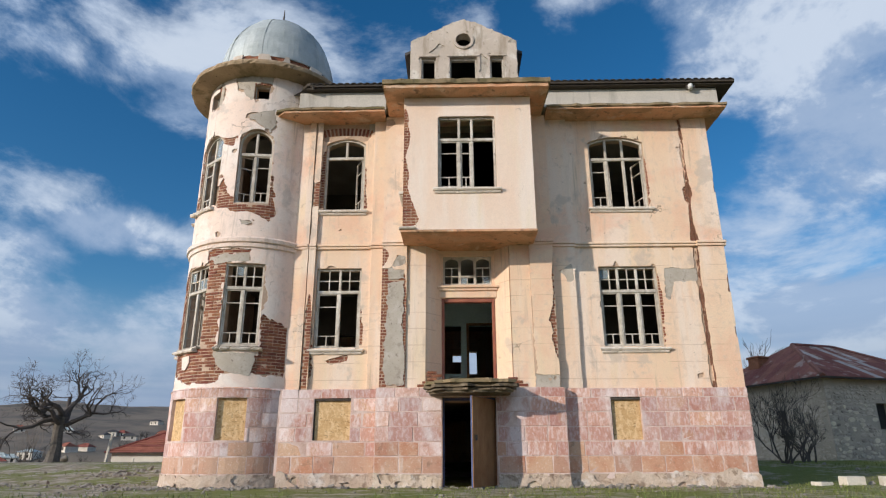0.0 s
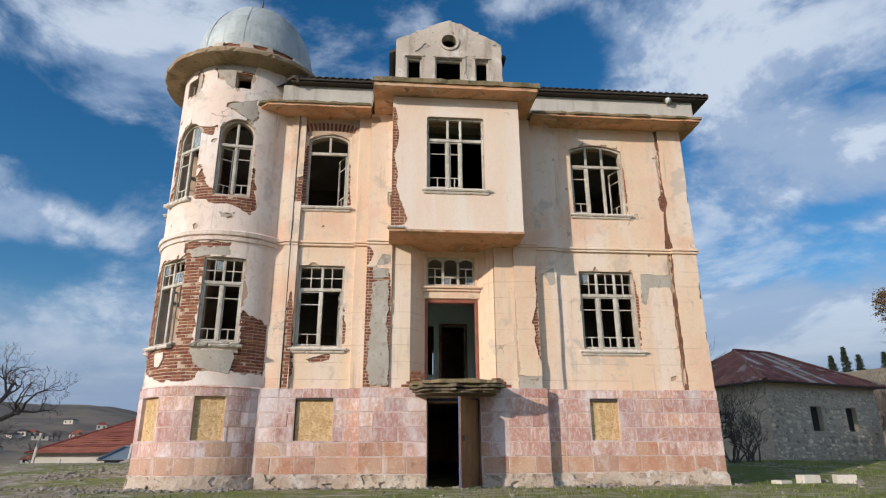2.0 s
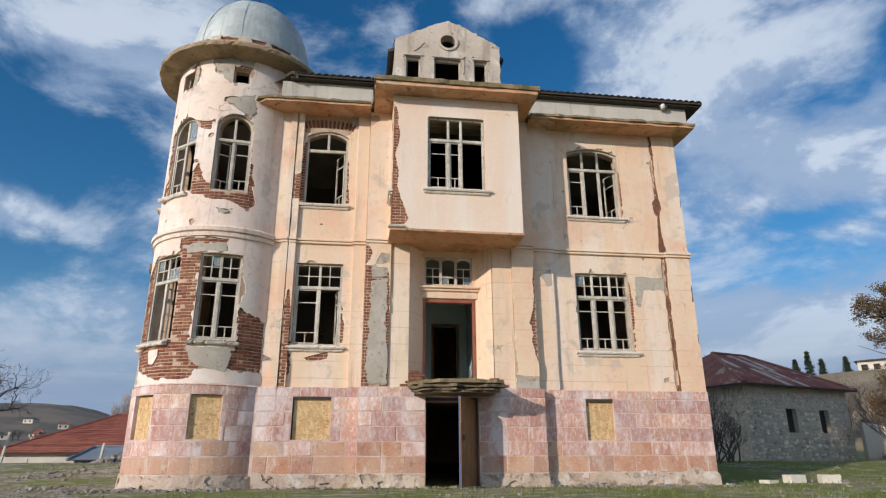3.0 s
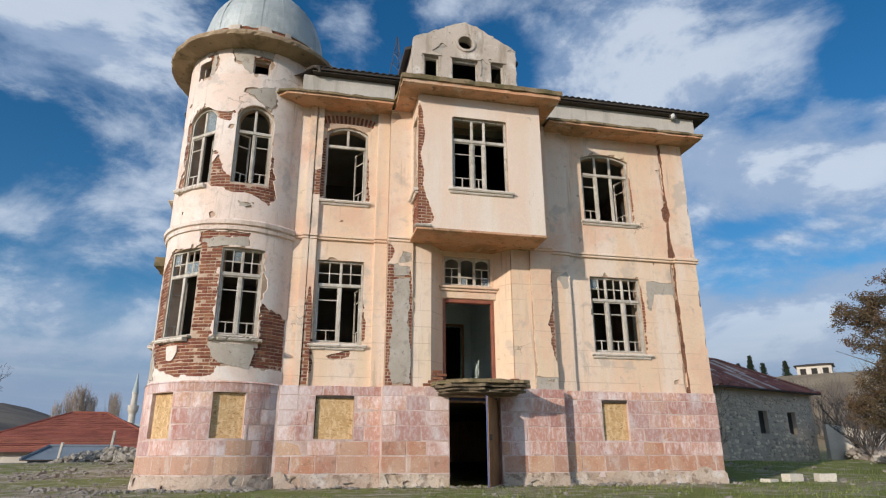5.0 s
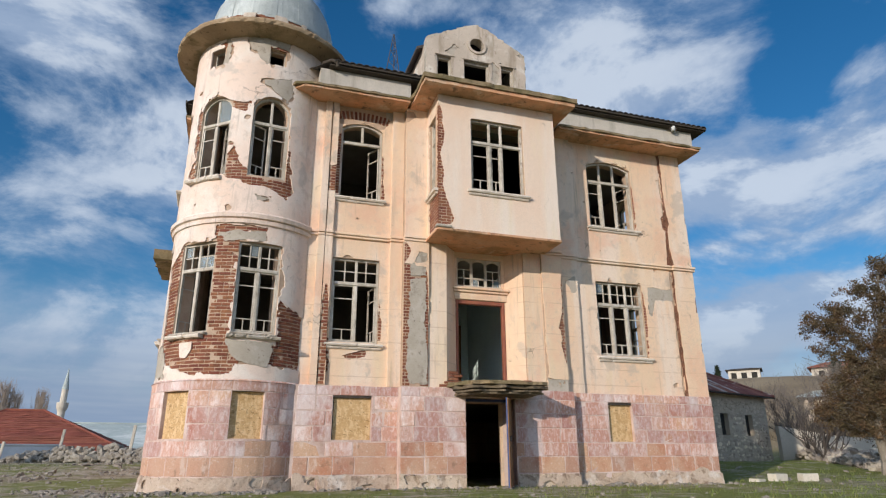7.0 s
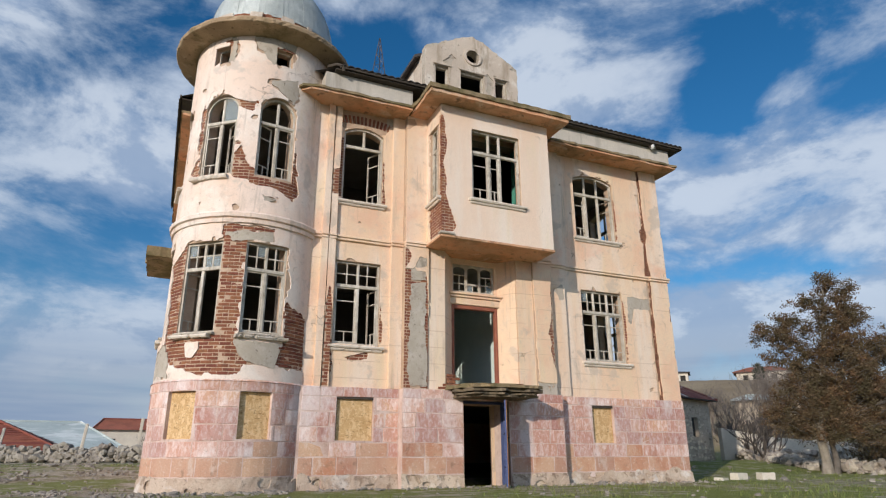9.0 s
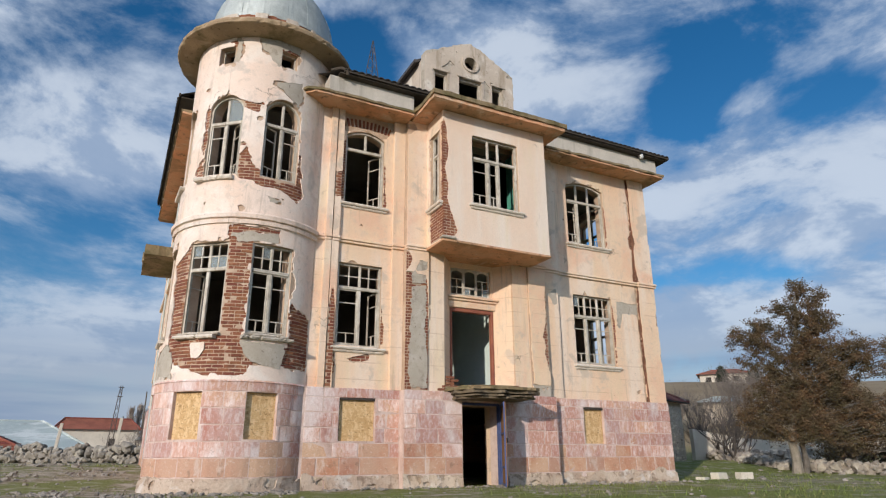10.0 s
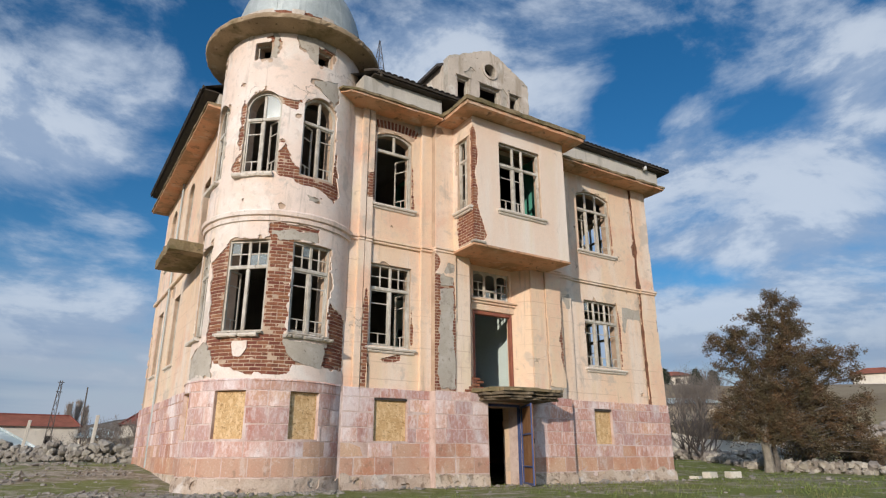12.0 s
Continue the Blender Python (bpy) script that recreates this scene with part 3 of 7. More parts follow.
# brick core behind the plaster, with the window openings through it
core = part("front_wall", plate([(-4.75, PL - 0.3), (X1 - 0.02, PL - 0.3), (X1 - 0.02, TOP), (-4.75, TOP)], FRONT + [NICHE, UPPER], 0.162, 0.55), MORTAR, mansion, "brick wall core under broken plaster")
skin = part("front_plaster", sheet(-4.7, X1, PL, TOP, 0.04, FRONT + [NICHE, UPPER], FRONT_TORN + chips(FRONT, 9, 3) + pocks(-4.0, -2.6, 2.4, 9.7, 9, 4) + pocks(3.0, 6.1, 2.4, 9.7, 14, 5), 0.13, 0.16, flat_y), PEACH, mansion, "peach plaster, stained and flaking")
part("right_wall", plate([(0.56, 0), (YB, 0), (YB, TOP), (0.56, TOP)],
     [arch(1.7, 3.2, 3.33, 5.45), arch(1.7, 3.2, 7.14, 9.28, 0.17), arch(6.3, 7.6, 3.33, 5.45), arch(6.3, 7.6, 7.14, 9.28, 0.17)], 0.0, 0.42, east), PEACH, mansion)
part("back_wall", plate([(X0 + 0.43, 0), (X1 - 0.43, 0), (X1 - 0.43, TOP), (X0 + 0.43, TOP)],
     [arch(0.30, 0.62, 4.0, 4.95), arch(-0.40, 0.05, 4.5, 4.82)], 0.0, 0.42, rear), PEACH, mansion)
WEST_HOLES = [arch(6.1, 7.1, 3.33, 5.45), arch(9.0, 10.0, 3.33, 5.45), arch(3.55, 4.45, 6.2, 8.4), arch(6.1, 7.1, 7.14, 9.28, 0.3), arch(9.0, 10.0, 7.14, 9.28, 0.3)]
part("left_wall", plate([(2.2, PL), (YB, PL), (YB, TOP), (2.2, TOP)], WEST_HOLES, 0.03, 0.42, west), MORTAR, mansion)
part("left_plaster", sheet(2.2, YB, PL, TOP, 0.09, WEST_HOLES,
     [[(8.3, 2.3), (8.6, 2.3), (8.5, 3.0), (8.2, 2.9)], [(10.5, 2.3), (11.2, 2.3), (11.2, 5.6), (10.8, 4.8)], [(7.2, 5.5), (7.9, 5.7), (7.9, 6.0), (7.2, 5.9)]], 0.0, 0.03, west), PEACH, mansion)
part("left_base", plate([(2.2, -0.6), (YB, -0.6), (YB, PL - 0.02), (2.2, PL - 0.02)], [], -0.05, 0.42, west), TAN, mansion)

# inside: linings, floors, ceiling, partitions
# inner skin whose dark colour stands for shade behind the windows
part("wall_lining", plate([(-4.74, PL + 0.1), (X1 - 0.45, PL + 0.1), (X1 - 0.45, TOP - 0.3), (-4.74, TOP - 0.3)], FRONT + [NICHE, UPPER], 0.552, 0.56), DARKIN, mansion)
for z in (2.12, 5.82, 9.55):
    part("floor_slab", boxes((X0 + 0.43, X1 - 0.43, 0.56, YB - 0.43, z + 0.05, z + 0.25)), BOARDS, mansion)
    part("plaster_ceiling", boxes((X0 + 0.43, X1 - 0.43, 0.56, YB - 0.43, z, z + 0.046)), CEIL, mansion)
part("floor_slab", boxes((X0 + 0.43, X1 - 0.43, 0.56, YB - 0.43, -0.25, -0.02)), BOARDS, mansion)
for z0, z1, paint in ((2.38, 5.81, TEAL), (6.08, 9.54, GREENIN)):
    part("partition_wall", plate([(0.56, z0), (4.61, z0), (4.61, z1), (0.56, z1)], [arch(0.75, 3.0, z0 + 0.01, z0 + 3.1)], -1.75, -1.60, lambda u, v, d: (d, u, v)), paint, mansion)
    part("partition_wall", plate([(0.56, z0), (4.61, z0), (4.61, z1), (0.56, z1)], [], 1.80 if z0 > 5 else 1.25, 1.95, lambda u, v, d: (d, u, v)), paint, mansion)
    part("partition_wall", plate([(-1.75, z0), (1.95, z0), (1.95, z1), (-1.75, z1)], [arch(0.16, 0.92, z0 + 0.01, z0 + 2.42), arch(-0.72, -0.10, z0 + 0.85, z0 + 2.42)], 4.62, 4.80), paint, mansion)
    # back walls of the side rooms, with room shade in their colour
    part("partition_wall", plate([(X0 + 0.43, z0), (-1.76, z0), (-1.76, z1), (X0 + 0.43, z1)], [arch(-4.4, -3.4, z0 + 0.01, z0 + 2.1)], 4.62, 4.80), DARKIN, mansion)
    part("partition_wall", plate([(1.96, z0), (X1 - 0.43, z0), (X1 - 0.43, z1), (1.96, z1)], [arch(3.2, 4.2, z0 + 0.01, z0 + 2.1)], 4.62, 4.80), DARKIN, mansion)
    # thin dark sheets added on the partitions to shade the side rooms
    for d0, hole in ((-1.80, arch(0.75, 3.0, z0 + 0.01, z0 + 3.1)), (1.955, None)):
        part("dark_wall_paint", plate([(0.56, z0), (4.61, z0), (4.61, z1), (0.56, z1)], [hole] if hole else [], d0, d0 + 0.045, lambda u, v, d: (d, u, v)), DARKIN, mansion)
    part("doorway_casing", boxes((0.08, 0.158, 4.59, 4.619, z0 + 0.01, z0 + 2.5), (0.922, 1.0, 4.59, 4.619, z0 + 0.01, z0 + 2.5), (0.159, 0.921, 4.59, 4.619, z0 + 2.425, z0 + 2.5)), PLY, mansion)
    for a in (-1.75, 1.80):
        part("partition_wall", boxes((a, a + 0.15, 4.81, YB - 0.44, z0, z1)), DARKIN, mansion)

# the projecting middle, its pilasters and strips
PY = -0.17
MID_TORN = [[(-2.24, 2.2), (-1.50, 2.2), (-1.52, 5.0), (-1.62, 5.3), (-2.24, 5.4)], [(-2.22, 5.35), (-2.0, 5.7), (-2.10, 5.88), (-2.22, 5.9)], [(-1.95, 5.35), (-1.55, 5.5), (-1.55, 5.72), (-1.8, 5.75)],
            [(-2.2, 9.35), (-1.9, 9.6), (-1.95, 9.8), (-2.2, 9.8)]]
part("pilaster", plate([(-2.185, PL), (-1.535, PL), (-1.535, TOP - 0.005), (-2.185, TOP - 0.005)], [], PY + 0.035, 0.13), MORTAR, mansion)
part("pilaster_plaster", sheet(-2.185, -1.535, PL, TOP - 0.005, 0.06, [], MID_TORN, PY, PY + 0.033, flat_y), PEACH, mansion, "torn plaster on the pilaster")
part("render_patch", sheet(-2.14, -1.56, PL + 0.05, 5.8, 0.035, [], [[(-2.3, 4.95), (-1.5, 4.98), (-1.5, 5.10), (-2.3, 5.08)]], PY + 0.011, PY + 0.035, flat_y, keep=[(-2.10, 2.35), (-1.58, 2.35), (-1.57, 3.3), (-1.61, 4.2), (-1.57, 5.2), (-1.58, 5.8), (-2.13, 5.6), (-2.06, 5.0), (-2.08, 4.0), (-2.03, 3.2)], amp=0.06), RENDER, mansion, "grey cement render patch")
part("pilaster", plate([(1.67, PL), (2.28, PL), (2.28, TOP - 0.005), (1.67, TOP - 0.005)], [], PY + 0.035, 0.13), MORTAR, mansion)
part("pilaster_plaster", sheet(1.67, 2.28, PL, TOP - 0.005, 0.05, [], [[(2.22, 3.0), (2.35, 2.9), (2.35, 5.6), (2.27, 5.6), (2.25, 4.9), (2.25, 4.5), (2.10, 3.95), (2.20, 3.7), (2.13, 3.45)],
     [(1.60, 2.6), (1.70, 2.6), (1.69, 4.6), (1.6, 4.6)], [(1.7, 2.2), (2.4, 2.2), (2.4, 2.58), (1.7, 2.62)]], PY, PY + 0.033, flat_y), PEACH, mansion, "torn plaster on the pilaster")
part("pilaster_strip", boxes((-2.52, -2.187, 0.03, 0.128, PL, TOP - 0.005), bevel=0.008), PEACH, mansion)
part("pilaster_strip", sheet(2.282, 2.90, PL, TOP - 0.005, 0.06, [], [[(2.85, 2.2), (3.0, 2.2), (3.0, 5.7), (2.88, 5.7)], [(2.46, 5.30), (2.80, 5.52), (2.82, 5.05), (2.66, 5.0), (2.62, 5.18)]], 0.03, 0.128, flat_y, amp=0.02), PEACH, mansion)
# jagged strip over the plaster; its dark colour paints a shaded crack
part("open_joint", sheet(6.0, 6.139, PL, TOP - 0.01, 0.03, [], [], 0.118, 0.128, flat_y, keep=[(6.07, PL - 0.1), (6.15, PL - 0.1), (6.15, TOP), (6.10, TOP), (6.115, 8.6), (6.09, 7.7), (6.05, 7.5), (6.105, 7.2), (6.06, 6.3), (6.08, 5.9), (6.11, 5.2), (6.07, 4.6), (6.11, 3.6)], amp=0.03), JOINTSHADE, mansion, "red-brown strip with the open joint's shade in its colour")
part("corner_pilaster", plate([(6.15, PL), (X1 - 0.01, PL), (X1 - 0.01, TOP - 0.006), (6.15, TOP - 0.006)], [], 0.078, 0.128), JOINTSHADE, mansion, "mortar core of the corner pilaster, darkened as joint shade")
part("pilaster_plaster", sheet(6.14, X1, PL, TOP - 0.005, 0.05, [], [[(6.0, 2.2), (6.15, 2.2), (6.17, 3.2), (6.15, 4.2), (6.16, 5.9), (6.22, 6.2), (6.15, 6.5), (6.16, 7.2), (6.24, 7.5), (6.16, 7.8), (6.15, 9.9), (6.0, 9.9)],
     [(6.80, 3.5), (6.95, 3.5), (6.95, 3.9), (6.80, 3.85)], [(6.78, 4.7), (6.95, 4.7), (6.95, 5.3), (6.82, 5.2)], [(6.80, 7.5), (6.95, 7.5), (6.95, 8.1), (6.83, 8.0)]], 0.06, 0.077, flat_y, amp=0.035), PEACH, mansion)
part("corner_pilaster", plate([(-4.36, PL), (-4.197, PL), (-4.197, TOP - 0.005), (-4.36, TOP - 0.005)], [], 0.03, 0.128), PEACH, mansion)
part("corner_pilaster", plate([(-4.168, PL), (-4.005, PL), (-4.005, TOP - 0.006), (-4.168, TOP - 0.006)], [], 0.062, 0.128), MORTAR, mansion, "brown mortar core of the pilaster")
part("pilaster_plaster", sheet(-4.178, -4.0, PL, TOP - 0.005, 0.04, [], [FRONT_TORN[1], [(-4.2, 7.2), (-3.95, 7.2), (-3.95, 8.0), (-4.2, 7.9)], [(-4.2, 2.2), (-4.165, 2.2), (-4.175, 6), (-4.165, 9.9), (-4.2, 9.9)]], 0.04, 0.061, flat_y, amp=0.03), PEACH, mansion)

# door niche: splayed sides and the wall that holds the upper door
bm = bmesh.new()
for (a, b) in (((-1.04, -0.07), (-0.66, 0.36)), ((1.13, -0.07), (0.78, 0.36))):
    s = -1 if a[0] < 0 else 1
    vs = [bm.verts.new((x, y, z)) for z in (PL + 0.13, 6.02) for x, y in (a, b, (b[0] + s * 0.04, b[1] + 0.15), (a[0] + s * 0.02, a[1] + 0.06))]
    for f in ((0, 1, 5, 4), (1, 2, 6, 5), (2, 3, 7, 6), (3, 0, 4, 7), (0, 3, 2, 1), (4, 5, 6, 7)):
        bm.faces.new([vs[i] for i in f])
part("door_splay", finish(bm), PEACH, mansion)
part("door_wall", plate([(-1.0, PL + 0.13), (1.12, PL + 0.13), (1.12, 6.02), (-1.0, 6.02)], [arch(-0.64, 0.76, PL + 0.14, 4.66), arch(-0.60, 0.70, 5.04, 5.84)], 0.362, 0.60), PEACH, mansion)
part("niche_panel", plate([(-1.533, PL), (1.668, PL), (1.668, 6.02), (-1.533, 6.02)], [NICHE], -0.10, 0.128), PEACH, mansion)

# string course
for a, b in ((-4.62, -4.37), (-4.21, -4.17), (-3.99, -2.53), (2.92, 6.13)):
    part("string_course", boxes((a, b, 0.03, 0.16, 6.05, 6.11), (a, b, 0.065, 0.16, 5.985, 6.046), bevel=0.008), PEACH, mansion)
for a, b, y in ((-4.37, -4.21, -0.03), (-4.17, -3.99, -0.02), (-2.53, -2.20, -0.05), (-2.20, -1.6, PY - 0.07), (1.765, 2.30, PY - 0.07), (2.30, 2.92, -0.05), (6.13, X1 + 0.06, -0.02)):
    part("string_course", boxes((a, b, y, 0.16, 6.05, 6.12), (a, b, y + 0.035, 0.16, 5.98, 6.046), bevel=0.008), PEACH, mansion)

# ---- stone base ----
COURSES = (-0.5, 0.31, 0.70, 1.03, 1.37, 1.72, 2.06, PL)
OSB_L, OSB_R, DOOR0 = (-3.79, -2.88, 1.07, 2.06), (3.50, 4.23, 1.06, 2.05), (-0.62, 0.68, -0.5, 2.07)
MB = -0.265                              # front of the middle part of the base
BASE_HOLES = [OSB_L, OSB_R, DOOR0]
for x0, x1 in ((-4.75, DOOR0[0]), (DOOR0[1], X1 - 0.02)):
    o = OSB_L if x0 < 0 else OSB_R
    part("base_wall", boxes((x0, o[0], 0.012, 0.55, -0.5, PL - 0.221), (o[0], o[1], 0.012, 0.55, -0.5, o[2]), (o[1], x1, 0.012, 0.55, -0.5, PL - 0.221), (x0, x1, 0.012, 0.15, PL - 0.22, PL - 0.006)), JOINT, mansion, "pale mortar joints of the stone base")
part("middle_base", boxes((-2.24, DOOR0[0], MB + 0.006, 0.01, -0.5, PL - 0.006), (DOOR0[1], 2.36, MB + 0.006, 0.01, -0.5, PL - 0.006), (DOOR0[0], DOOR0[1], MB + 0.006, 0.3, 2.075, PL - 0.006)), JOINT, mansion)

# ---- tower ----
def crumbled(bm, amount):
    """Edges nibbled away here and there."""
    for v in bm.verts:
        p = v.co
        n = noise.noise(p * 3.1) * 0.6 + noise.noise(p * 11.0) * 0.6
        out = Vector((p.x - TX, p.y - TY, 0)).normalized()
        v.co = p + out * min(0.3, n) * amount - out * max(0.0, noise.noise(p * 5.0) - 0.25) * amount * 3 + Vector((0, 0, noise.noise(p * 6.0 + Vector((3, 1, 2))) * amount * 0.5))
    return bm


TW1 = [arch(deg(a) - 0.50, deg(a) + 0.50, 3.33, 5.46) for a in (8, -40, -90)]
TW2 = [arch(deg(a) - 0.47, deg(a) + 0.47, 7.16, 9.37, 0.36) for a in (7, -39, -88)]
TSQ = [arch(deg(a) - 0.22, deg(a) + 0.22, 10.32, 10.80) for a in (7.5, -44, -96)]
THOLES = TW1 + TW2 + TSQ


def turn(rows):
    return [(deg(a), z) for a, z in rows]


BIG = turn([(-72, 5.0), (-66, 3.1), (-57, 2.65), (-34, 2.42), (-5, 2.38), (-3, 2.66), (16, 2.62), (46, 2.6), (49, 3.85), (24.5, 4.15), (23.6, 3.1), (-7, 3.1), (-7.5, 5.48), (-10, 5.84), (-26, 5.88), (-27, 5.48), (-54, 5.48)])
UP1 = turn([(-30, 9.25), (-9, 9.18), (-13, 8.85), (-29, 8.98)])
LOW1 = turn([(-27, 7.25), (-24, 7.80), (-20, 7.95), (-15, 7.70), (-12, 7.4), (-8, 7.3), (-8, 7.16), (21.5, 7.16), (22, 8.3), (24.5, 8.3), (25.5, 7.3), (27, 6.78), (22, 6.66), (17, 6.80), (5, 6.90), (-6, 6.89), (-13, 7.0), (-20, 7.05)])
LEFT1 = turn([(-56, 9.2), (-53.7, 9.0), (-53.7, 7.16), (-64, 7.2), (-62, 7.5), (-57, 7.7), (-58, 9.0)])
GREY_A = turn([(-17, 11.0), (-14, 10.72), (-9, 10.6), (-5, 10.38), (0, 10.24), (1, 10.3), (1, 10.83), (16, 10.84), (17, 11.12), (-14, 11.13)])
BRK_A = turn([(-3, 10.84), (14, 10.83), (13, 11.0), (2, 11.06), (-4, 11.02)])
BRK_B = turn([(-42, 10.90), (-34, 10.86), (-30, 10.80), (-29, 10.92), (-33, 11.02), (-41, 11.0)])
GREY_F = turn([(-37, 10.3), (-31, 10.28), (-29, 10.8), (-32, 11.1), (-37, 11.1)])
GREY_G = turn([(-2, 6.70), (13, 6.62), (9, 6.50), (1, 6.48)])
BRK_C = turn([(-18, 5.86), (12, 5.86), (11, 5.66), (-4, 5.70), (-9, 5.60), (-14, 5.68)])
RIGHT1 = turn([(23, 4.2), (25, 4.3), (26, 5.0), (24.5, 5.5), (23, 5.45)])
GREY_B = turn([(-3, 9.8), (21, 10.05), (22, 9.5), (18, 9.3), (8, 9.52)])
GREY_C = turn([(-24, 5.62), (-14, 5.74), (10, 5.74), (13, 5.5), (-8, 5.46), (-18, 5.5)])
GREY_D = turn([(-92, 2.33), (-92, 2.85), (-70, 3.1), (-60, 2.72), (-58, 2.33)])
GREY_E = turn([(-9, 3.12), (23, 3.14), (18, 2.66), (-2, 2.70)])
HOLE_F = turn([(-35, 10.95), (-30, 10.98), (-31, 10.84), (-35, 10.86)])
part("tower_wall", plate([(deg(-128), PL - 0.2), (deg(58), PL - 0.2), (deg(58), 11.15), (deg(-128), 11.15)], THOLES, -0.032, -0.40, tower_place, step=deg(6)), MORTAR, mansion, "brick core of the round tower")
# dark inner skin added so the tower's inside looks shaded
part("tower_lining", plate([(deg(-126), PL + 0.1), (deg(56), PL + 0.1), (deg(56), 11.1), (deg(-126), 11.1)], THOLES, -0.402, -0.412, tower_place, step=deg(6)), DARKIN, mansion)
part("tower_plaster", sheet(deg(-125), deg(54), PL, 11.15, 0.04, THOLES, [BIG, UP1, LOW1, LEFT1, GREY_A, GREY_B, GREY_C, GREY_D, HOLE_F, BRK_A, BRK_B, BRK_C, GREY_F, GREY_G, RIGHT1] + chips(THOLES, 9, 8) + pocks(deg(-80), deg(45), 6.2, 11.0, 16, 9), 0.0, -0.03, tower_place, amp=0.085), PALE, mansion, "faded pink plaster, broken away in large patches")
for poly in (GREY_A, GREY_B, GREY_C, GREY_D, GREY_E, GREY_F, GREY_G):
    us, vs = [p[0] for p in poly], [p[1] for p in poly]
    part("render_patch", sheet(min(us) - 0.1, max(us) + 0.1, min(vs) - 0.1, min(max(vs) + 0.1, 11.13), 0.04, THOLES, [], -0.008 if poly is not GREY_E else 0.012, -0.03, tower_place, keep=[(u, v) for u, v in poly], amp=0.075), RENDER, mansion, "grey cement render patch")
part("plaster_flake", sheet(deg(-46), deg(-31), 2.7, 3.16, 0.05, [], [], 0.002, -0.03, tower_place, keep=turn([(-45, 3.1), (-34, 3.12), (-34, 2.95), (-38, 2.78), (-43, 2.8)]), amp=0.02), PALE, mansion)
part("tower_string_course", crumbled(lathe([(1.80, 5.90), (1.885, 5.90), (1.90, 5.99), (1.87, 6.01), (1.935, 6.03), (1.95, 6.12), (1.90, 6.17), (1.80, 6.18)], 130, -124, 50, TX, TY), 0.014), PALE, mansion)
part("tower_cornice", crumbled(lathe([(1.70, 11.0), (1.86, 11.06), (2.1, 11.085), (2.34, 11.10), (2.39, 11.12), (2.41, 11.19), (2.40, 11.25), (2.36, 11.28), (1.90, 11.33), (1.2, 11.40)], 150, 0, 360, TX, TY), 0.035), RINGSTONE, mansion, "weathered tan concrete ring cornice")
part("dome_drum", crumbled(lathe([(1.62, 11.3), (1.80, 11.36), (1.80, 11.5), (1.80, 11.65), (1.79, 11.80), (1.60, 11.84)], 110, 0, 360, TX, TY), 0.05), BRICK, mansion, "brick ring under the dome")
for a0, a1 in ((-118, -78), (-66, -36), (-26, -12), (0, 12), (22, 30), (46, 64)):
    part("drum_plaster", sheet(deg(a0) - 0.1, deg(a1) + 0.1, 11.40, 11.79, 0.05, [], [], 0.045, -0.01, tower_place, keep=turn([(a0, 11.35), (a1, 11.35), (a1 - 2, 11.9), (a0 + 3, 11.9)]), amp=0.07), CREAM, mansion, "broken pale plaster under the dome edge")
# dome of sheet strips, slightly proud of one another
RIBS, LEVELS = 18, 15
DX, DHIGH = TX + 0.07, 2.22
dome = base("dome", None, mansion, label="dull zinc sheet dome")


def dome_point(a, e, swell):
    r = (1.715 + swell) * math.cos(e) ** 0.95
    return (DX + r * math.sin(a), TY - r * math.cos(a), 11.84 + (DHIGH + swell) * math.sin(e))


for k in range(RIBS):
    cuts = (0, 5, 10, LEVELS) if k % 2 else (0, 4, 9, LEVELS)
    for n, (lo, hi) in enumerate(zip(cuts, cuts[1:])):
        bm = bmesh.new()
        swell = 0.010 * (k % 2) + 0.008 * (2 - n) + random.Random(k * 7 + n).uniform(0, 0.008)
        rings = []
        for i in range(lo, hi + 1):
            e = radians(1 + 88 * i / LEVELS) - (0.012 if i == lo and lo else 0.0)
            rings.append([bm.verts.new(dome_point(2 * math.pi * (k - 0.02 + 1.04 * j / 4) / RIBS, e, swell + 0.014 * noise.noise((k * 2.1 + j, i * 0.9, 4.0)) * (0 < j < 4))) for j in range(5)])
        for p, q in zip(rings, rings[1:]):
            for j in range(4):
                bm.faces.new((p[j], p[j + 1], q[j + 1], q[j]))
        bmesh.ops.recalc_face_normals(bm, faces=bm.faces[:])
        bmesh.ops.solidify(bm, geom=bm.faces[:], thickness=-0.006)
        part("dome_sheet", bm, ZINC, dome, smooth=False)
part("dome_core", lathe([(1.68, 11.84), (1.60, 12.4), (1.36, 12.95), (0.93, 13.5), (0.48, 13.82), (0.02, 13.95)], 32, 0, 360, DX, TY), ZINC, dome)
part("dome_skirt", crumbled(lathe([(1.70, 11.80), (1.80, 11.78), (1.81, 11.84), (1.70, 11.90)], 64, 0, 360, DX, TY), 0.02), ZINC, dome, "folded zinc edge")
bm = bmesh.new()
tube(bm, [(DX, TY, 13.98), (DX, TY, 14.2), (DX + 0.01, TY, 14.85)], [0.09, 0.05, 0.012], 8)
part("finial", finish(bm), STEEL, mansion, "thin metal spike")

# ---- bay on the upper floor ----
BX0, BX1, BY = -1.60, 1.76, -1.16
BAYWIN = arch(-0.70, 0.81, 7.20, 9.26)
BAY_TORN = [[(-1.7, 9.6), (-1.55, 9.5), (-1.46, 9.2), (-1.44, 8.5), (-1.52, 8.1), (-1.45, 7.6), (-1.46, 7.2), (-1.34, 6.8), (-1.18, 6.32), (-1.25, 6.18), (-1.7, 6.15)]]


def bay_left(u, v, d):
    return (BX0 + d, u, v)


def bay_right(u, v, d):
    return (BX1 - d, u, v)


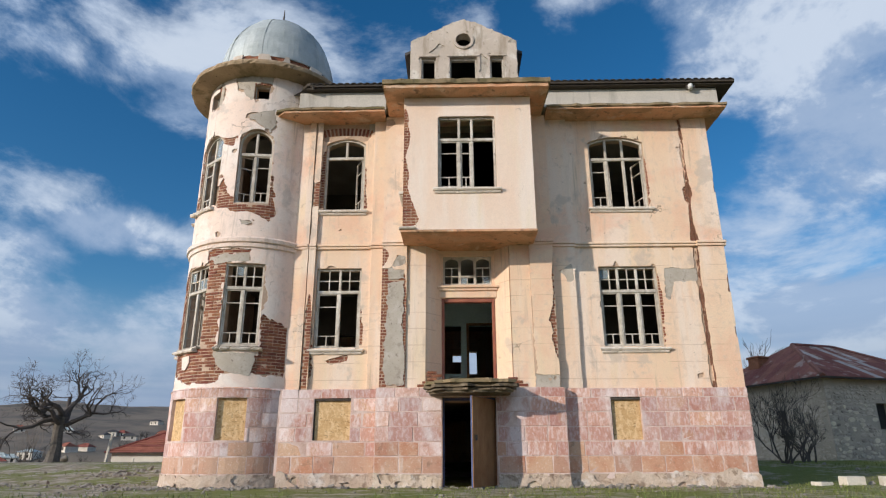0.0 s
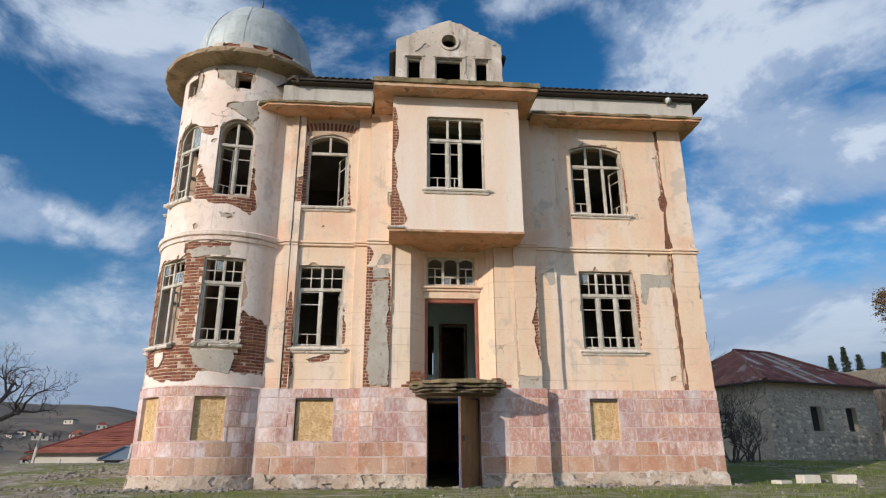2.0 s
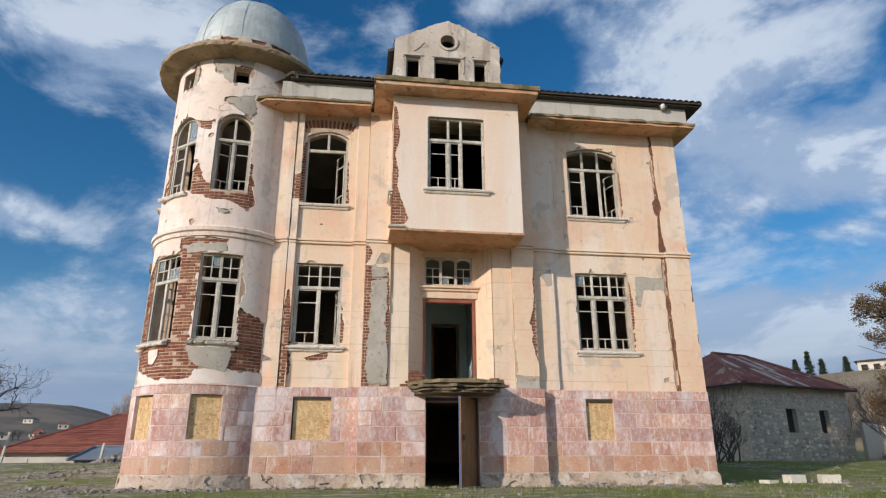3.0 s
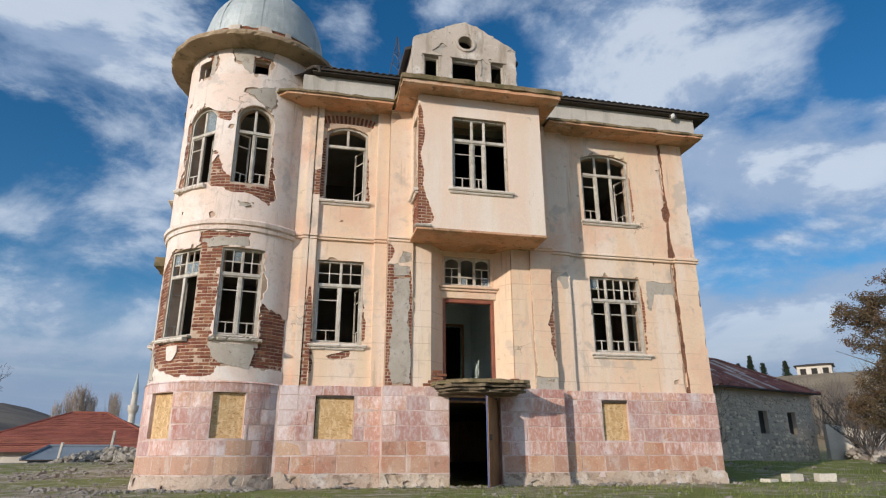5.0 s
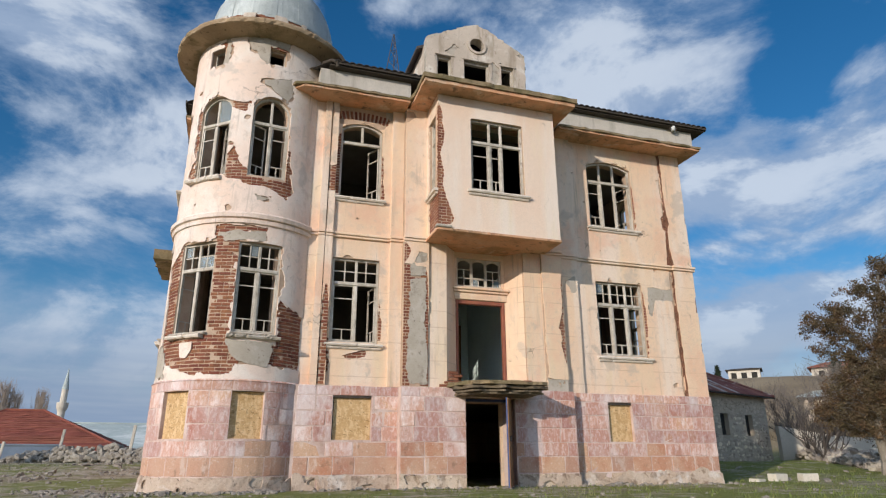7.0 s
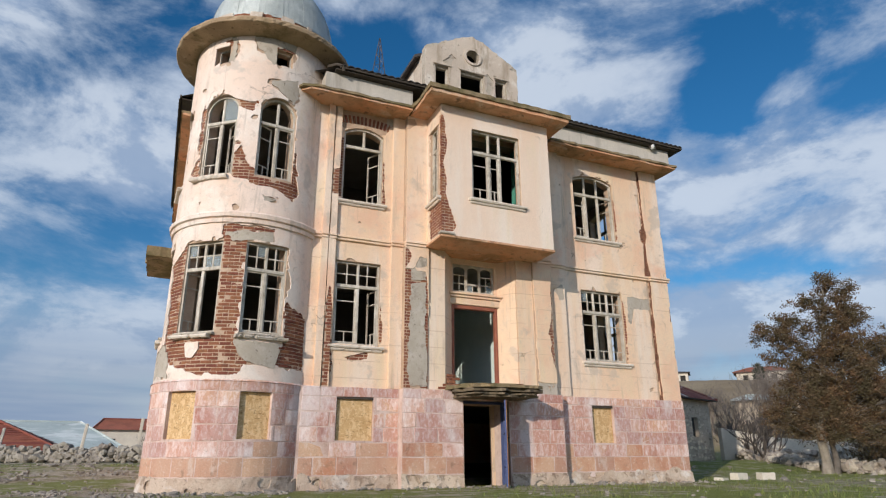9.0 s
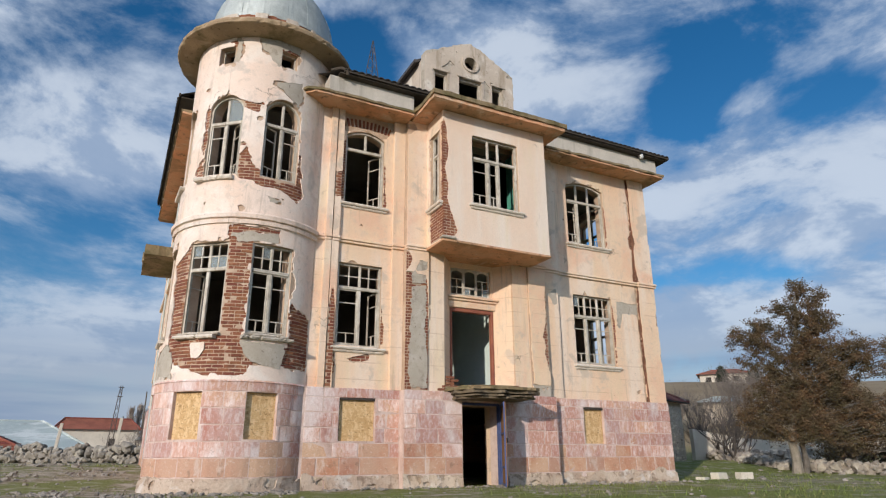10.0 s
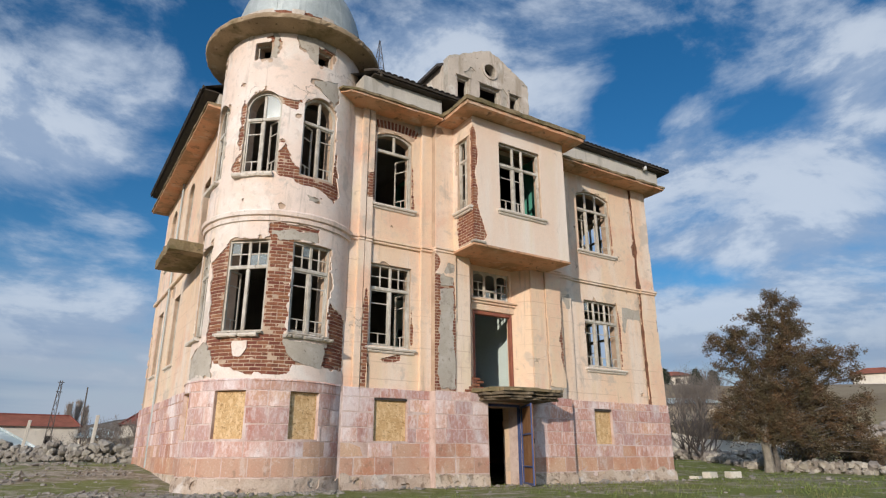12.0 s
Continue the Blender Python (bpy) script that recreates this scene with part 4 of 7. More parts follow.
SIDEWIN = arch(-1.0, -0.36, 7.16, 9.3)
part("bay_wall", plate([(BX0 + 0.03, 6.06), (BX1, 6.06), (BX1, 9.80), (BX0 + 0.03, 9.80)], [BAYWIN], BY + 0.031, BY + 0.30), MORTAR, mansion, "brick core of the bay")
part("bay_plaster", sheet(BX0, BX1, 6.06, 9.82, 0.06, [BAYWIN], BAY_TORN, BY, BY + 0.03, flat_y, amp=0.035), BAYPL, mansion, "pale peach plaster on the bay front")
part("bay_wall", plate([(BY + 0.31, 6.06), (0.02, 6.06), (0.02, 9.80), (BY + 0.31, 9.80)], [arch(-0.83, -0.36, 7.16, 9.3)], 0.031, 0.25, bay_left), MORTAR, mansion)
part("bay_plaster", sheet(BY + 0.03, 0.02, 6.06, 9.82, 0.05, [SIDEWIN], [[(-1.2, 6.1), (-0.4, 6.1), (-0.32, 6.6), (-0.34, 7.02), (-1.2, 7.05)], [(-1.2, 6.9), (-1.02, 6.9), (-1.02, 9.5), (-1.2, 9.5)], [(-0.37, 8.3), (-0.25, 8.3), (-0.27, 9.3), (-0.37, 9.32)]], 0.0, 0.03, bay_left, amp=0.03), PEACH, mansion)
part("bay_wall", plate([(BY + 0.31, 6.06), (0.02, 6.06), (0.02, 9.82), (BY + 0.31, 9.82)], [], 0.0, 0.25, bay_right), PEACH, mansion)
part("bay_floor", boxes((BX0 - 0.03, BX1 + 0.03, BY - 0.03, 0.6, 5.99, 6.055), (BX0 + 0.05, BX1 - 0.05, BY + 0.05, 0.6, 6.06, 6.24), bevel=0.01), ORANGE, mansion, "orange painted underside of the bay")
part("bay_ledge", boxes((BX0 - 0.07, BX0 + 0.35, BY - 0.07, BY + 0.1, 6.06, 6.13), bevel=0.02), RENDER, mansion)
part("bay_lining", boxes((BX1 - 0.28, BX1 - 0.255, BY + 0.31, 0.5, 6.25, 9.7)), GREENIN, mansion, "green painted lining")

# ---- cornice, frieze, roof ----
def slab(corners, z0, z1, rough=0.0, seed=0):
    bm = bmesh.new()
    pts = ragged(corners, 0.16, rough, seed) if rough else corners
    lo = [bm.verts.new((x, y, z0 + (0.012 * noise.noise((x * 3, y * 3, 1)) if rough else 0))) for x, y in pts]
    hi = [bm.verts.new((x, y, z1 + (0.02 * noise.noise((x * 3, y * 3, 5)) if rough else 0))) for x, y in pts]
    n = len(pts)
    for i in range(n):
        bm.faces.new((lo[i], lo[(i + 1) % n], hi[(i + 1) % n], hi[i]))
    for ring in (lo[::-1], hi):
        f = bm.faces.new(ring)
        bmesh.ops.triangulate(bm, faces=[f])
    return finish(bm)


part("cornice_soffit", slab([(-4.6, 0.5), (-5.22, -0.33), (-5.0, -0.53), (-4.7, -0.56), (-2.2, -0.56), (-2.2, 0.5)], 9.80, 9.86, 0.012, 6), ORANGE, mansion, "orange painted soffit")
part("cornice_soffit", slab([(2.3, 0.5), (2.3, -0.56), (X1 + 0.36, -0.56), (X1 + 0.36, YB + 0.4), (X1 - 0.3, YB + 0.4), (X1 - 0.3, 0.5)], 9.80, 9.86, 0.012, 6), ORANGE, mansion, "orange painted soffit")
part("cornice", slab([(-4.7, 0.5), (-5.30, -0.33), (-5.22, -0.48), (-4.85, -0.60), (-2.2, -0.60), (-2.2, 0.5)], 9.862, 9.93, 0.03, 2), CONCRETE, mansion, "mossy concrete cornice slab")
part("cornice", slab([(2.3, 0.5), (2.3, -0.60), (X1 + 0.40, -0.60), (X1 + 0.40, YB + 0.4), (X1 - 0.3, YB + 0.4), (X1 - 0.3, 0.5)], 9.862, 9.93, 0.03, 3), CONCRETE, mansion, "mossy concrete cornice slab")
part("cornice_soffit", slab([(X0 + 0.3, 2.2), (X0 - 0.56, 2.2), (X0 - 0.56, YB + 0.4), (X0 + 0.3, YB + 0.4)], 9.80, 9.86, 0.012, 6), ORANGE, mansion)
part("cornice", slab([(X0 + 0.3, 2.2), (X0 - 0.60, 2.2), (X0 - 0.60, YB + 0.4), (X0 + 0.3, YB + 0.4)], 9.862, 9.93, 0.012, 4), CONCRETE, mansion)
for row in ((-4.62, -2.145, -0.43, 0.5), (2.245, X1 + 0.24, -0.43, 0.5), (X1 - 0.45, X1 + 0.24, 0.505, YB), (X0 - 0.24, X0 + 0.45, 2.6, YB), (X0 + 0.46, X1 - 0.46, YB - 0.45, YB)):
    part("frieze", boxes((*row, 9.935, 10.49), bevel=0.008), FRIEZE, mansion, "grey plaster frieze above the cornice")
part("bay_soffit", slab([(-2.10, 0.3), (-2.10, -1.66), (2.20, -1.66), (2.20, 0.3)], 9.83, 9.93, 0.012, 9), ORANGE, mansion, "orange painted soffit")
part("bay_roof", slab([(-2.14, 0.5), (-2.14, -1.71), (2.24, -1.71), (2.24, 0.5)], 9.932, 10.06, 0.022, 7), CONCRETE, mansion, "mossy concrete roof slab of the bay")

EX0, EX1, EY0, EY1 = X0 - 0.66, X1 + 0.64, -0.64, YB + 0.6
RZ = 10.60


def roof_height(x, y):
    return RZ + min(x - EX0, EX1 - x, y - EY0, EY1 - y) * 0.385


bm = bmesh.new()
m0, m1, ym = EX0 + (EY1 - EY0) / 2, EX1 - (EY1 - EY0) / 2, (EY0 + EY1) / 2
top = RZ + (EY1 - EY0) / 2 * 0.385
lo = [bm.verts.new(p) for p in ((-4.3, EY0, RZ), (EX1, EY0, RZ), (EX1, EY1, RZ), (EX0, EY1, RZ), (EX0, 2.6, RZ))]
hi = [bm.verts.new((m0, ym, top)), bm.verts.new((m1, ym, top))]
for f in ((lo[0], lo[1], hi[1], hi[0]), (lo[1], lo[2], hi[1]), (lo[2], lo[3], hi[0], hi[1]), (lo[3], lo[4], hi[0]), (lo[4], lo[0], hi[0])):
    bm.faces.new(f)
roof = part("roof", bm, ROOFD, mansion, "dark tiled hip roof")
part("eave_boarding", boxes((-4.4, EX1 - 0.02, EY0 + 0.03, 0.1, 10.50, 10.53), (EX1 - 0.6, EX1 - 0.03, 0.11, EY1 - 0.05, 10.50, 10.53), (EX0 + 0.03, EX0 + 0.7, 2.6, EY1 - 0.05, 10.50, 10.53)), DARKWOOD, roof, "dark eave boards")
part("fascia", boxes((-4.3, EX1 + 0.02, EY0 - 0.03, EY0 + 0.02, 10.54, 10.63), (EX1, EX1 + 0.04, EY0 + 0.03, EY1, 10.54, 10.63), (EX0 - 0.04, EX0, 2.6, EY1, 10.54, 10.63)), DARKWOOD, roof, "dark fascia and gutter")
tile = bmesh.new()
n = 6
ring0 = [(0.09 * math.cos(math.pi * k / n), 0.055 * math.sin(math.pi * k / n)) for k in range(n + 1)]
rows = [[tile.verts.new((x, y, z)) for x, z in ring0] + [tile.verts.new((x * 0.8, y, z * 0.75)) for x, z in reversed(ring0)] for y in (-0.06, 0.34)]
for k in range(len(rows[0])):
    q = (k + 1) % len(rows[0])
    tile.faces.new((rows[0][k], rows[0][q], rows[1][q], rows[1][k]))
for r in rows:
    for k in range(n):
        tile.faces.new((r[k], r[k + 1], r[2 * n - k], r[2 * n + 1 - k]))
tile_mesh = mesh_of("roof_tile", finish(tile), ROOFD)


def roof_tile(m):
    ob = new("roof_tile", tile_mesh)
    ob.parent, ob.matrix_basis = roof, m


x = -4.2
while x < EX1:
    roof_tile(pose(x, EY0, RZ + 0.005, 21 + random.uniform(-2, 2), 0, random.uniform(-2, 2)))
    x += 0.19
y = 2.9
while y < EY1:
    roof_tile(pose(EX0, y, RZ + 0.005, 21 + random.uniform(-2, 2), 0, -90 + random.uniform(-2, 2)))
    y += 0.19

# ---- dormer ----
DX0, DX1, DY = -1.55, 1.64, 0.12
OCULUS = [(0.04 + 0.25 * math.cos(2 * math.pi * k / 24), 12.60 + 0.25 * math.sin(2 * math.pi * k / 24)) for k in range(24)]
gable = [(DX0, 10.0)] + [(DX1, 10.0)] + torn_line([(DX1, 12.58), (1.5, 12.68), (0.55, 13.18), (0.05, 13.38), (-0.5, 13.16), (-1.4, 12.70), (DX0, 12.60)], 0.07, 0.04, 4)
part("dormer_front", plate(gable, [arch(-1.22, -0.78, 11.15, 12.02), arch(-0.38, 0.43, 11.15, 12.02), arch(0.82, 1.23, 11.15, 12.02), OCULUS], DY + 0.026, DY + 0.3), RENDER, mansion, "rough wall of the gable")
DORMER_HOLES = [arch(-1.22, -0.78, 11.15, 12.02), arch(-0.38, 0.43, 11.15, 12.02), arch(0.82, 1.23, 11.15, 12.02), OCULUS]
part("dormer_plaster", sheet(DX0, DX1, 10.0, 13.4, 0.045, DORMER_HOLES, [[(-1.6, 12.5), (-1.35, 12.62), (-0.9, 12.9), (-1.6, 12.9)], [(0.9, 13.05), (1.7, 12.4), (1.7, 13.0)], [(-0.75, 12.1), (-0.55, 12.4), (-0.7, 12.5), (-0.95, 12.2)], [(0.5, 11.3), (0.7, 11.2), (0.75, 11.9), (0.55, 12.1)]] + chips(DORMER_HOLES, 6, 21) + pocks(DX0, DX1, 11.1, 13.2, 14, 22), DY, DY + 0.024, flat_y, keep=gable[1:] + gable[:1], amp=0.05), CREAM, mansion, "weathered cream gable with three openings and a round hole")
for a in (DX0, DX1 - 0.25):
    part("dormer_side", boxes((a, a + 0.25, DY + 0.31, 4.4, 10.6, 12.45)), CREAM, mansion)
bm = bmesh.new()
for s in (-1, 1):
    e = DX0 - 0.2 if s < 0 else DX1 + 0.2
    vs = [bm.verts.new(p) for p in ((e, 0.5, 12.36), (0.045, 0.5, 13.2), (0.045, 5.8, 13.2), (e, 5.8, 12.36), (e, 0.5, 12.46), (0.045, 0.5, 13.3), (0.045, 5.8, 13.3), (e, 5.8, 12.46))]
    for f in ((0, 1, 2, 3), (4, 7, 6, 5), (0, 4, 5, 1), (1, 5, 6, 2), (2, 6, 7, 3), (3, 7, 4, 0)):
        bm.faces.new([vs[i] for i in f])
part("dormer_roof", finish(bm), ROOFD, mansion, "dark dormer roof")
part("dormer_lintel", boxes((-1.30, -0.70, DY - 0.03, DY - 0.002, 12.03, 12.09), (-0.45, 0.50, DY - 0.03, DY - 0.002, 12.03, 12.09), (0.76, 1.30, DY - 0.03, DY - 0.002, 12.03, 12.09), bevel=0.006), CREAM, mansion)
part("oculus_ring", plate([(0.04 + 0.31 * math.cos(2 * math.pi * k / 24), 12.60 + 0.31 * math.sin(2 * math.pi * k / 24)) for k in range(24)], [[(0.04 + 0.23 * math.cos(2 * math.pi * k / 24), 12.60 + 0.23 * math.sin(2 * math.pi * k / 24)) for k in range(24)]], DY - 0.04, DY - 0.002), CREAM, mansion, "moulded ring round the oculus")
for a, b in ((-1.22, -0.78), (-0.38, 0.43), (0.82, 1.23)):
    part("dormer_window_frame", boxes((a, a + 0.05, DY + 0.1, DY + 0.17, 11.15, 12.02), (b - 0.05, b, DY + 0.1, DY + 0.17, 11.15, 12.02), (a + 0.05, b - 0.05, DY + 0.1, DY + 0.17, 11.96, 12.02), bevel=0.005), TIMBER, mansion)
part("attic_wall", boxes((DX0 + 0.3, DX1 - 0.3, 4.2, 4.35, 10.9, 12.4)), DARKIN, mansion)

# ---- windows ----
def window(m, w, h, rise=0.0, mullions=(0.5,), bar=0.68, grid=(0, 0), lights="ff", depth=0.07, panes=(), sill=True, ajar=55, lower=True, label="weathered timber window with most panes missing"):
    """A window in its opening: m puts the middle of its foot on the outer face. bar: height of the transom; grid: columns and rows of small panes above it;
    lights: for each light below, f a shut sash, o an empty one, l or r one that stands open, hung at that side."""
    win = base("window", m, mansion, label=label)
    t = 0.052
    x0, x1 = -w / 2 + 0.004, w / 2 - 0.004
    part("frame", plate(arch(x0, x1, 0.004, h - 0.004, rise), [arch(x0 + t, x1 - t, t * 0.8, h - t, max(rise - 0.01, 0.0))], 0.0, depth), TIMBER, win)
    zt = h * bar
    part("transom", boxes((x0 + t, x1 - t, -0.012, depth - 0.005, zt - 0.044, zt + 0.044), bevel=0.012), TIMBER, win)
    xs = [x0 + t] + [x0 + t + f * (x1 - x0 - 2 * t) for f in mullions] + [x1 - t]
    head = h - t - rise * 0.12
    for x in xs[1:-1]:
        if lower:
            part("mullion", boxes((x - 0.040, x + 0.040, -0.008, depth - 0.006, t * 0.8, zt - 0.050), bevel=0.01), TIMBER, win)
        part("mullion", boxes((x - 0.034, x + 0.034, 0.002, depth - 0.006, zt + 0.046, head), bevel=0.01), TIMBER, win)
    cols, rows = grid
    a, b = xs[0], xs[-1]
    for i in range(1, cols):
        x = a + (b - a) * i / cols
        if all(abs(x - q) > 0.06 for q in xs[1:-1]):
            part("glazing_bar", boxes((x - 0.014, x + 0.014, 0.018, 0.05, zt + 0.046, h - t)), TIMBER, win)
    for j in range(1, rows):
        z = zt + (h - zt - t) * j / rows + 0.02
        part("glazing_bar", boxes((a, b, 0.022, 0.046, z - 0.013, z + 0.013)), TIMBER, win)
    for i, j in panes:
        c = (b - a) / max(cols, 1)
        d = (h - zt - t) / max(rows, 1)
        part("pane", boxes((a + i * c + 0.016, a + (i + 1) * c - 0.016, 0.03, 0.034, zt + 0.05 + j * d, zt + (j + 1) * d + 0.01)), GLASS, win).visible_shadow = False
    for k, kind in enumerate(lights):
        l, r = xs[k] + (0.042 if k else 0.004), xs[k + 1] - (0.042 if k < len(xs) - 2 else 0.004)
        z0, z1, s = t * 0.8 + 0.01, zt - 0.04, 0.030
        wide = r - l
        if kind == "o":
            continue
        bm = bmesh.new()
        box(bm, 0, s, 0, 0.035, z0, z1), box(bm, wide - s, wide, 0, 0.035, z0, z1)
        box(bm, s, wide - s, 0, 0.035, z0, z0 + s), box(bm, s, wide - s, 0, 0.035, z1 - s, z1)
        box(bm, s, wide - s, 0.008, 0.03, z1 - 0.36, z1 - 0.335)
        box(bm, s, wide - s, 0.008, 0.03, z0 + 0.27, z0 + 0.293), box(bm, wide / 2 - 0.012, wide / 2 + 0.012, 0.008, 0.03, z0 + s, z0 + 0.27)
        sash = part("sash", finish(bm), TIMBER, win)
        if kind == "f":
            sash.matrix_basis = pose(l, 0.02, 0)
        elif kind == "l":
            sash.matrix_basis = pose(l, 0.03, 0, 0, 0, ajar)
        else:
            sash.matrix_basis = pose(r, 0.03, 0, 0, 0, 180 - ajar)
    if sill:
        part("sill", broken_bar(-w / 2 - 0.12, w / 2 + 0.12, -0.19, -0.01, -0.10, -0.03, int(m.translation.x * 37), 0.45), SILLM, win, "chipped pale plaster sill")
        part("sill_moulding", broken_bar(-w / 2 - 0.08, w / 2 + 0.08, -0.14, -0.01, -0.165, -0.102, int(m.translation.z * 37), 0.45), SILLM, win)
        part("sill_bed", boxes((-w / 2 + 0.01, w / 2 - 0.01, -0.012, 0.06, -0.03, 0.0), bevel=0.01), SILLM, win)
    return win


def broken_bar(x0, x1, y0, y1, z0, z1, seed, wear=1.0):
    """A bar whose front edge has crumbled."""
    bm = bmesh.new()
    n = max(4, int((x1 - x0) / 0.05))
    r = random.Random(seed)
    rows = []
    for k in range(n + 1):
        x = x0 + (x1 - x0) * k / n
        e, f, g = (wear * max(0.0, r.gauss(-0.2, 1.0)) * s for s in (0.022, 0.018, 0.014))
        rows.append([bm.verts.new(p) for p in ((x, y1, z0), (x, y0 + e + 0.02, z0 + g), (x, y0 + e, (z0 + z1) / 2), (x, y0 + f + 0.012, z1 - g * 0.6), (x, y1, z1))])
    for p, q in zip(rows, rows[1:]):
        for j in range(4):
            bm.faces.new((p[j], q[j], q[j + 1], p[j + 1]))
        bm.faces.new((p[4], q[4], q[0], p[0]))
    bm.faces.new(rows[0])
    bm.faces.new(rows[-1][::-1])
    return finish(bm)


def wall_window(o, y, **k):
    x0, x1, z0, z1 = o
    return window(pose((x0 + x1) / 2, y, z0), x1 - x0, z1 - z0, **k)


wall_window(W1L, 0.215, grid=(4, 2), lights="fr", bar=0.70, mullions=(0.52,), ajar=80)
wall_window(W2L, 0.215, rise=0.18, lights="or", bar=0.73, mullions=(0.52,), ajar=60, lower=False, label="arched timber window with an open sash and no glass")
wall_window(W1R, 0.215, grid=(6, 2), lights="fff", bar=0.69, mullions=(0.32, 0.67), panes=[(0, 1)])
wall_window(W2R, 0.215, rise=0.17, lights="flr", bar=0.69, mullions=(0.31, 0.64), ajar=70, label="arched three-light timber window, two sashes ajar")
window(pose(0.055, BY + 0.085, 7.20), 1.51, 2.06, mullions=(0.36, 0.60), bar=0.68, lights="ffo", label="three-light timber window of the bay")
window(pose(BX0 + 0.085, -0.68, 7.16, 0, 0, -90), 0.64, 2.14, mullions=(0.5,), bar=0.7, lights="ff", label="narrow side window of the bay")


def tower_m(a, z, inset):
    r = TR - inset
    return pose(TX + r * math.sin(radians(a)), TY - r * math.cos(radians(a)), z, 0, 0, a)


for a, lights, panes, side in ((8, "ff", [(1, 1)], 60), (-40, "lo", [(0, 1), (2, 0), (3, 0)], 75), (-90, "fo", [], 60)):
    window(tower_m(a, 3.33, 0.13), 0.985, 2.13, grid=(4, 2), lights=lights, bar=0.70, panes=panes, ajar=side, sill=False, label="timber window in the tower, panes mostly gone")
for a, lights, panes, side in ((7, "lf", [], 25), (-39, "fr", [(1, 0)], 35), (-88, "ff", [], 60)):
    window(tower_m(a, 7.16, 0.13), 0.925, 2.21, rise=0.36, grid=(2, 1), lights=lights, bar=0.66, panes=panes, ajar=side, sill=False, label="arched timber window in the tower")
for a in (8, -40, -90):
    o = base("tower_sill", tower_m(a, 3.33, -0.02), mansion)
    part("sill", broken_bar(-0.58, 0.60 if a == 8 else 0.42, -0.06, 0.2, -0.13, -0.055, 31 + a), SILLM if a != 8 else RENDER, o, "broken pale sill")
    part("sill_bed", broken_bar(-0.52, 0.50, 0.0, 0.2, -0.055, -0.004, 41 + a), RENDER, o)
for a in (-39, -88):
    o = base("tower_sill", tower_m(a, 7.16, -0.02), mansion)
    part("sill", broken_bar(-0.60, 0.40, -0.07, 0.2, -0.14, -0.05, 51 + a), SILLM, o, "broken pale sill")
for a in (7.5, -44, -96):
    o = base("tower_vent", tower_m(a, 10.32, 0.16), mansion)
    part("vent_frame", boxes((-0.215, -0.175, 0, 0.05, 0.005, 0.475), (0.175, 0.215, 0, 0.05, 0.005, 0.475), (-0.175, 0.175, 0, 0.05, 0.005, 0.04), (-0.175, 0.175, 0, 0.05, 0.44, 0.475)), TIMBER, o)
for u in (6.6, 9.5):
    window(pose(X0 + 0.12, u, 3.33, 0, 0, -90), 0.99, 2.12, grid=(4, 2), lights="ff", bar=0.7)
    window(pose(X0 + 0.12, u, 7.14, 0, 0, -90), 0.99, 2.14, rise=0.3, grid=(2, 1), lights="fo", bar=0.68, label="arched timber window")
for z in (3.33, 7.14):
    window(pose(X1 - 0.1, 2.45, z, 0, 0, 90), 1.49, 2.12, rise=0.0 if z < 5 else 0.17, mullions=(0.33, 0.67), lights="fof", sill=False, label="three-light timber window")

# transom window over the upper door
tw = base("transom_window", pose(0.05, 0.42, 5.04), mansion, label="painted transom window with a rounded middle pane")
part("frame", plate([(-0.645, 0.005), (0.645, 0.005), (0.645, 0.795), (-0.645, 0.795)], [arch(-0.60, -0.24, 0.05, 0.74, 0.08), arch(-0.17, 0.17, 0.27, 0.74, 0.07), arch(0.24, 0.60, 0.05, 0.74, 0.08), arch(-0.17, 0.17, 0.05, 0.22)], 0, 0.05), TIMBER, tw)
for x in (-0.42, 0.42):
    part("glazing_bar", boxes((x - 0.012, x + 0.012, 0.012, 0.036, 0.051, 0.49)), TIMBER, tw)
    for z in (0.25, 0.49):
        part("glazing_bar", boxes((x - 0.179, x + 0.179, 0.014, 0.034, z - 0.012, z + 0.012)), TIMBER, tw)
part("glazing_bar", boxes((-0.012, 0.012, 0.014, 0.034, 0.051, 0.219)), TIMBER, tw)
for x0, x1, z0, z1 in ((-0.165, -0.014, 0.055, 0.215), (0.435, 0.595, 0.055, 0.235)):
    part("pane", boxes((x0, x1, 0.02, 0.024, z0, z1)), GLASS, tw).visible_shadow = False

# upper door: frame, ledge over it
part("door_ledge", boxes((-0.76, 0.88, 0.20, 0.361, 4.93, 4.985), (-0.72, 0.84, 0.25, 0.361, 4.86, 4.928), (-0.70, 0.82, 0.30, 0.361, 4.67, 4.858), bevel=0.012), PEACH, mansion, "moulded ledge over the upper door")
part("upper_door_frame", boxes((-0.64, -0.565, 0.345, 0.48, PL + 0.14, 4.66), (0.685, 0.76, 0.345, 0.48, PL + 0.14, 4.66), (-0.564, 0.684, 0.345, 0.48, 4.56, 4.66), bevel=0.012), REDWOOD, mansion, "red-brown painted door frame without a door")

# boards in the base windows
for x0, x1, z0, z1 in (OSB_L, OSB_R):
    part("board", boxes((x0 + 0.006, x1 - 0.006, 0.10, 0.118, z0 + 0.004, z1 - 0.012)), OSB, mansion, "strand board nailed over the opening")
    # dark strips at top and left stand in for the reveal's shadow
    part("board_frame", boxes((x0 - 0.0, x1 + 0.0, 0.03, 0.098, z1 - 0.045, z1 - 0.004), (x0, x0 + 0.03, 0.07, 0.098, z0 + 0.004, z1 - 0.046)), DARKWOOD, mansion)

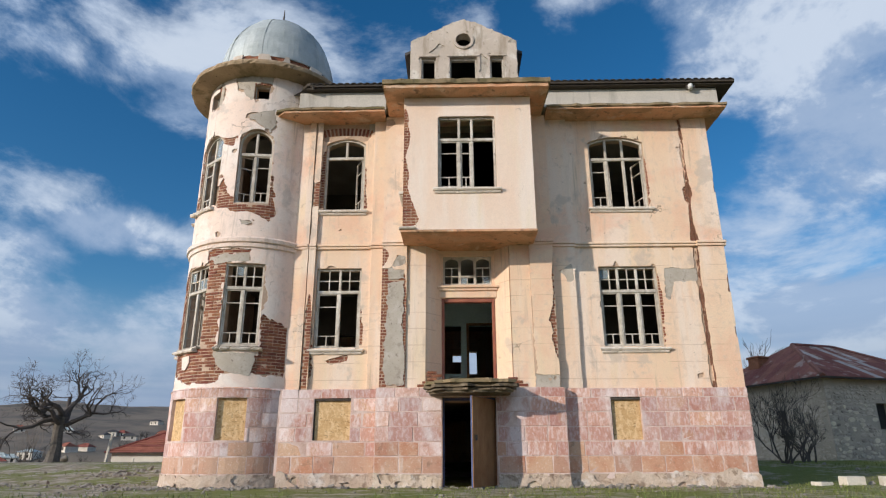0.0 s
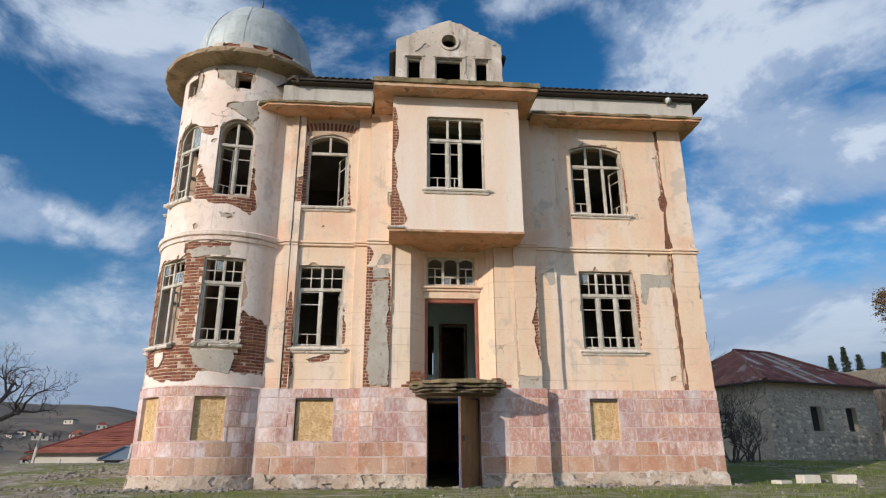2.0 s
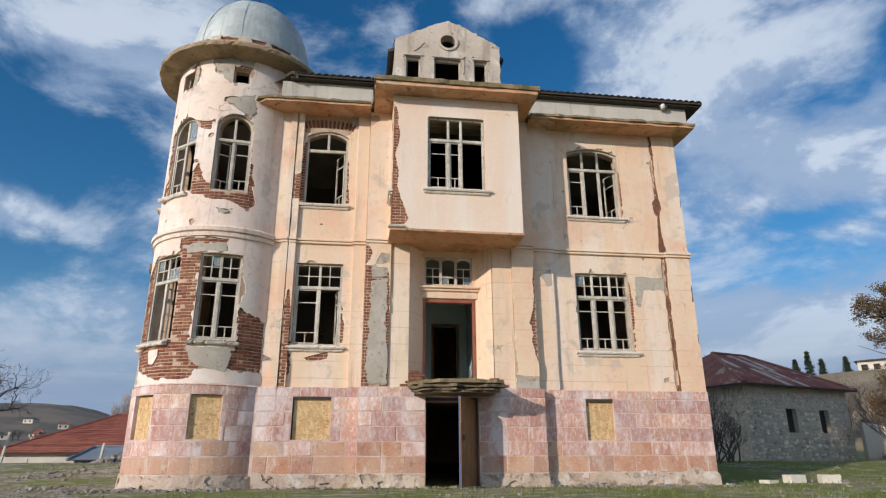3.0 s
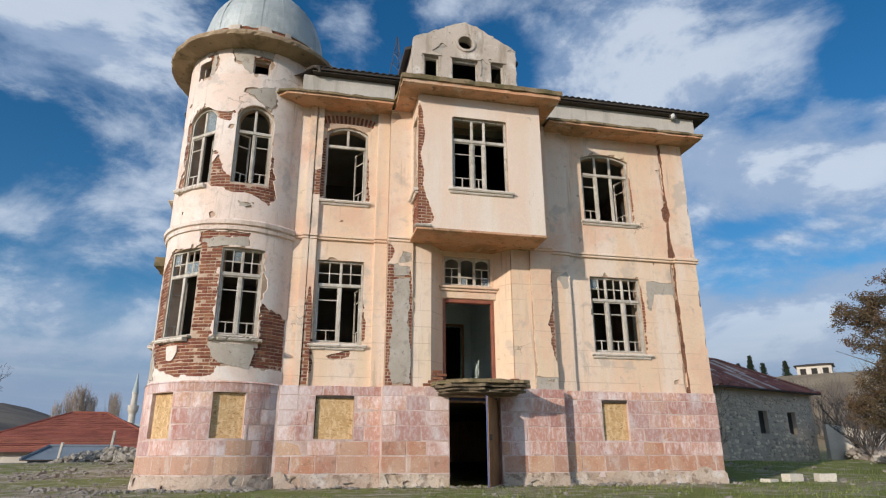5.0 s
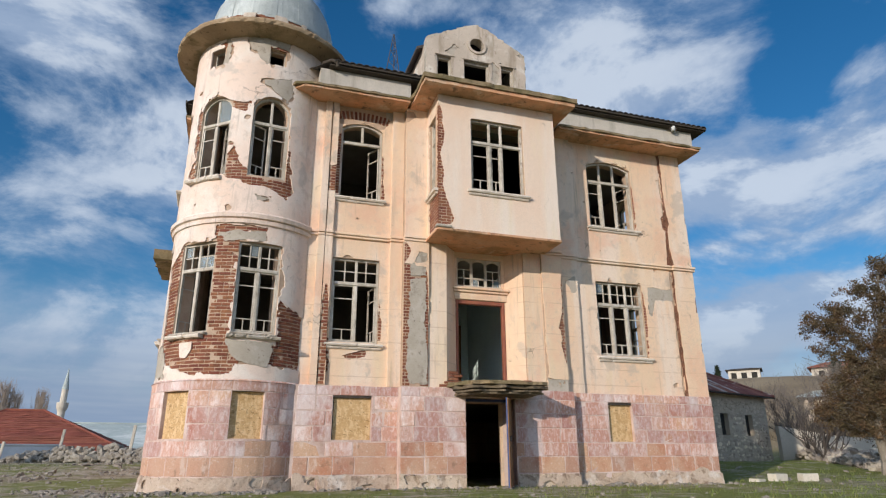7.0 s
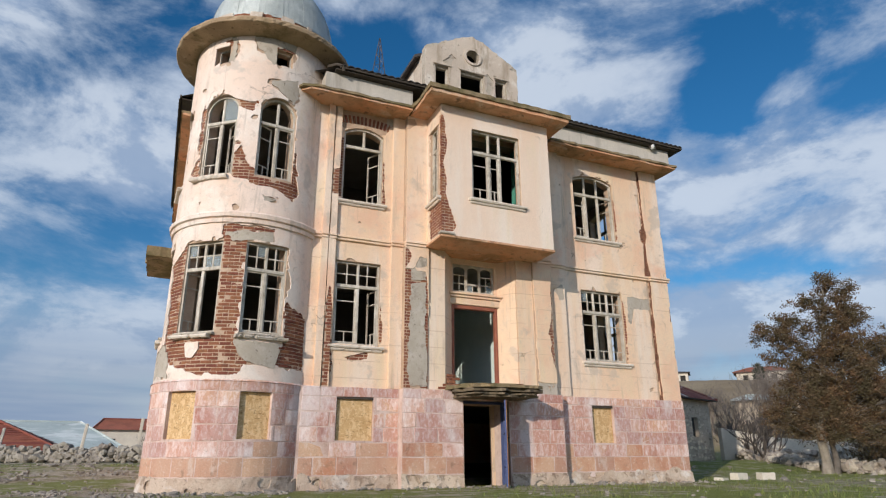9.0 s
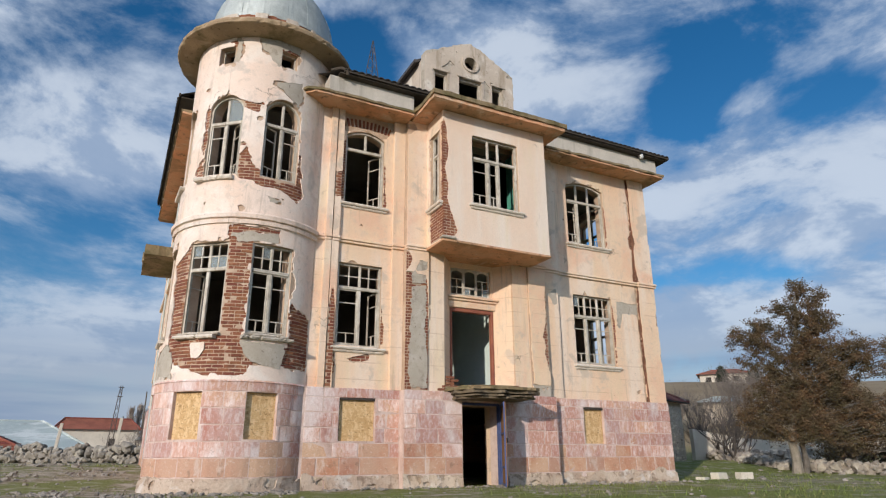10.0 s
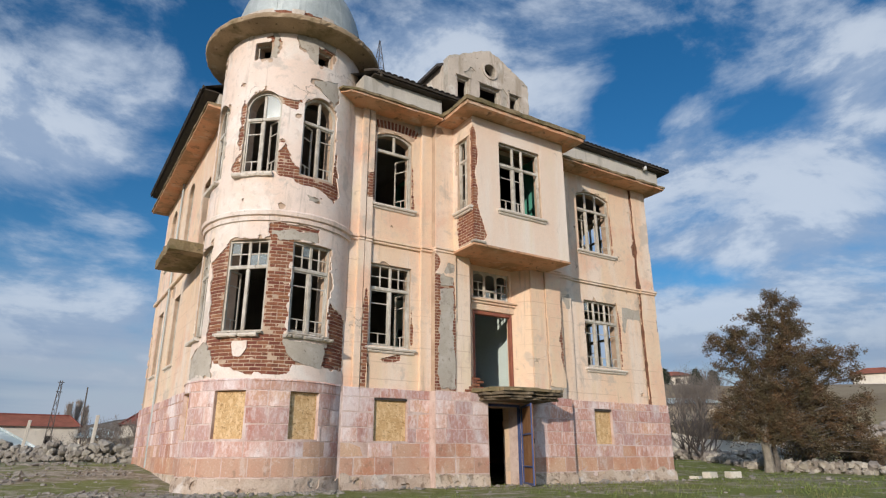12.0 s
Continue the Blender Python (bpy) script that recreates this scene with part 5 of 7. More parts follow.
# ground-floor door: blue steel frame, board-filled leaf standing open
part("door_frame", boxes((-0.615, -0.57, 0.03, 0.12, 0.0, 2.06), (0.63, 0.675, 0.03, 0.12, 0.0, 2.06), (-0.569, 0.629, 0.03, 0.12, 2.0, 2.06), bevel=0.004), BLUE, mansion, "blue painted steel door frame")
part("door_reveal", boxes((DOOR0[1] + 0.002, DOOR0[1] + 0.25, 0.13, 0.85, -0.2, 2.07), bevel=0.02), PEACH, mansion)
part("door_reveal", boxes((DOOR0[0] - 0.25, DOOR0[0] - 0.002, 0.13, 0.85, -0.2, 2.07), bevel=0.02), DARKIN, mansion)
leaf = base("door_leaf", pose(0.655, -0.06, 0.03, 0, 0, -117.5), mansion, label="open steel door leaf with a blue frame and board filling")
LW = 1.27
part("leaf_frame", boxes((0, 0.05, -0.035, 0.0, 0, 1.98), (LW - 0.05, LW, -0.035, 0.0, 0, 1.98), (0.051, LW - 0.051, -0.034, 0.0, 0.0, 0.05), (0.051, LW - 0.051, -0.034, 0.0, 1.93, 1.98), (0.051, LW - 0.051, -0.034, 0.0, 0.42, 0.46), (0.051, LW - 0.051, -0.034, 0.0, 1.22, 1.26), bevel=0.004), BLUE, leaf, "blue painted steel frame")
part("leaf_board", boxes((0.004, LW - 0.004, 0.002, 0.02, 0.01, 1.97), bevel=0.003), PLY, leaf, "brown plywood filling")
part("handle", boxes((LW - 0.14, LW - 0.11, 0.021, 0.07, 1.0, 1.12), bevel=0.006), STEEL, leaf)
for z in (0.25, 1.0, 1.72):
    part("hinge", finish(tube(bmesh.new(), [(-0.012, -0.02, z), (-0.012, -0.02, z + 0.11)], 0.014, 8)), STEEL, leaf)

# broken slab over the ground-floor door
canopy = base("door_slab", None, mansion, label="crumbling layered concrete slab over the door")
OUT = [(-1.02, -0.1), (-1.02, -0.62), (-0.78, -1.16), (-0.2, -1.30), (0.70, -1.34), (1.08, -1.26), (1.10, -0.1)]
z = 2.085
for k, (thick, scale) in enumerate(((0.05, 0.90), (0.04, 0.93), (0.03, 0.88), (0.06, 0.99), (0.025, 0.95), (0.07, 1.0), (0.03, 0.80), (0.035, 0.66))):
    part("slab_layer", slab([(x * scale + 0.03 * (1 - scale), -0.1 + (y + 0.1) * scale) for x, y in OUT], z, z + thick, 0.085, 12 + 3 * k), CONCRETE if k > 4 else SOOTY, canopy)
    z += thick + 0.001
part("threshold", boxes((-1.03, 1.12, -0.16, 0.5, 2.30, 2.432), bevel=0.01), CONCRETE, mansion)

# balcony slab on the flank
part("balcony_slab", slab([(X0 + 0.2, 2.75), (X0 - 0.95, 2.75), (X0 - 0.95, 5.05), (X0 + 0.2, 5.05)], 5.80, 6.06, 0.03, 21), CONCRETE, mansion, "bare mossy concrete balcony slab")
part("downpipe", finish(tube(bmesh.new(), [(X0 - 0.06, 8.0, 0.4), (X0 - 0.06, 8.0, 9.8)], 0.035, 8)), ZINC, mansion)
part("string_course", boxes((X0 - 0.09, X0 + 0.05, 5.1, YB, 6.0, 6.12), bevel=0.02), PEACH, mansion)

# lattice mast on the roof
mast = base("roof_mast", pose(-1.31, 5.6, 0), None, label="thin steel lattice mast standing on the roof", category="mast")
legs = []
for k in range(3):
    a = radians(120 * k + 20)
    p, q = Vector((0.62 * math.sin(a), 0.62 * math.cos(a), 12.75)), Vector((0.015 * math.sin(a), 0.015 * math.cos(a), 16.7))
    legs.append((p, q))
    part("leg", finish(tube(bmesh.new(), [p, q], [0.022, 0.014], 5)), STEEL, mast)
for i in range(1, 7):
    s = i / 7.5
    ring = [p.lerp(q, s) for p, q in legs]
    for k in range(3):
        part("brace", finish(tube(bmesh.new(), [ring[k], ring[(k + 1) % 3]], 0.010, 4)), STEEL, mast)
        nxt = [p.lerp(q, (i + 1) / 7.5) for p, q in legs]
        part("brace", finish(tube(bmesh.new(), [ring[k], nxt[(k + 1) % 3]], 0.008, 4)), STEEL, mast)

# floodlight on the eave, gutter end by the tower
lamp = base("flood_lamp", pose(6.32, -0.56, 10.46), None, label="small white floodlight fixed under the eave", category="lamp")
part("housing", lathe([(0.02, -0.09), (0.065, -0.075), (0.08, 0.0), (0.065, 0.075), (0.0, 0.09)], 12), WHITE, lamp, smooth=True)
part("bracket", boxes((0.08, 0.12, -0.02, 0.02, -0.06, 0.1), (-0.12, -0.08, -0.02, 0.02, -0.06, 0.1), (-0.12, 0.12, -0.02, 0.02, 0.1, 0.12)), STEEL, lamp)
part("gutter_end", finish(tube(bmesh.new(), [(-4.55, -0.30, 10.72), (-4.36, -0.55, 10.68), (-4.22, -0.66, 10.60), (-4.20, -0.62, 10.47)], 0.05, 8)), DARKWOOD, mansion)

# ---- ground, one sheet to the horizon ----
def smooth(a, b, x):
    s = min(1.0, max(0.0, (x - a) / (b - a)))
    return s * s * (3 - 2 * s)


def ground_height(x, y):
    """The yard, rising a little behind the house; a valley to the north-west and a hillside to the east."""
    z = 0.5 * smooth(1.0, 11.0, y)
    r, a = math.hypot(x, y), math.degrees(math.atan2(x, y))
    z -= 3.4 * smooth(27, 46, y) * smooth(14, -4, x)
    z -= 1.6 * smooth(-24, -34, x) * smooth(46, 20, y)
    z -= 6.0 * smooth(60, 180, y) * smooth(40, -40, x)
    # scrubby rise north of the house
    z += 5.9 * smooth(-14, -4, x) * smooth(14, 4, x) * smooth(42, 78, y) * smooth(150, 105, y)
    # hillside to the east
    z += smooth(26, 46, x) * smooth(-90, -20, y) * 3.0 + smooth(28, 85, x) * smooth(-160, -20, y) * (4.6 + 7.6 * smooth(-10, 110, y))
    # far hills
    if r > 150:
        west_hill = 26 + 46 * smooth(-6, -30, a) + 30 * smooth(20, 60, abs(a + 180) if a < -60 else 0)
        z += smooth(150, 900, r) * (west_hill + 5 * math.sin(a * 0.21) + 3 * math.sin(a * 0.55 + 1)) + 16 * smooth(900, 2500, r)
    z += 0.05 * noise.noise((x * 0.35, y * 0.35, 0)) * smooth(4, 14, r) + 0.018 * noise.noise((x * 1.7, y * 1.7, 4))
    if r > 40:
        z += 0.6 * smooth(40, 120, r) * noise.noise((x * 0.03, y * 0.03, 9)) * (1 + r / 160)
    return z


def ground_material():
    m = bpy.data.materials.new("grass_and_dry_earth")
    m.use_nodes = True
    t = m.node_tree
    b = t.nodes["Principled BSDF"]
    where = t.nodes.new("ShaderNodeNewGeometry").outputs["Position"]
    n1 = noise_of(t, where, 0.28, 5, 0.6, 0.4)
    n2 = noise_of(t, where, 2.2, 7, 0.65)
    n3 = noise_of(t, where, 14.0, 5, 0.65)
    xyz = wire(t, "ShaderNodeSeparateXYZ", Vector=where).outputs
    grass = mix(t, ramp(t, n3, 0.3, 0.7), (0.125, 0.150, 0.035), (0.21, 0.22, 0.07))
    earth = mix(t, ramp(t, n3, 0.3, 0.7), (0.19, 0.15, 0.10), (0.32, 0.265, 0.19))
    gravel = mix(t, ramp(t, n2, 0.45, 0.62), earth, (0.40, 0.35, 0.285))
    bare = ramp(t, maths(t, "ADD", maths(t, "MULTIPLY", n2, 0.45), maths(t, "MULTIPLY", n1, 0.6)), 0.46, 0.60)
    # the east side is greener, the west side stony
    side = ramp(t, xyz[0], -7.0, 3.0, 0.14, -0.25)
    bare = maths(t, "ADD", bare, side)
    bare.node.use_clamp = True
    near = mix(t, bare, grass, gravel)
    dry = mix(t, ramp(t, noise_of(t, where, 0.05, 6, 0.6), 0.35, 0.65), (0.22, 0.165, 0.105), (0.31, 0.245, 0.16))
    reach = wire(t, "ShaderNodeVectorMath", i0=where)
    reach.operation = "LENGTH"
    colour = mix(t, ramp(t, reach.outputs["Value"], 26.0, 48.0), near, dry)
    far = mix(t, ramp(t, noise_of(t, where, 0.012, 6, 0.65), 0.42, 0.6), (0.12, 0.105, 0.09), (0.21, 0.17, 0.13))
    colour = mix(t, ramp(t, reach.outputs["Value"], 150.0, 420.0), colour, far)
    t.links.new(colour, b.inputs["Base Color"])
    b.inputs["Roughness"].default_value = 0.97
    b.inputs["Specular IOR Level"].default_value = 0.1
    bump = wire(t, "ShaderNodeBump", Height=maths(t, "ADD", n3, n2), Strength=0.7, Distance=0.04)
    t.links.new(bump.outputs[0], b.inputs["Normal"])
    return m


GROUND = ground_material()
bm = bmesh.new()
radii = [0.0] + [0.8 * 1.062 ** k for k in range(136)]
radii = [r for r in radii if r < 2600] + [2700]
SPOKES = 220
rings = []
for r in radii:
    if r == 0:
        rings.append([bm.verts.new((0, 2, ground_height(0, 2)))])
        continue
    rings.append([bm.verts.new((r * math.sin(2 * math.pi * k / SPOKES), 2 + r * math.cos(2 * math.pi * k / SPOKES), ground_height(r * math.sin(2 * math.pi * k / SPOKES), 2 + r * math.cos(2 * math.pi * k / SPOKES)))) for k in range(SPOKES)])
for k in range(SPOKES):
    bm.faces.new((rings[0][0], rings[1][(k + 1) % SPOKES], rings[1][k]))
for p, q in zip(rings[1:], rings[2:]):
    for k in range(SPOKES):
        bm.faces.new((p[k], p[(k + 1) % SPOKES], q[(k + 1) % SPOKES], q[k]))
bmesh.ops.recalc_face_normals(bm, faces=bm.faces[:])
ground = part("ground", bm, GROUND, None, "patchy grass and dry stony earth", smooth=True)
tagged(ground, category="ground", kind="structure")

# ---- more materials ----
RUBBLE = surface("rough_field_stone", (0.22, 0.195, 0.165), (0.33, 0.295, 0.25), 3.0, 0.95, 0, 0.8, 30, [((0.20, 0.17, 0.13), 4.0, 0.55, 0.7, 0.6, ONE)], vary=0.45)
PALERUBBLE = surface("pale_field_stone", (0.40, 0.355, 0.30), (0.30, 0.26, 0.215), 3.0, 0.95, 0, 0.8, 30, [((0.20, 0.17, 0.13), 4.0, 0.55, 0.7, 0.6, ONE)], vary=0.5)
STONEWALL = surface("grey_stone_mortar", (0.54, 0.455, 0.355), (0.44, 0.365, 0.28), 1.5, 0.95, 0, 0.8, 25, [((0.46, 0.40, 0.33), 1.0, 0.5, 0.65, 0.6, ONE)])
RUST = surface("rusty_corrugated_sheet", (0.27, 0.105, 0.075), (0.20, 0.075, 0.055), 0.8, 0.75, 0.1, 0.3, 30, [((0.48, 0.38, 0.32), 1.4, 0.56, 0.66, 0.7, (1, 1, 1)), ((0.14, 0.06, 0.045), 2.5, 0.5, 0.7, 0.6, ONE)], vary=0.3)
BARESHEET = surface("worn_bare_sheet", (0.50, 0.45, 0.40), (0.42, 0.36, 0.31), 0.8, 0.7, 0.1, 0.3, 30, [((0.28, 0.13, 0.09), 1.8, 0.52, 0.66, 0.7, ONE)], vary=0.3)
REDTILE = surface("red_roof_tile", (0.29, 0.09, 0.058), (0.22, 0.07, 0.047), 0.8, 0.85, 0, 0.5, 12, [((0.20, 0.08, 0.05), 0.6, 0.52, 0.7, 0.5, ONE)], vary=0.3)
BLUESHEET = surface("blue_grey_sheet", (0.22, 0.25, 0.275), (0.17, 0.20, 0.225), 0.3, 0.6, 0.0, 0.2, 10)
GREYSHEET = surface("pale_metal_sheet", (0.44, 0.49, 0.46), (0.36, 0.41, 0.40), 0.3, 0.7, 0.0, 0.2, 10, [((0.64, 0.66, 0.63), 0.35, 0.52, 0.60, 0.8, (0.4, 1.0, 1.0)), ((0.28, 0.27, 0.24), 0.6, 0.58, 0.7, 0.5, ONE)])
FACESTONE = surface("pale_face_stone", (0.66, 0.565, 0.45), (0.52, 0.435, 0.335), 2.0, 0.95, 0, 0.8, 25, [((0.26, 0.21, 0.16), 3.0, 0.52, 0.66, 0.6, ONE)], vary=0.7)
LIMEWASH = surface("dirty_limewash", (0.66, 0.60, 0.50), (0.56, 0.50, 0.42), 0.5, 0.92, 0, 0.3, 20, [((0.36, 0.32, 0.27), 0.6, 0.58, 0.75, 0.6, ONE)])
BARK = surface("grey_bark", (0.10, 0.085, 0.07), (0.15, 0.13, 0.11), 5.0, 0.95, 0, 0.8, 40)
TWIG = surface("dark_twigs", (0.075, 0.062, 0.055), (0.10, 0.085, 0.075), 3.0, 0.95, 0, 0.0, 40)
PALEBARK = surface("pale_bark", (0.30, 0.26, 0.21), (0.22, 0.19, 0.15), 5.0, 0.95, 0, 0.8, 40)
GREYTWIG = surface("grey_brown_twigs", (0.17, 0.14, 0.12), (0.22, 0.185, 0.155), 2.0, 0.95, 0, 0.0, 40)
PALETWIG = surface("pale_brown_twigs", (0.27, 0.22, 0.18), (0.33, 0.275, 0.225), 2.0, 0.95, 0, 0.0, 40)
LEAF = surface("rusty_juniper_foliage", (0.130, 0.086, 0.050), (0.092, 0.074, 0.040), 1.1, 0.9, 0, 0.0, 12, [((0.17, 0.095, 0.05), 1.6, 0.48, 0.62, 0.8, ONE)], vary=0.6, shared=False)
DRYLEAF = surface("dry_brown_leaves", (0.22, 0.15, 0.08), (0.17, 0.125, 0.07), 1.4, 0.9, 0, 0.0, 12, vary=0.6, shared=False)
PINE = surface("dark_pine_needles", (0.020, 0.032, 0.018), (0.030, 0.042, 0.022), 1.0, 0.9, 0, 0.0, 12, vary=0.5, shared=False)
GRASS = surface("grass_blades", (0.11, 0.15, 0.032), (0.18, 0.20, 0.055), 1.5, 0.8, 0, 0.0, 12, [((0.24, 0.20, 0.10), 0.8, 0.5, 0.65, 0.7, ONE)], vary=0.5, shared=False)
# near-black that paints the darkness of an unlit room
DARKVOID = surface("unlit_dark_interior", (0.03, 0.028, 0.026), (0.04, 0.036, 0.032), 1.0, 0.95, 0, 0.0, 10)


def pebble(r, seed, mat, flat=0.8):
    """An angular broken stone."""
    bm = bmesh.new()
    bmesh.ops.create_cube(bm, size=1.55 * r)
    bmesh.ops.subdivide_edges(bm, edges=bm.edges[:], cuts=1, use_grid_fill=True)
    rs = random.Random(seed)
    for v in bm.verts:
        n = v.co.normalized()
        v.co = v.co.lerp(n * r * 0.95, 0.45) * rs.uniform(0.78, 1.16) + Vector((rs.uniform(-1, 1), rs.uniform(-1, 1), rs.uniform(-1, 1))) * r * 0.10
        v.co.z *= flat
    bmesh.ops.recalc_face_normals(bm, faces=bm.faces[:])
    return bm


STONES = [mesh_of("stone", pebble(0.5, 30 + k, RUBBLE), RUBBLE) for k in range(8)]
PALESTONES = [mesh_of("stone", pebble(0.5, 50 + k, PALERUBBLE), PALERUBBLE) for k in range(8)]
far = random.Random(77)


def rubble_wall(points, height, width, per_metre, parts_from, label, name="rubble_wall", stones=STONES):
    """A heap of field stones along a line; the nearest 280 stones are pieces of their own."""
    wall = base(name, None, None, label=label, category="stone wall")
    todo = []
    for (ax, ay), (bx, by) in zip(points, points[1:]):
        n = int(math.hypot(bx - ax, by - ay) * per_metre)
        for _ in range(n):
            s = far.random()
            x, y = ax + (bx - ax) * s, ay + (by - ay) * s
            k = far.random() ** 1.3
            off = far.uniform(-1, 1) * width * (1 - 0.65 * k)
            hump = 0.7 + 0.45 * noise.noise((x * 0.45, y * 0.45, 2))
            d = Vector((-(by - ay), bx - ax)).normalized()
            todo.append((x + d.x * off, y + d.y * off, k * height * hump, far.uniform(0.22, 0.46)))
    todo.sort(key=lambda p: (p[0] - parts_from[0]) ** 2 + (p[1] - parts_from[1]) ** 2)
    rest = bmesh.new()
    for i, (x, y, z, s) in enumerate(todo):
        m = Matrix.LocRotScale((x, y, ground_height(x, y) + z + s * 0.2), Euler([far.uniform(-0.5, 0.5), far.uniform(-0.5, 0.5), far.uniform(0, 6.3)]), (s * far.uniform(0.9, 1.4), s, s))
        if i < 280:
            ob = new("stone", stones[i % 8])
            ob.parent, ob.matrix_basis = wall, m
        else:
            n0 = len(rest.verts)
            rest.from_mesh(stones[i % 8])
            rest.verts.ensure_lookup_table()
            for v in rest.verts[n0:]:
                v.co = m @ v.co
    if len(rest.verts):
        tagged(part("stone_heap", rest, stones[0].materials[0], wall), kind="stuff")
    return wall


rubble_wall([(-30, 41), (-20, 32.5), (-15.5, 27.8), (-10.8, 21.6), (-8.6, 18.8), (-6.5, 16.6)], 0.95, 0.55, 34, (-11, 21), "tumbled dry-stone boundary wall of grey field stones")
rubble_wall([(22.8, 12.5), (24.0, 11.4), (26.2, 9.3), (32, 7.5), (50, 3)], 0.75, 0.7, 26, (24, 11), "collapsed pale rubble wall beside the yard", stones=PALESTONES)
rubble_wall([(22.5, 10.6), (20.2, 7.6), (18.6, 4.6), (17.9, 2.2), (18.2, -1.2)], 0.42, 0.5, 27, (18, 3), "low bank of pale rubble behind the juniper", stones=PALESTONES)
rubble_wall([(-42, 33), (-34, 29), (-27, 27), (-25.5, 26)], 0.5, 0.6, 14, (-26, 26), "low scatter of field stones at the yard's edge")


def post(x, y, h, lean, name="fence_post"):
    p = base(name, pose(x, y, ground_height(x, y) - 0.1, lean * 0.4, lean, 0), None, label="leaning grey concrete fence post by the stone wall", category="post", group="fence posts")
    part("shaft", boxes((-0.07, 0.07, -0.07, 0.07, 0, h), bevel=0.012), LIMEWASH, p)


for x, y, h, lean in ((-15.5, 28.4, 2.0, 5), (-19.6, 32.2, 2.0, 7), (-10.9, 22.0, 2.0, 5), (-8.3, 18.9, 2.1, 3), (-26.0, 36, 2.0, 4), (25, 13.8, 1.7, -4), (29.5, 12.6, 1.6, 3), (-23.0, 26.5, 1.9, 8)):
    post(x, y, h, lean)


def hip_house(name, cx, cy, w, d, turn_deg, wall_h, rise, ridge, wall_mat, roof_mat, label, over=0.45, zbase=None, windows=(), rows=0, category="house", courses=0):
    """A plain house: walls, hip roof with sheets or tile rows, windows as (side, position, sill, width, height)."""
    z = min(ground_height(cx + sx * w / 2, cy + sy * d / 2) for sx in (-1, 1) for sy in (-1, 1)) - 0.2 if zbase is None else zbase
    house = base(name, pose(cx, cy, z, 0, 0, turn_deg), None, label=label, category=category)
    front = [arch(p - ww / 2, p + ww / 2, s, s + hh) for side, p, s, ww, hh in windows if side == "f"]
    left = [arch(p - ww / 2, p + ww / 2, s, s + hh) for side, p, s, ww, hh in windows if side == "l"]
    part("wall", plate([(-w / 2, 0), (w / 2, 0), (w / 2, wall_h), (-w / 2, wall_h)], front, -d / 2, -d / 2 + 0.4), wall_mat, house)
    part("wall", plate([(-w / 2, 0), (w / 2, 0), (w / 2, wall_h), (-w / 2, wall_h)], [], d / 2 - 0.4, d / 2), wall_mat, house)
    part("wall", plate([(-d / 2 + 0.41, 0), (d / 2 - 0.41, 0), (d / 2 - 0.41, wall_h), (-d / 2 + 0.41, wall_h)], left, -w / 2, -w / 2 + 0.4, lambda u, v, q: (q, u, v)), wall_mat, house)
    part("wall", plate([(-d / 2 + 0.41, 0), (d / 2 - 0.41, 0), (d / 2 - 0.41, wall_h), (-d / 2 + 0.41, wall_h)], [], w / 2 - 0.4, w / 2, lambda u, v, q: (q, u, v)), wall_mat, house)
    for side, p, s, ww, hh in windows:
        o = base("window", pose(p, -d / 2 + 0.22, s) if side == "f" else pose(-w / 2 + 0.22, p, s, 0, 0, -90), house)
        part("window_frame", boxes((-ww / 2, -ww / 2 + 0.06, 0, 0.06, 0, hh), (ww / 2 - 0.06, ww / 2, 0, 0.06, 0, hh), (-ww / 2, ww / 2, 0.002, 0.058, hh - 0.06, hh), (-ww / 2, ww / 2, 0.002, 0.058, 0, 0.06)), DARKWOOD, o)
        # opaque dark sheet painted as the unlit room behind the window
        part("pane", boxes((-ww / 2 + 0.06, ww / 2 - 0.06, 0.03, 0.035, 0.06, hh - 0.06)), DARKVOID, o)
    W, D = w / 2 + over, d / 2 + over
    r0, r1 = -ridge / 2, ridge / 2
    z0, z1 = wall_h - 0.05, wall_h + rise
    bm = bmesh.new()
    lo = [bm.verts.new(p) for p in ((-W, -D, z0), (W, -D, z0), (W, D, z0), (-W, D, z0))]
    hi = [bm.verts.new((r0, 0, z1)), bm.verts.new((r1, 0, z1))]
    for f in ((lo[0], lo[1], hi[1], hi[0]), (lo[1], lo[2], hi[1]), (lo[2], lo[3], hi[0], hi[1]), (lo[3], lo[0], hi[0]), (lo[3], lo[2], lo[1], lo[0])):
        bm.faces.new(f)
    roof_ob = part("roof", finish(bm), roof_mat, house)
    part("eave_board", boxes((-W, W, -D - 0.03, -D - 0.002, z0 - 0.04, z0 + 0.03), (-W - 0.03, -W - 0.002, -D, D, z0 - 0.04, z0 + 0.03)), DARKWOOD, roof_ob)
    for a, b in ((lo_p, hi_p) for lo_p, hi_p in (((-W, -D, z0), (r0, 0, z1)), ((W, -D, z0), (r1, 0, z1)), ((r0, 0, z1), (r1, 0, z1)))):
        part("ridge_cap", finish(tube(bmesh.new(), [Vector(a) + Vector((0, 0, 0.05)), Vector(b) + Vector((0, 0, 0.05))], 0.11, 6)), roof_mat, roof_ob)
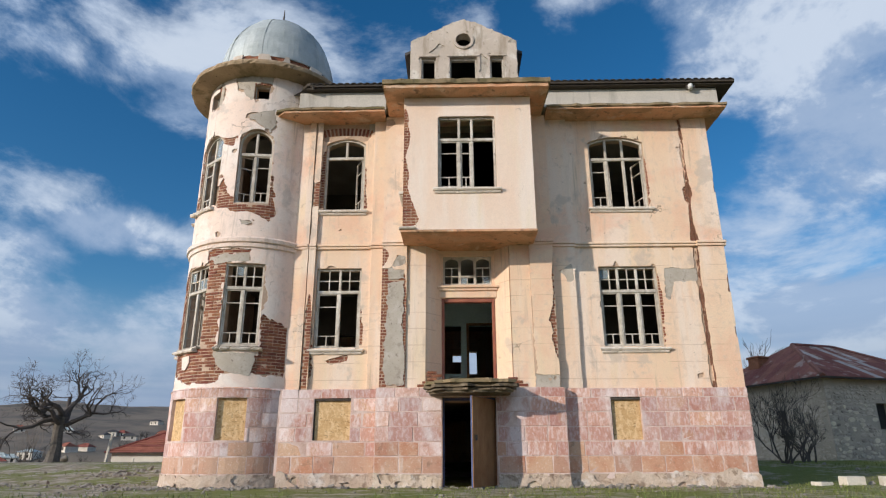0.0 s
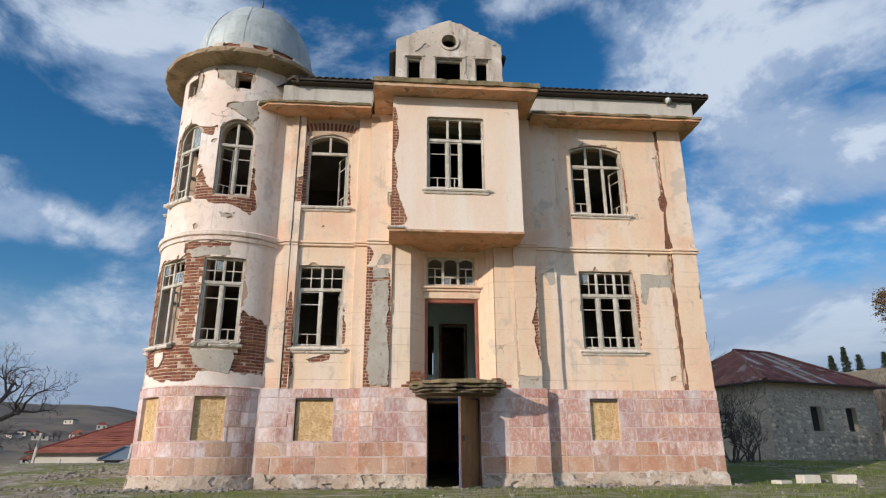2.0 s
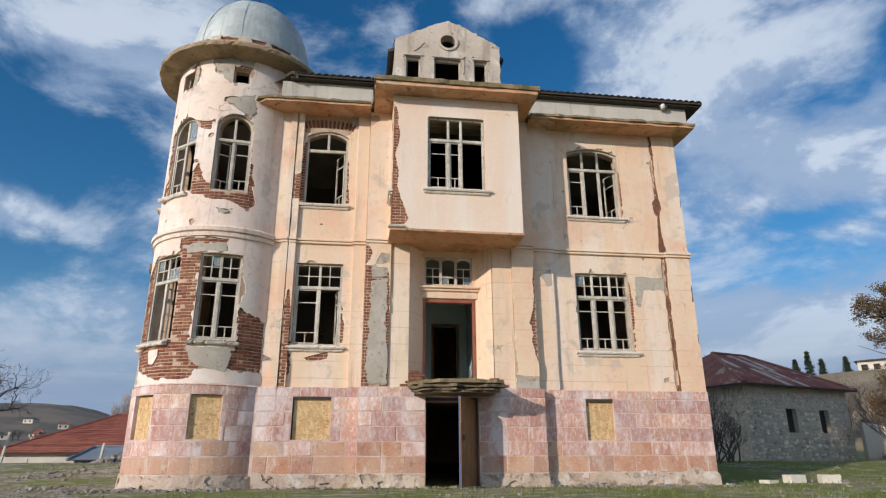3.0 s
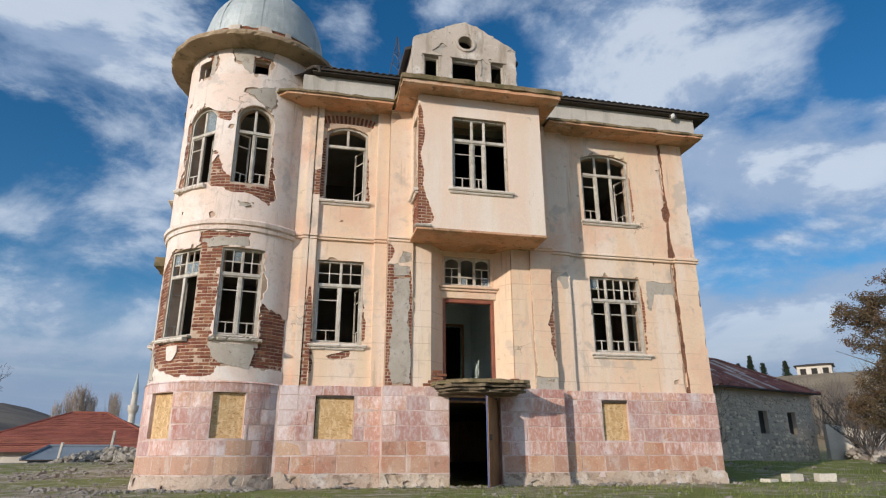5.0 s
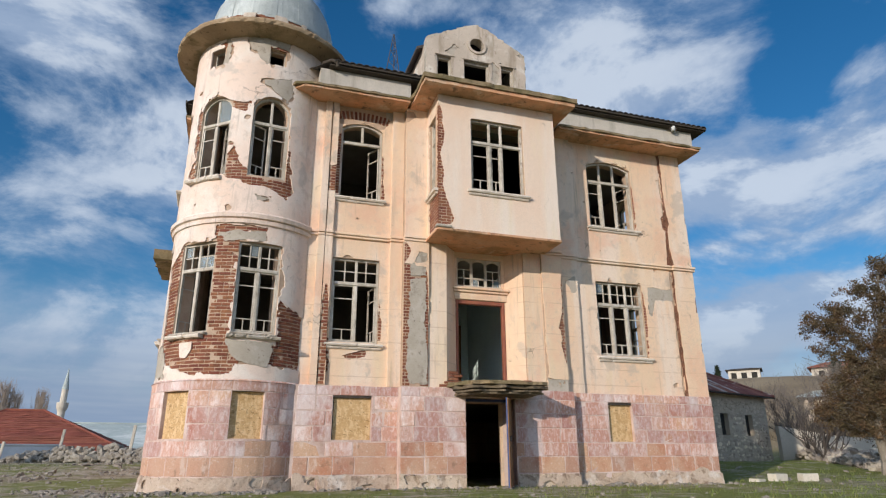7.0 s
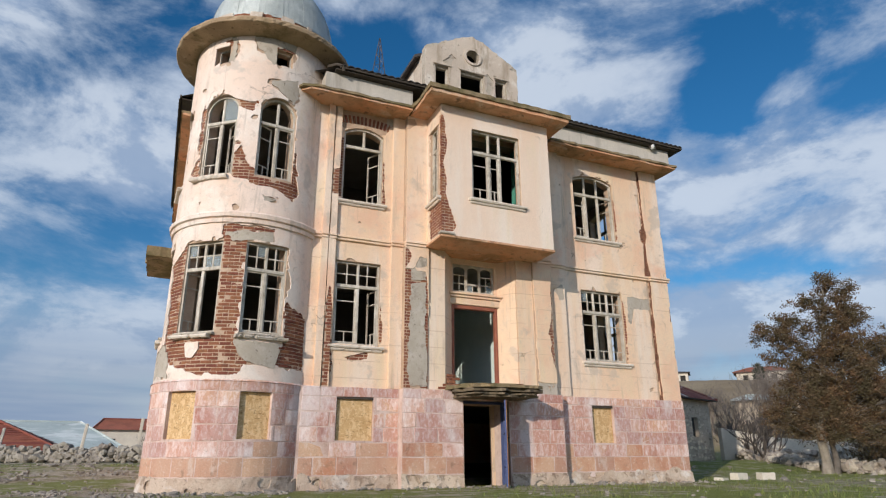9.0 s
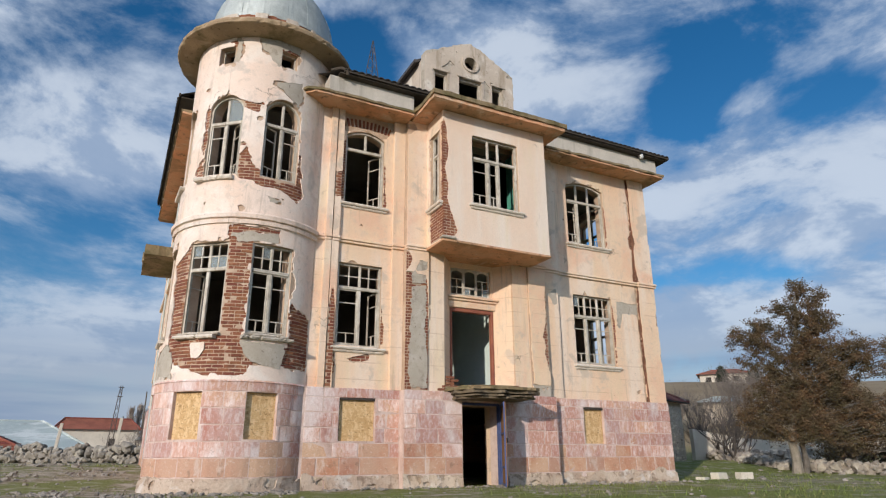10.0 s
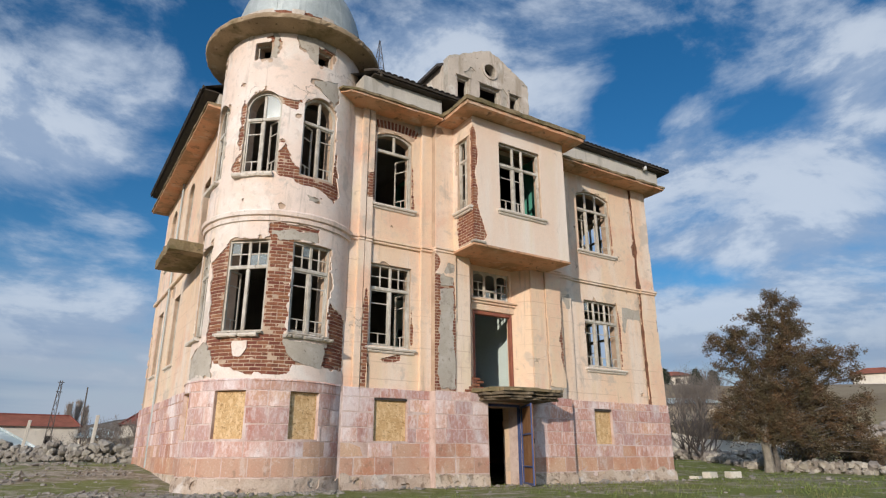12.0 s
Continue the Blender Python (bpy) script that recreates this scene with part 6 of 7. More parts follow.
    # overlapping tile courses on the front and both end slopes
    for k in range(courses):
        s0, s1 = k / courses, min(1.0, (k + 1.15) / courses)
        for face in ("f", "l", "r"):
            bm = bmesh.new()
            ring = []
            for q, lift in ((s0, 0.075), (s1, 0.02)):
                x, y, z = r1 + (W - r1) * (1 - q), D * (1 - q), z0 + (z1 - z0) * q + lift
                ends = ((-x, -y, z), (x, -y, z)) if face == "f" else (((-x, y, z), (-x, -y, z)) if face == "l" else ((x, -y, z), (x, y, z)))
                n = 16
                ring.append([bm.verts.new(Vector(ends[0]).lerp(Vector(ends[1]), i / n) + Vector((0, 0, far.uniform(-0.03, 0.03)))) for i in range(n + 1)])
            for i in range(16):
                bm.faces.new((ring[0][i], ring[0][i + 1], ring[1][i + 1], ring[1][i]))
            bmesh.ops.recalc_face_normals(bm, faces=bm.faces[:])
            bmesh.ops.solidify(bm, geom=bm.faces[:], thickness=0.02)
            part("tile_course", bm, roof_mat, roof_ob)
    # raised ribs or tile rows down the front and left slopes
    if rows:
        n = int(2 * W / rows)
        for i in range(n):
            x = -W + (i + 0.5) * rows
            s = 1.0
            if x < r0:
                s = (x + W) / (r0 + W)
            elif x > r1:
                s = (W - x) / (W - r1)
            if s > 0.04:
                part("roof_rib", finish(tube(bmesh.new(), [(x, -D, z0 + 0.03), (x, -D + D * s, z0 + (z1 - z0) * s + 0.03)], min(rows * 0.13, 0.04), 5)), roof_mat, roof_ob)
        n = int(2 * D / rows)
        for i in range(n):
            y = -D + (i + 0.5) * rows
            s = 1 - abs(y) / D
            if s > 0.04:
                part("roof_rib", finish(tube(bmesh.new(), [(-W, y, z0 + 0.03), (-W + (r0 + W) * s, y, z0 + (z1 - z0) * s + 0.03)], min(rows * 0.13, 0.04), 5)), roof_mat, roof_ob)
    return house, z


# ---- stone cottage east of the mansion ----
ca, sa = math.cos(radians(20)), math.sin(radians(20))
cw, cd = 7.75, 7.0
CWIN = (-0.70, 1.82)
ccx, ccy = 15.2 + ca * cw / 2 - sa * cd / 2, 11.35 + sa * cw / 2 + ca * cd / 2
cottage, cz = hip_house("stone_cottage", ccx, ccy, cw, cd, 20, 3.58, 2.0, 2.6, STONEWALL, RUST, "old rubble-stone cottage with a rusty corrugated hip roof", 0.4, 0.3,
                        [("f", CWIN[0], 1.46, 0.76, 1.1), ("f", CWIN[1], 1.46, 0.76, 1.1), ("l", -1.0, 1.15, 0.7, 1.2)], 0)
# face stones of the cottage
cst = random.Random(3)
quad = []
for k in range(8):
    bm = bmesh.new()
    n = 8
    ring = []
    for i in range(n):
        a = 2 * math.pi * (i + 0.5) / n
        stretch = 0.5 / max(abs(math.cos(a)), abs(math.sin(a)))
        ring.append((math.cos(a) * stretch * cst.uniform(0.88, 1.0), math.sin(a) * stretch * cst.uniform(0.88, 1.0)))
    f0 = [bm.verts.new((x, 0.0, z)) for x, z in ring]
    f1 = [bm.verts.new((x * 0.90, -0.12 - cst.uniform(0, 0.06), z * 0.88)) for x, z in ring]
    for i in range(n):
        bm.faces.new((f0[i], f0[(i + 1) % n], f1[(i + 1) % n], f1[i]))
    bm.faces.new(f1)
    quad.append(mesh_of("stone", finish(bm), FACESTONE))
walls = [o for o in cottage.children if o.name.startswith("wall")]
heap = bmesh.new()
count = 0
for side in ("f", "l"):
    length = cw if side == "f" else cd
    z = 0.1
    while z < 3.2:
        h = cst.uniform(0.09, 0.23)
        u = -length / 2
        while u < length / 2 - 0.05:
            w = cst.uniform(0.10, 0.46)
            c = u + w / 2
            blocked = any(abs(c - p) < ww / 2 + w * 0.35 and sl - 0.12 < z + h / 2 < sl + hh + 0.1 for p, sl, ww, hh in (((CWIN[0], 1.46, 0.76, 1.1), (CWIN[1], 1.46, 0.76, 1.1)) if side == "f" else ((-1.0, 1.15, 0.7, 1.2),)))
            if not blocked and c + w / 2 < length / 2 and cst.random() > 0.14:
                m = pose(c, -cd / 2, z + h / 2) if side == "f" else pose(-cw / 2, -c, z + h / 2, 0, 0, -90)
                m = m @ pose(0, 0, cst.uniform(-0.05, 0.05), 0, cst.uniform(-14, 14), 0) @ Matrix.Diagonal((w * cst.uniform(0.8, 1.05), cst.uniform(0.06, 0.26), h * cst.uniform(0.6, 1.1), 1))
                if side == "f" and count < 290:
                    ob = new("stone", quad[count % 8])
                    ob.parent, ob.matrix_basis = walls[0], m
                    count += 1
                else:
                    k0 = len(heap.verts)
                    heap.from_mesh(quad[cst.randrange(8)])
                    heap.verts.ensure_lookup_table()
                    for v in heap.verts[k0:]:
                        v.co = m @ v.co
            u += w
        z += h
tagged(part("face_stone_work", heap, FACESTONE, cottage, "rough face stones of the side wall"), kind="stuff")
cottage_roof = next(o for o in cottage.children if o.name.startswith("roof"))


def roof_sheet(x0, x1, s0, s1, side):
    """A corrugated sheet lying on the front or the left slope, from s0 to s1 of the way up, cut off at the hip."""
    W, D, r, z0, z1 = cw / 2 + 0.4, cd / 2 + 0.4, 1.3, 3.53, 5.58
    n = 10
    bm = bmesh.new()
    rows = []
    for k in range(n + 1):
        u = x0 + (x1 - x0) * k / n
        top = min(s1, (W - abs(u)) / (W - r) if side == "f" and abs(u) > r else (1 - abs(u) / D if side == "l" else 1.0))
        lift = 0.045 + 0.018 * (k % 2)
        pts = []
        for q in (s0, max(top, s0)):
            z = z0 + (z1 - z0) * q + lift
            pts.append((u, -D - 0.03 + D * q, z) if side == "f" else (-W - 0.03 + (W - r) * q, -u, z))
        rows.append([bm.verts.new(p) for p in pts])
    for p, q in zip(rows, rows[1:]):
        bm.faces.new((p[0], q[0], q[1], p[1]))
    bmesh.ops.remove_doubles(bm, verts=bm.verts[:], dist=0.0005)
    bmesh.ops.recalc_face_normals(bm, faces=bm.faces[:])
    bmesh.ops.solidify(bm, geom=bm.faces[:], thickness=0.004)
    part("roof_sheet", bm, BARESHEET if cst.random() < 0.24 else RUST, cottage_roof)


for side, half in (("f", cw / 2 + 0.4), ("l", cd / 2 + 0.4)):
    u = -half
    while u < half - 0.1:
        v = min(half, u + 0.44)
        for s0, s1 in ((0.0, 0.52), (0.5, 1.0)):
            inner = min(abs(u), abs(v)) if u * v > 0 else 0.0
            reach = (half - inner) / (half - 1.3) if side == "f" else 1 - inner / half
            if reach > s0 + 0.03:
                roof_sheet(u, v, s0, s1, side)
        u = v
part("chimney", boxes((-3.0, -2.35, 0.6, 1.25, 3.6, 5.0), (-3.05, -2.3, 0.55, 1.3, 5.0, 5.1), bevel=0.02), BRICK, cottage, "short red brick chimney")

# ---- houses below, to the north-west ----
hip_house("red_roof_house", -23.9, 52.0, 18.6, 11.0, 0, 3.6, 3.6, 3.0, LIMEWASH, REDTILE, "whitewashed village house with a red tiled hip roof", 0.5, -2.3, [("f", -5, 1.0, 0.9, 1.2), ("f", 0, 1.0, 0.9, 1.2)], 0, courses=20)
hip_house("grey_shed", -19.9, 38.5, 6.5, 4.2, 14, 2.6, 0.9, 4.5, BLUESHEET, BLUESHEET, "low shed with a grey sheet roof below the wall", 0.4, -1.9, (), 0.0, "shed")
hip_house("sheet_roof_barn", -24.0, 70.0, 27.0, 18.0, 0, 4.6, 3.1, 17.0, LIMEWASH, GREYSHEET, "large barn with a pale corrugated metal hip roof", 0.6, -3.0, (), 0.0, "barn")
hip_house("long_red_house", -10.6, 98.0, 11.0, 7.0, 4, 3.4, 1.7, 9.0, LIMEWASH, REDTILE, "long low village house with a red tiled roof", 0.4, 1.5, [("f", -3, 1, 0.9, 1.1), ("f", 2, 1, 0.9, 1.1)], 0.0)
hip_house("white_village_house", 3.6, 92.0, 6.0, 6.0, -8, 2.6, 1.8, 2.0, LIMEWASH, REDTILE, "small whitewashed house with a red roof", 0.4, 2.6, [("f", 0, 1, 0.9, 1.1)], 0.0)
hip_house("white_village_house", -2.2, 97.0, 6.0, 6.0, 12, 2.2, 1.4, 2.0, LIMEWASH, GREYSHEET, "small whitewashed house with a grey roof", 0.4, 1.2, (), 0.0)
vr = random.Random(12)
for k in range(34):
    a, r = radians(vr.uniform(-39, -19)), vr.uniform(250, 520)
    x, y = r * math.sin(a), r * math.cos(a)
    w = vr.uniform(5, 8.5)
    hip_house("village_house", x, y, w, vr.uniform(5, 7), vr.uniform(-40, 40), vr.uniform(2.4, 3.6), vr.uniform(1.1, 1.9), w * 0.4, LIMEWASH, vr.choice((REDTILE, REDTILE, GREYSHEET, ROOFD)), "distant whitewashed village house with a hip roof", 0.4, None,
              [("f", p, 1.2, 1.0, 1.3) for p in (-w * 0.28, w * 0.22)], 0.0)
hip_house("hillside_house", 108.8, 106.4, 6.8, 6.0, -46, 5.2, 0.5, 3.0, LIMEWASH, ROOFD, "white two-storey house with a low dark roof on the hilltop", 0.5, ground_height(107, 108) - 0.4, [("f", p, q, 1.2, 1.3) for p in (-2.2, 0, 2.2) for q in (0.8, 3.2)])
hip_house("hillside_house", 92.5, 67.5, 8.2, 6.0, -52, 2.3, 1.0, 4.0, LIMEWASH, REDTILE, "white house with a red roof on the hilltop", 0.5, None, [("f", -2.6, 0.9, 0.9, 0.9), ("f", 2, 0.9, 0.9, 0.9)])
hip_house("hillside_house", 128.0, 46.0, 8.0, 6.0, -64, 4.6, 1.2, 3.0, LIMEWASH, REDTILE, "small white hilltop house", 0.4)
hip_house("hillside_shed", 42.0, 26.0, 5.0, 3.5, -48, 2.2, 0.5, 3.0, STONEWALL, GREYSHEET, "small shed with a pale sheet roof on the slope", 0.4, None, (), 0.0, "shed")

# minaret
mi = base("minaret", pose(-37.5, 125, -5), None, label="slender stone minaret with a pointed cap", category="minaret")
part("shaft", lathe([(0.85, 0), (0.8, 1), (0.66, 14.8), (0.66, 15.0)], 16), LIMEWASH, mi)
part("gallery", lathe([(0.66, 14.4), (1.0, 15.2), (1.05, 16.1), (1.0, 16.15), (0.97, 15.4), (0.6, 15.4)], 16), LIMEWASH, mi)
part("upper_shaft", lathe([(0.60, 15.4), (0.57, 18.4), (0.64, 18.5), (0.63, 18.6), (0.4, 18.6)], 16), LIMEWASH, mi)
part("cap", lathe([(0.64, 18.5), (0.33, 20.6), (0.04, 22.7)], 16), GREYSHEET, mi)

# power pylon
py = base("power_pole", pose(-8.7, 91.7, 0.5, 0, 3, 0), None, label="narrow steel lattice power pole", category="pole")
for sx, sy in ((-1, -1), (1, -1), (1, 1), (-1, 1)):
    part("leg", finish(tube(bmesh.new(), [(0.42 * sx, 0.42 * sy, 0), (0.14 * sx, 0.14 * sy, 10.6)], 0.05, 4)), STEEL, py)
for i in range(9):
    z = i * 1.15
    q, q2 = 0.42 - 0.0264 * z, 0.42 - 0.0264 * (z + 1.15)
    for a in ((-1, -1, 1, -1), (1, -1, 1, 1), (1, 1, -1, 1), (-1, 1, -1, -1)):
        part("brace", finish(tube(bmesh.new(), [(a[0] * q, a[1] * q, z), (a[2] * q2, a[3] * q2, z + 1.15)], 0.03, 4)), STEEL, py)
for z in (9.0, 10.3):
    part("cross_arm", boxes((-0.4, 0.4, -0.05, 0.05, z, z + 0.1)), STEEL, py)
for x, y, h in ((-4.4, 98, 9), (-7.0, 120, 10)):
    ob = base("power_pole", pose(x, y, ground_height(x, y)), None, label="slim dark timber power pole", category="pole")
    part("shaft", finish(tube(bmesh.new(), [(0, 0, 0), (0, 0, h)], [0.16, 0.10], 6)), BARK, ob)

bm = bmesh.new()
vs = [bm.verts.new(p) for p in ((22.6, 13.4, 0.2), (29.5, 9.9, 0.2), (29.5, 9.9, 1.4), (25.2, 12.1, 1.75), (22.6, 13.4, 2.3), (22.75, 13.8, 0.2), (29.65, 10.3, 0.2), (29.65, 10.3, 1.4), (25.35, 12.5, 1.75), (22.75, 13.8, 2.3))]
for f in ((0, 1, 2, 3, 4), (9, 8, 7, 6, 5), (0, 5, 6, 1), (1, 6, 7, 2), (2, 7, 8, 3), (3, 8, 9, 4), (4, 9, 5, 0)):
    bm.faces.new([vs[i] for i in f])
tagged(part("yard_wall", finish(bm), LIMEWASH), "pale rendered yard wall with a sloping broken top", "wall")

# ---- trees and shrubs ----
def grow(bm, p, d, length, r, level, rs, tips, spread=0.7, droop=0.0, kids=(2, 4), shrink=0.68, up=0.25, wander=0.22):
    """A limb that bends, tapers and forks."""
    steps = 4 if level > 0 else 3
    pts, radii = [p.copy()], [r]
    for i in range(steps):
        d = (d + Vector((rs.uniform(-1, 1), rs.uniform(-1, 1), rs.uniform(-1, 1))) * wander + Vector((0, 0, up * 0.25 - droop * 0.25))).normalized()
        p = p + d * (length / steps)
        pts.append(p.copy())
        radii.append(max(r * (1 - 0.45 * (i + 1) / steps), 0.006))
    tube(bm, pts, radii, 6 if r > 0.08 else (4 if r > 0.02 else 3), cap=r > 0.08)
    if level == 0:
        tips.append((pts[-1], d))
        return
    for k in range(rs.randint(*kids)):
        s = rs.uniform(0.45, 1.0) if k else 1.0
        i = min(steps, max(1, round(s * steps)))
        side = Vector((rs.uniform(-1, 1), rs.uniform(-1, 1), rs.uniform(-0.4, 0.8)))
        nd = (d + side * spread).normalized()
        grow(bm, pts[i], nd, length * shrink * rs.uniform(0.75, 1.15), radii[i] * 0.72, level - 1, rs, tips, spread, droop, kids, shrink, up, wander)


def bare_tree(name, x, y, seed, trunk_h, trunk_r, limb, limbs, levels, label, category="tree", mat=BARK, twig=TWIG, spread=0.7, elev=(10, 55), kids=(2, 4), z=None, lean=0.1, wander=0.22, up=0.25):
    rs = random.Random(seed)
    tree = base(name, pose(x, y, (ground_height(x, y) if z is None else z) - 0.05), None, label=label, category=category)
    bm = bmesh.new()
    top = Vector((rs.uniform(-1, 1) * lean * trunk_h, rs.uniform(-1, 1) * lean * trunk_h, trunk_h))
    if trunk_h > 0.3:
        tube(bm, [(0, 0, 0), top * 0.35 + Vector((0.05, 0, 0)), top * 0.7 - Vector((0.05, 0, 0)), top], [trunk_r * 1.35, trunk_r, trunk_r * 0.88, trunk_r * 0.95], 10)
        part("trunk", finish(bm), mat, tree)
    else:
        bm.free()
    crown, tips = bmesh.new(), []
    for k in range(limbs):
        a = 2 * math.pi * (k + rs.uniform(-0.3, 0.3)) / limbs
        e = radians(rs.uniform(*elev))
        start = top * rs.uniform(0.82, 1.0) if trunk_h > 0.3 else Vector((rs.uniform(-0.25, 0.25), rs.uniform(-0.25, 0.25), 0))
        grow(crown, start, Vector((math.cos(a) * math.cos(e), math.sin(a) * math.cos(e), math.sin(e))), limb * rs.uniform(0.8, 1.15), trunk_r * 0.55 if trunk_h > 0.3 else trunk_r, levels, rs, tips, spread, kids=kids, wander=wander, up=up)
    part("crown", crown, twig, tree)
    return tree, tips, rs


bare_tree("bare_tree", -24.4, 23.1, 6, 2.7, 0.33, 2.1, 9, 5, "large bare gnarled tree with spreading dark limbs", spread=0.85, elev=(6, 60), kids=(2, 4), lean=0.05, wander=0.55, up=0.08)
for x, y, seed, l in ((-27.5, 25.5, 8, 1.5), (-30, 24, 9, 1.8), (-33, 28, 10, 1.6)):
    bare_tree("bare_bush", x, y, seed, 0, 0.05, l, 6, 3, "leafless grey bush near the field stones", "bush", twig=GREYTWIG, elev=(35, 80), kids=(2, 3))
for x, y, seed, l in ((11.9, 8.6, 21, 1.2), (12.8, 9.2, 22, 0.8)):
    bare_tree("bare_bush", x, y, seed, 0, 0.045, l, 7, 4, "leafless dark bush against the stone cottage", "bush", elev=(45, 85), kids=(2, 4), wander=0.3)
for x, y, seed, l in ((23.4, 11.8, 31, 1.5), (26.5, 13.5, 32, 1.6), (24.5, 14.2, 33, 1.7)):
    bare_tree("bare_bush", x, y, seed, 0, 0.06, l, 8, 3, "tangled leafless bush beside the rubble wall", "bush", twig=TWIG, elev=(30, 80), kids=(3, 4))
for k in range(16):
    bare_tree("bare_bush", -9 + 0.85 * k + vr.uniform(-1, 1), vr.uniform(56, 84), 300 + k, 0, 0.05, vr.uniform(0.8, 1.5), 9, 3, "low brown leafless scrub on the rise", "bush", twig=GREYTWIG, elev=(25, 80), kids=(3, 4))
bare_tree("bare_tree", 15.0, 17.0, 37, 3.0, 0.09, 1.5, 6, 3, "slim leafless tree behind the stone cottage", elev=(45, 85), kids=(2, 4))
for k in range(26):
    a = vr.uniform(0, 1)
    x, y = 30 + 16 * a + vr.uniform(-3, 3), 26 - 4 * a + vr.uniform(-5, 7)
    bare_tree("bare_tree", x, y, 40 + k, 0.8, 0.10, 1.7, 7, 3, "grey leafless orchard tree on the slope", mat=GREYTWIG, twig=GREYTWIG, elev=(45, 85), kids=(3, 4))
def poplar(x, y, seed, h):
    """A narrow leafless plume: one stem with steep twigs all the way up."""
    rs = random.Random(seed)
    tree = base("poplar", pose(x, y, ground_height(x, y) - 0.1), None, label="tall leafless poplar beyond the village roofs", category="tree", group="poplars")
    lean = Vector((rs.uniform(-0.03, 0.05), 0, 1))
    part("trunk", finish(tube(bmesh.new(), [(0, 0, 0), lean * h * 0.5, lean * h], [0.22, 0.14, 0.02], 6)), GREYTWIG, tree)
    crown = bmesh.new()
    for k in range(150):
        f = rs.uniform(0.12, 0.95)
        a, out = rs.uniform(0, 6.3), 0.085 * h * (1 - abs(f - 0.45) * 1.1) * rs.uniform(0.5, 1.1)
        rise = h * min(0.30, 1.02 - f) * rs.uniform(0.5, 1.0)
        p = lean * (h * f)
        q = p + Vector((math.cos(a) * out, math.sin(a) * out, rise * 0.55))
        tube(crown, [p, q, q + Vector((math.cos(a) * out * 0.25, math.sin(a) * out * 0.25, rise * 0.6))], [0.05, 0.032, 0.012], 3, cap=False)
        for _ in range(2):
            w = p.lerp(q, rs.uniform(0.4, 1.0))
            tube(crown, [w, w + Vector((rs.gauss(0, 0.25), rs.gauss(0, 0.25), rise * 0.5))], [0.025, 0.01], 3, cap=False)
    part("crown", crown, PALETWIG, tree)


for k, (x, y, top) in enumerate(((-51.2, 125, 11.5), (-49.6, 126, 13.8), (-48.2, 124, 14.7), (-46.8, 125, 14.5), (-45.4, 125, 12.8), (-41.9, 127, 13.6), (-40.8, 126, 12.6), (-5.9, 105, 9.0), (-4.9, 106, 9.6), (-3.9, 104, 8.6))):
    poplar(x, y, 60 + k, top - ground_height(x, y))


def leafy(bm, centre, radius, count, size, rs):
    """Small bent leaf sprays round a point."""
    for _ in range(count):
        o = Vector((rs.gauss(0, 1), rs.gauss(0, 1), rs.gauss(0, 0.8))) * radius * 0.5
        p = centre + o
        a = Vector((rs.uniform(-1, 1), rs.uniform(-1, 1), rs.uniform(-0.6, 1))).normalized()
        b = a.cross(Vector((rs.uniform(-1, 1), rs.uniform(-1, 1), rs.uniform(-1, 1)))).normalized()
        s = size * rs.uniform(0.6, 1.4)
        v = [bm.verts.new(q) for q in (p - a * s, p + b * s * 0.42 + a * s * 0.1, p + a * s + b * 0.1 * s, p - b * s * 0.42 - a.cross(b) * s * 0.15)]
        bm.faces.new((v[0], v[1], v[2]))
        bm.faces.new((v[0], v[2], v[3]))


# the big juniper
jr = random.Random(14)
JX, JY = 16.4, 2.7
jun = base("juniper_tree", pose(JX, JY, ground_height(JX, JY) - 0.05), None, label="tall rusty-brown juniper with a pale forked trunk", category="tree")
bm = bmesh.new()
tube(bm, [(0, 0, 0), (0.05, 0, 0.5), (-0.03, 0, 1.2), (0.1, -0.1, 2.2), (0.25, -0.42, 4.0), (0.4, -0.75, 6.0), (0.5, -0.95, 7.5)], [0.23, 0.18, 0.17, 0.15, 0.11, 0.06, 0.02], 9)
part("trunk", finish(bm), PALEBARK, jun, "pale stripped trunk")
bm = bmesh.new()
tube(bm, [(0.35, -0.1, 0), (0.5, -0.1, 0.5), (0.55, 0, 1.1), (0.9, 0, 2.0), (1.5, 0, 3.0), (2.0, 0, 4.4)], [0.15, 0.12, 0.10, 0.08, 0.06, 0.03], 8)
part("trunk", finish(bm), BARK, jun, "dark second stem")
limbs, leaves = bmesh.new(), bmesh.new()
ACROSS, AWAY = Vector((0.51, -0.86, 0)), Vector((0.86, 0.51, 0))
TOP_LOBES = ((1.6, 8.1, 0.38, 16), (2.3, 7.6, 0.3, 8), (0.55, 7.25, 0.4, 12), (1.55, 7.0, 0.85, 44), (2.2, 6.5, 0.6, 26), (-1.3, 6.1, 0.55, 17), (-0.45, 6.5, 0.45, 12), (-0.2, 5.9, 0.9, 42), (1.5, 5.8, 1.1, 64), (3.2, 5.0, 0.75, 30), (4.2, 5.2, 0.45, 8))
LOW_LOBES = ((3.9, 4.3, 0.6, 16), (0.5, 2.0, 0.7, 50), (0.7, 3.4, 0.9, 70), (1.3, 5.0, 0.9, 36), (2.2, 3.6, 0.9, 50), (-0.6, 1.9, 0.6, 24), (1.5, 1.9, 0.8, 40), (2.6, 4.7, 0.9, 42), (-1.1, 5.1, 0.45, 11), (0.2, 4.6, 1.1, 62), (1.65, 3.9, 1.3, 84), (-0.45, 3.2, 1.0, 52), (-1.35, 2.4, 0.75, 30), (0.6, 2.6, 1.0, 54), (2.5, 2.7, 1.1, 58), (3.4, 2.0, 1.0, 46), (4.1, 1.3, 0.75, 30), (2.4, 1.4, 0.6, 20), (4.1, 2.9, 0.6, 15))
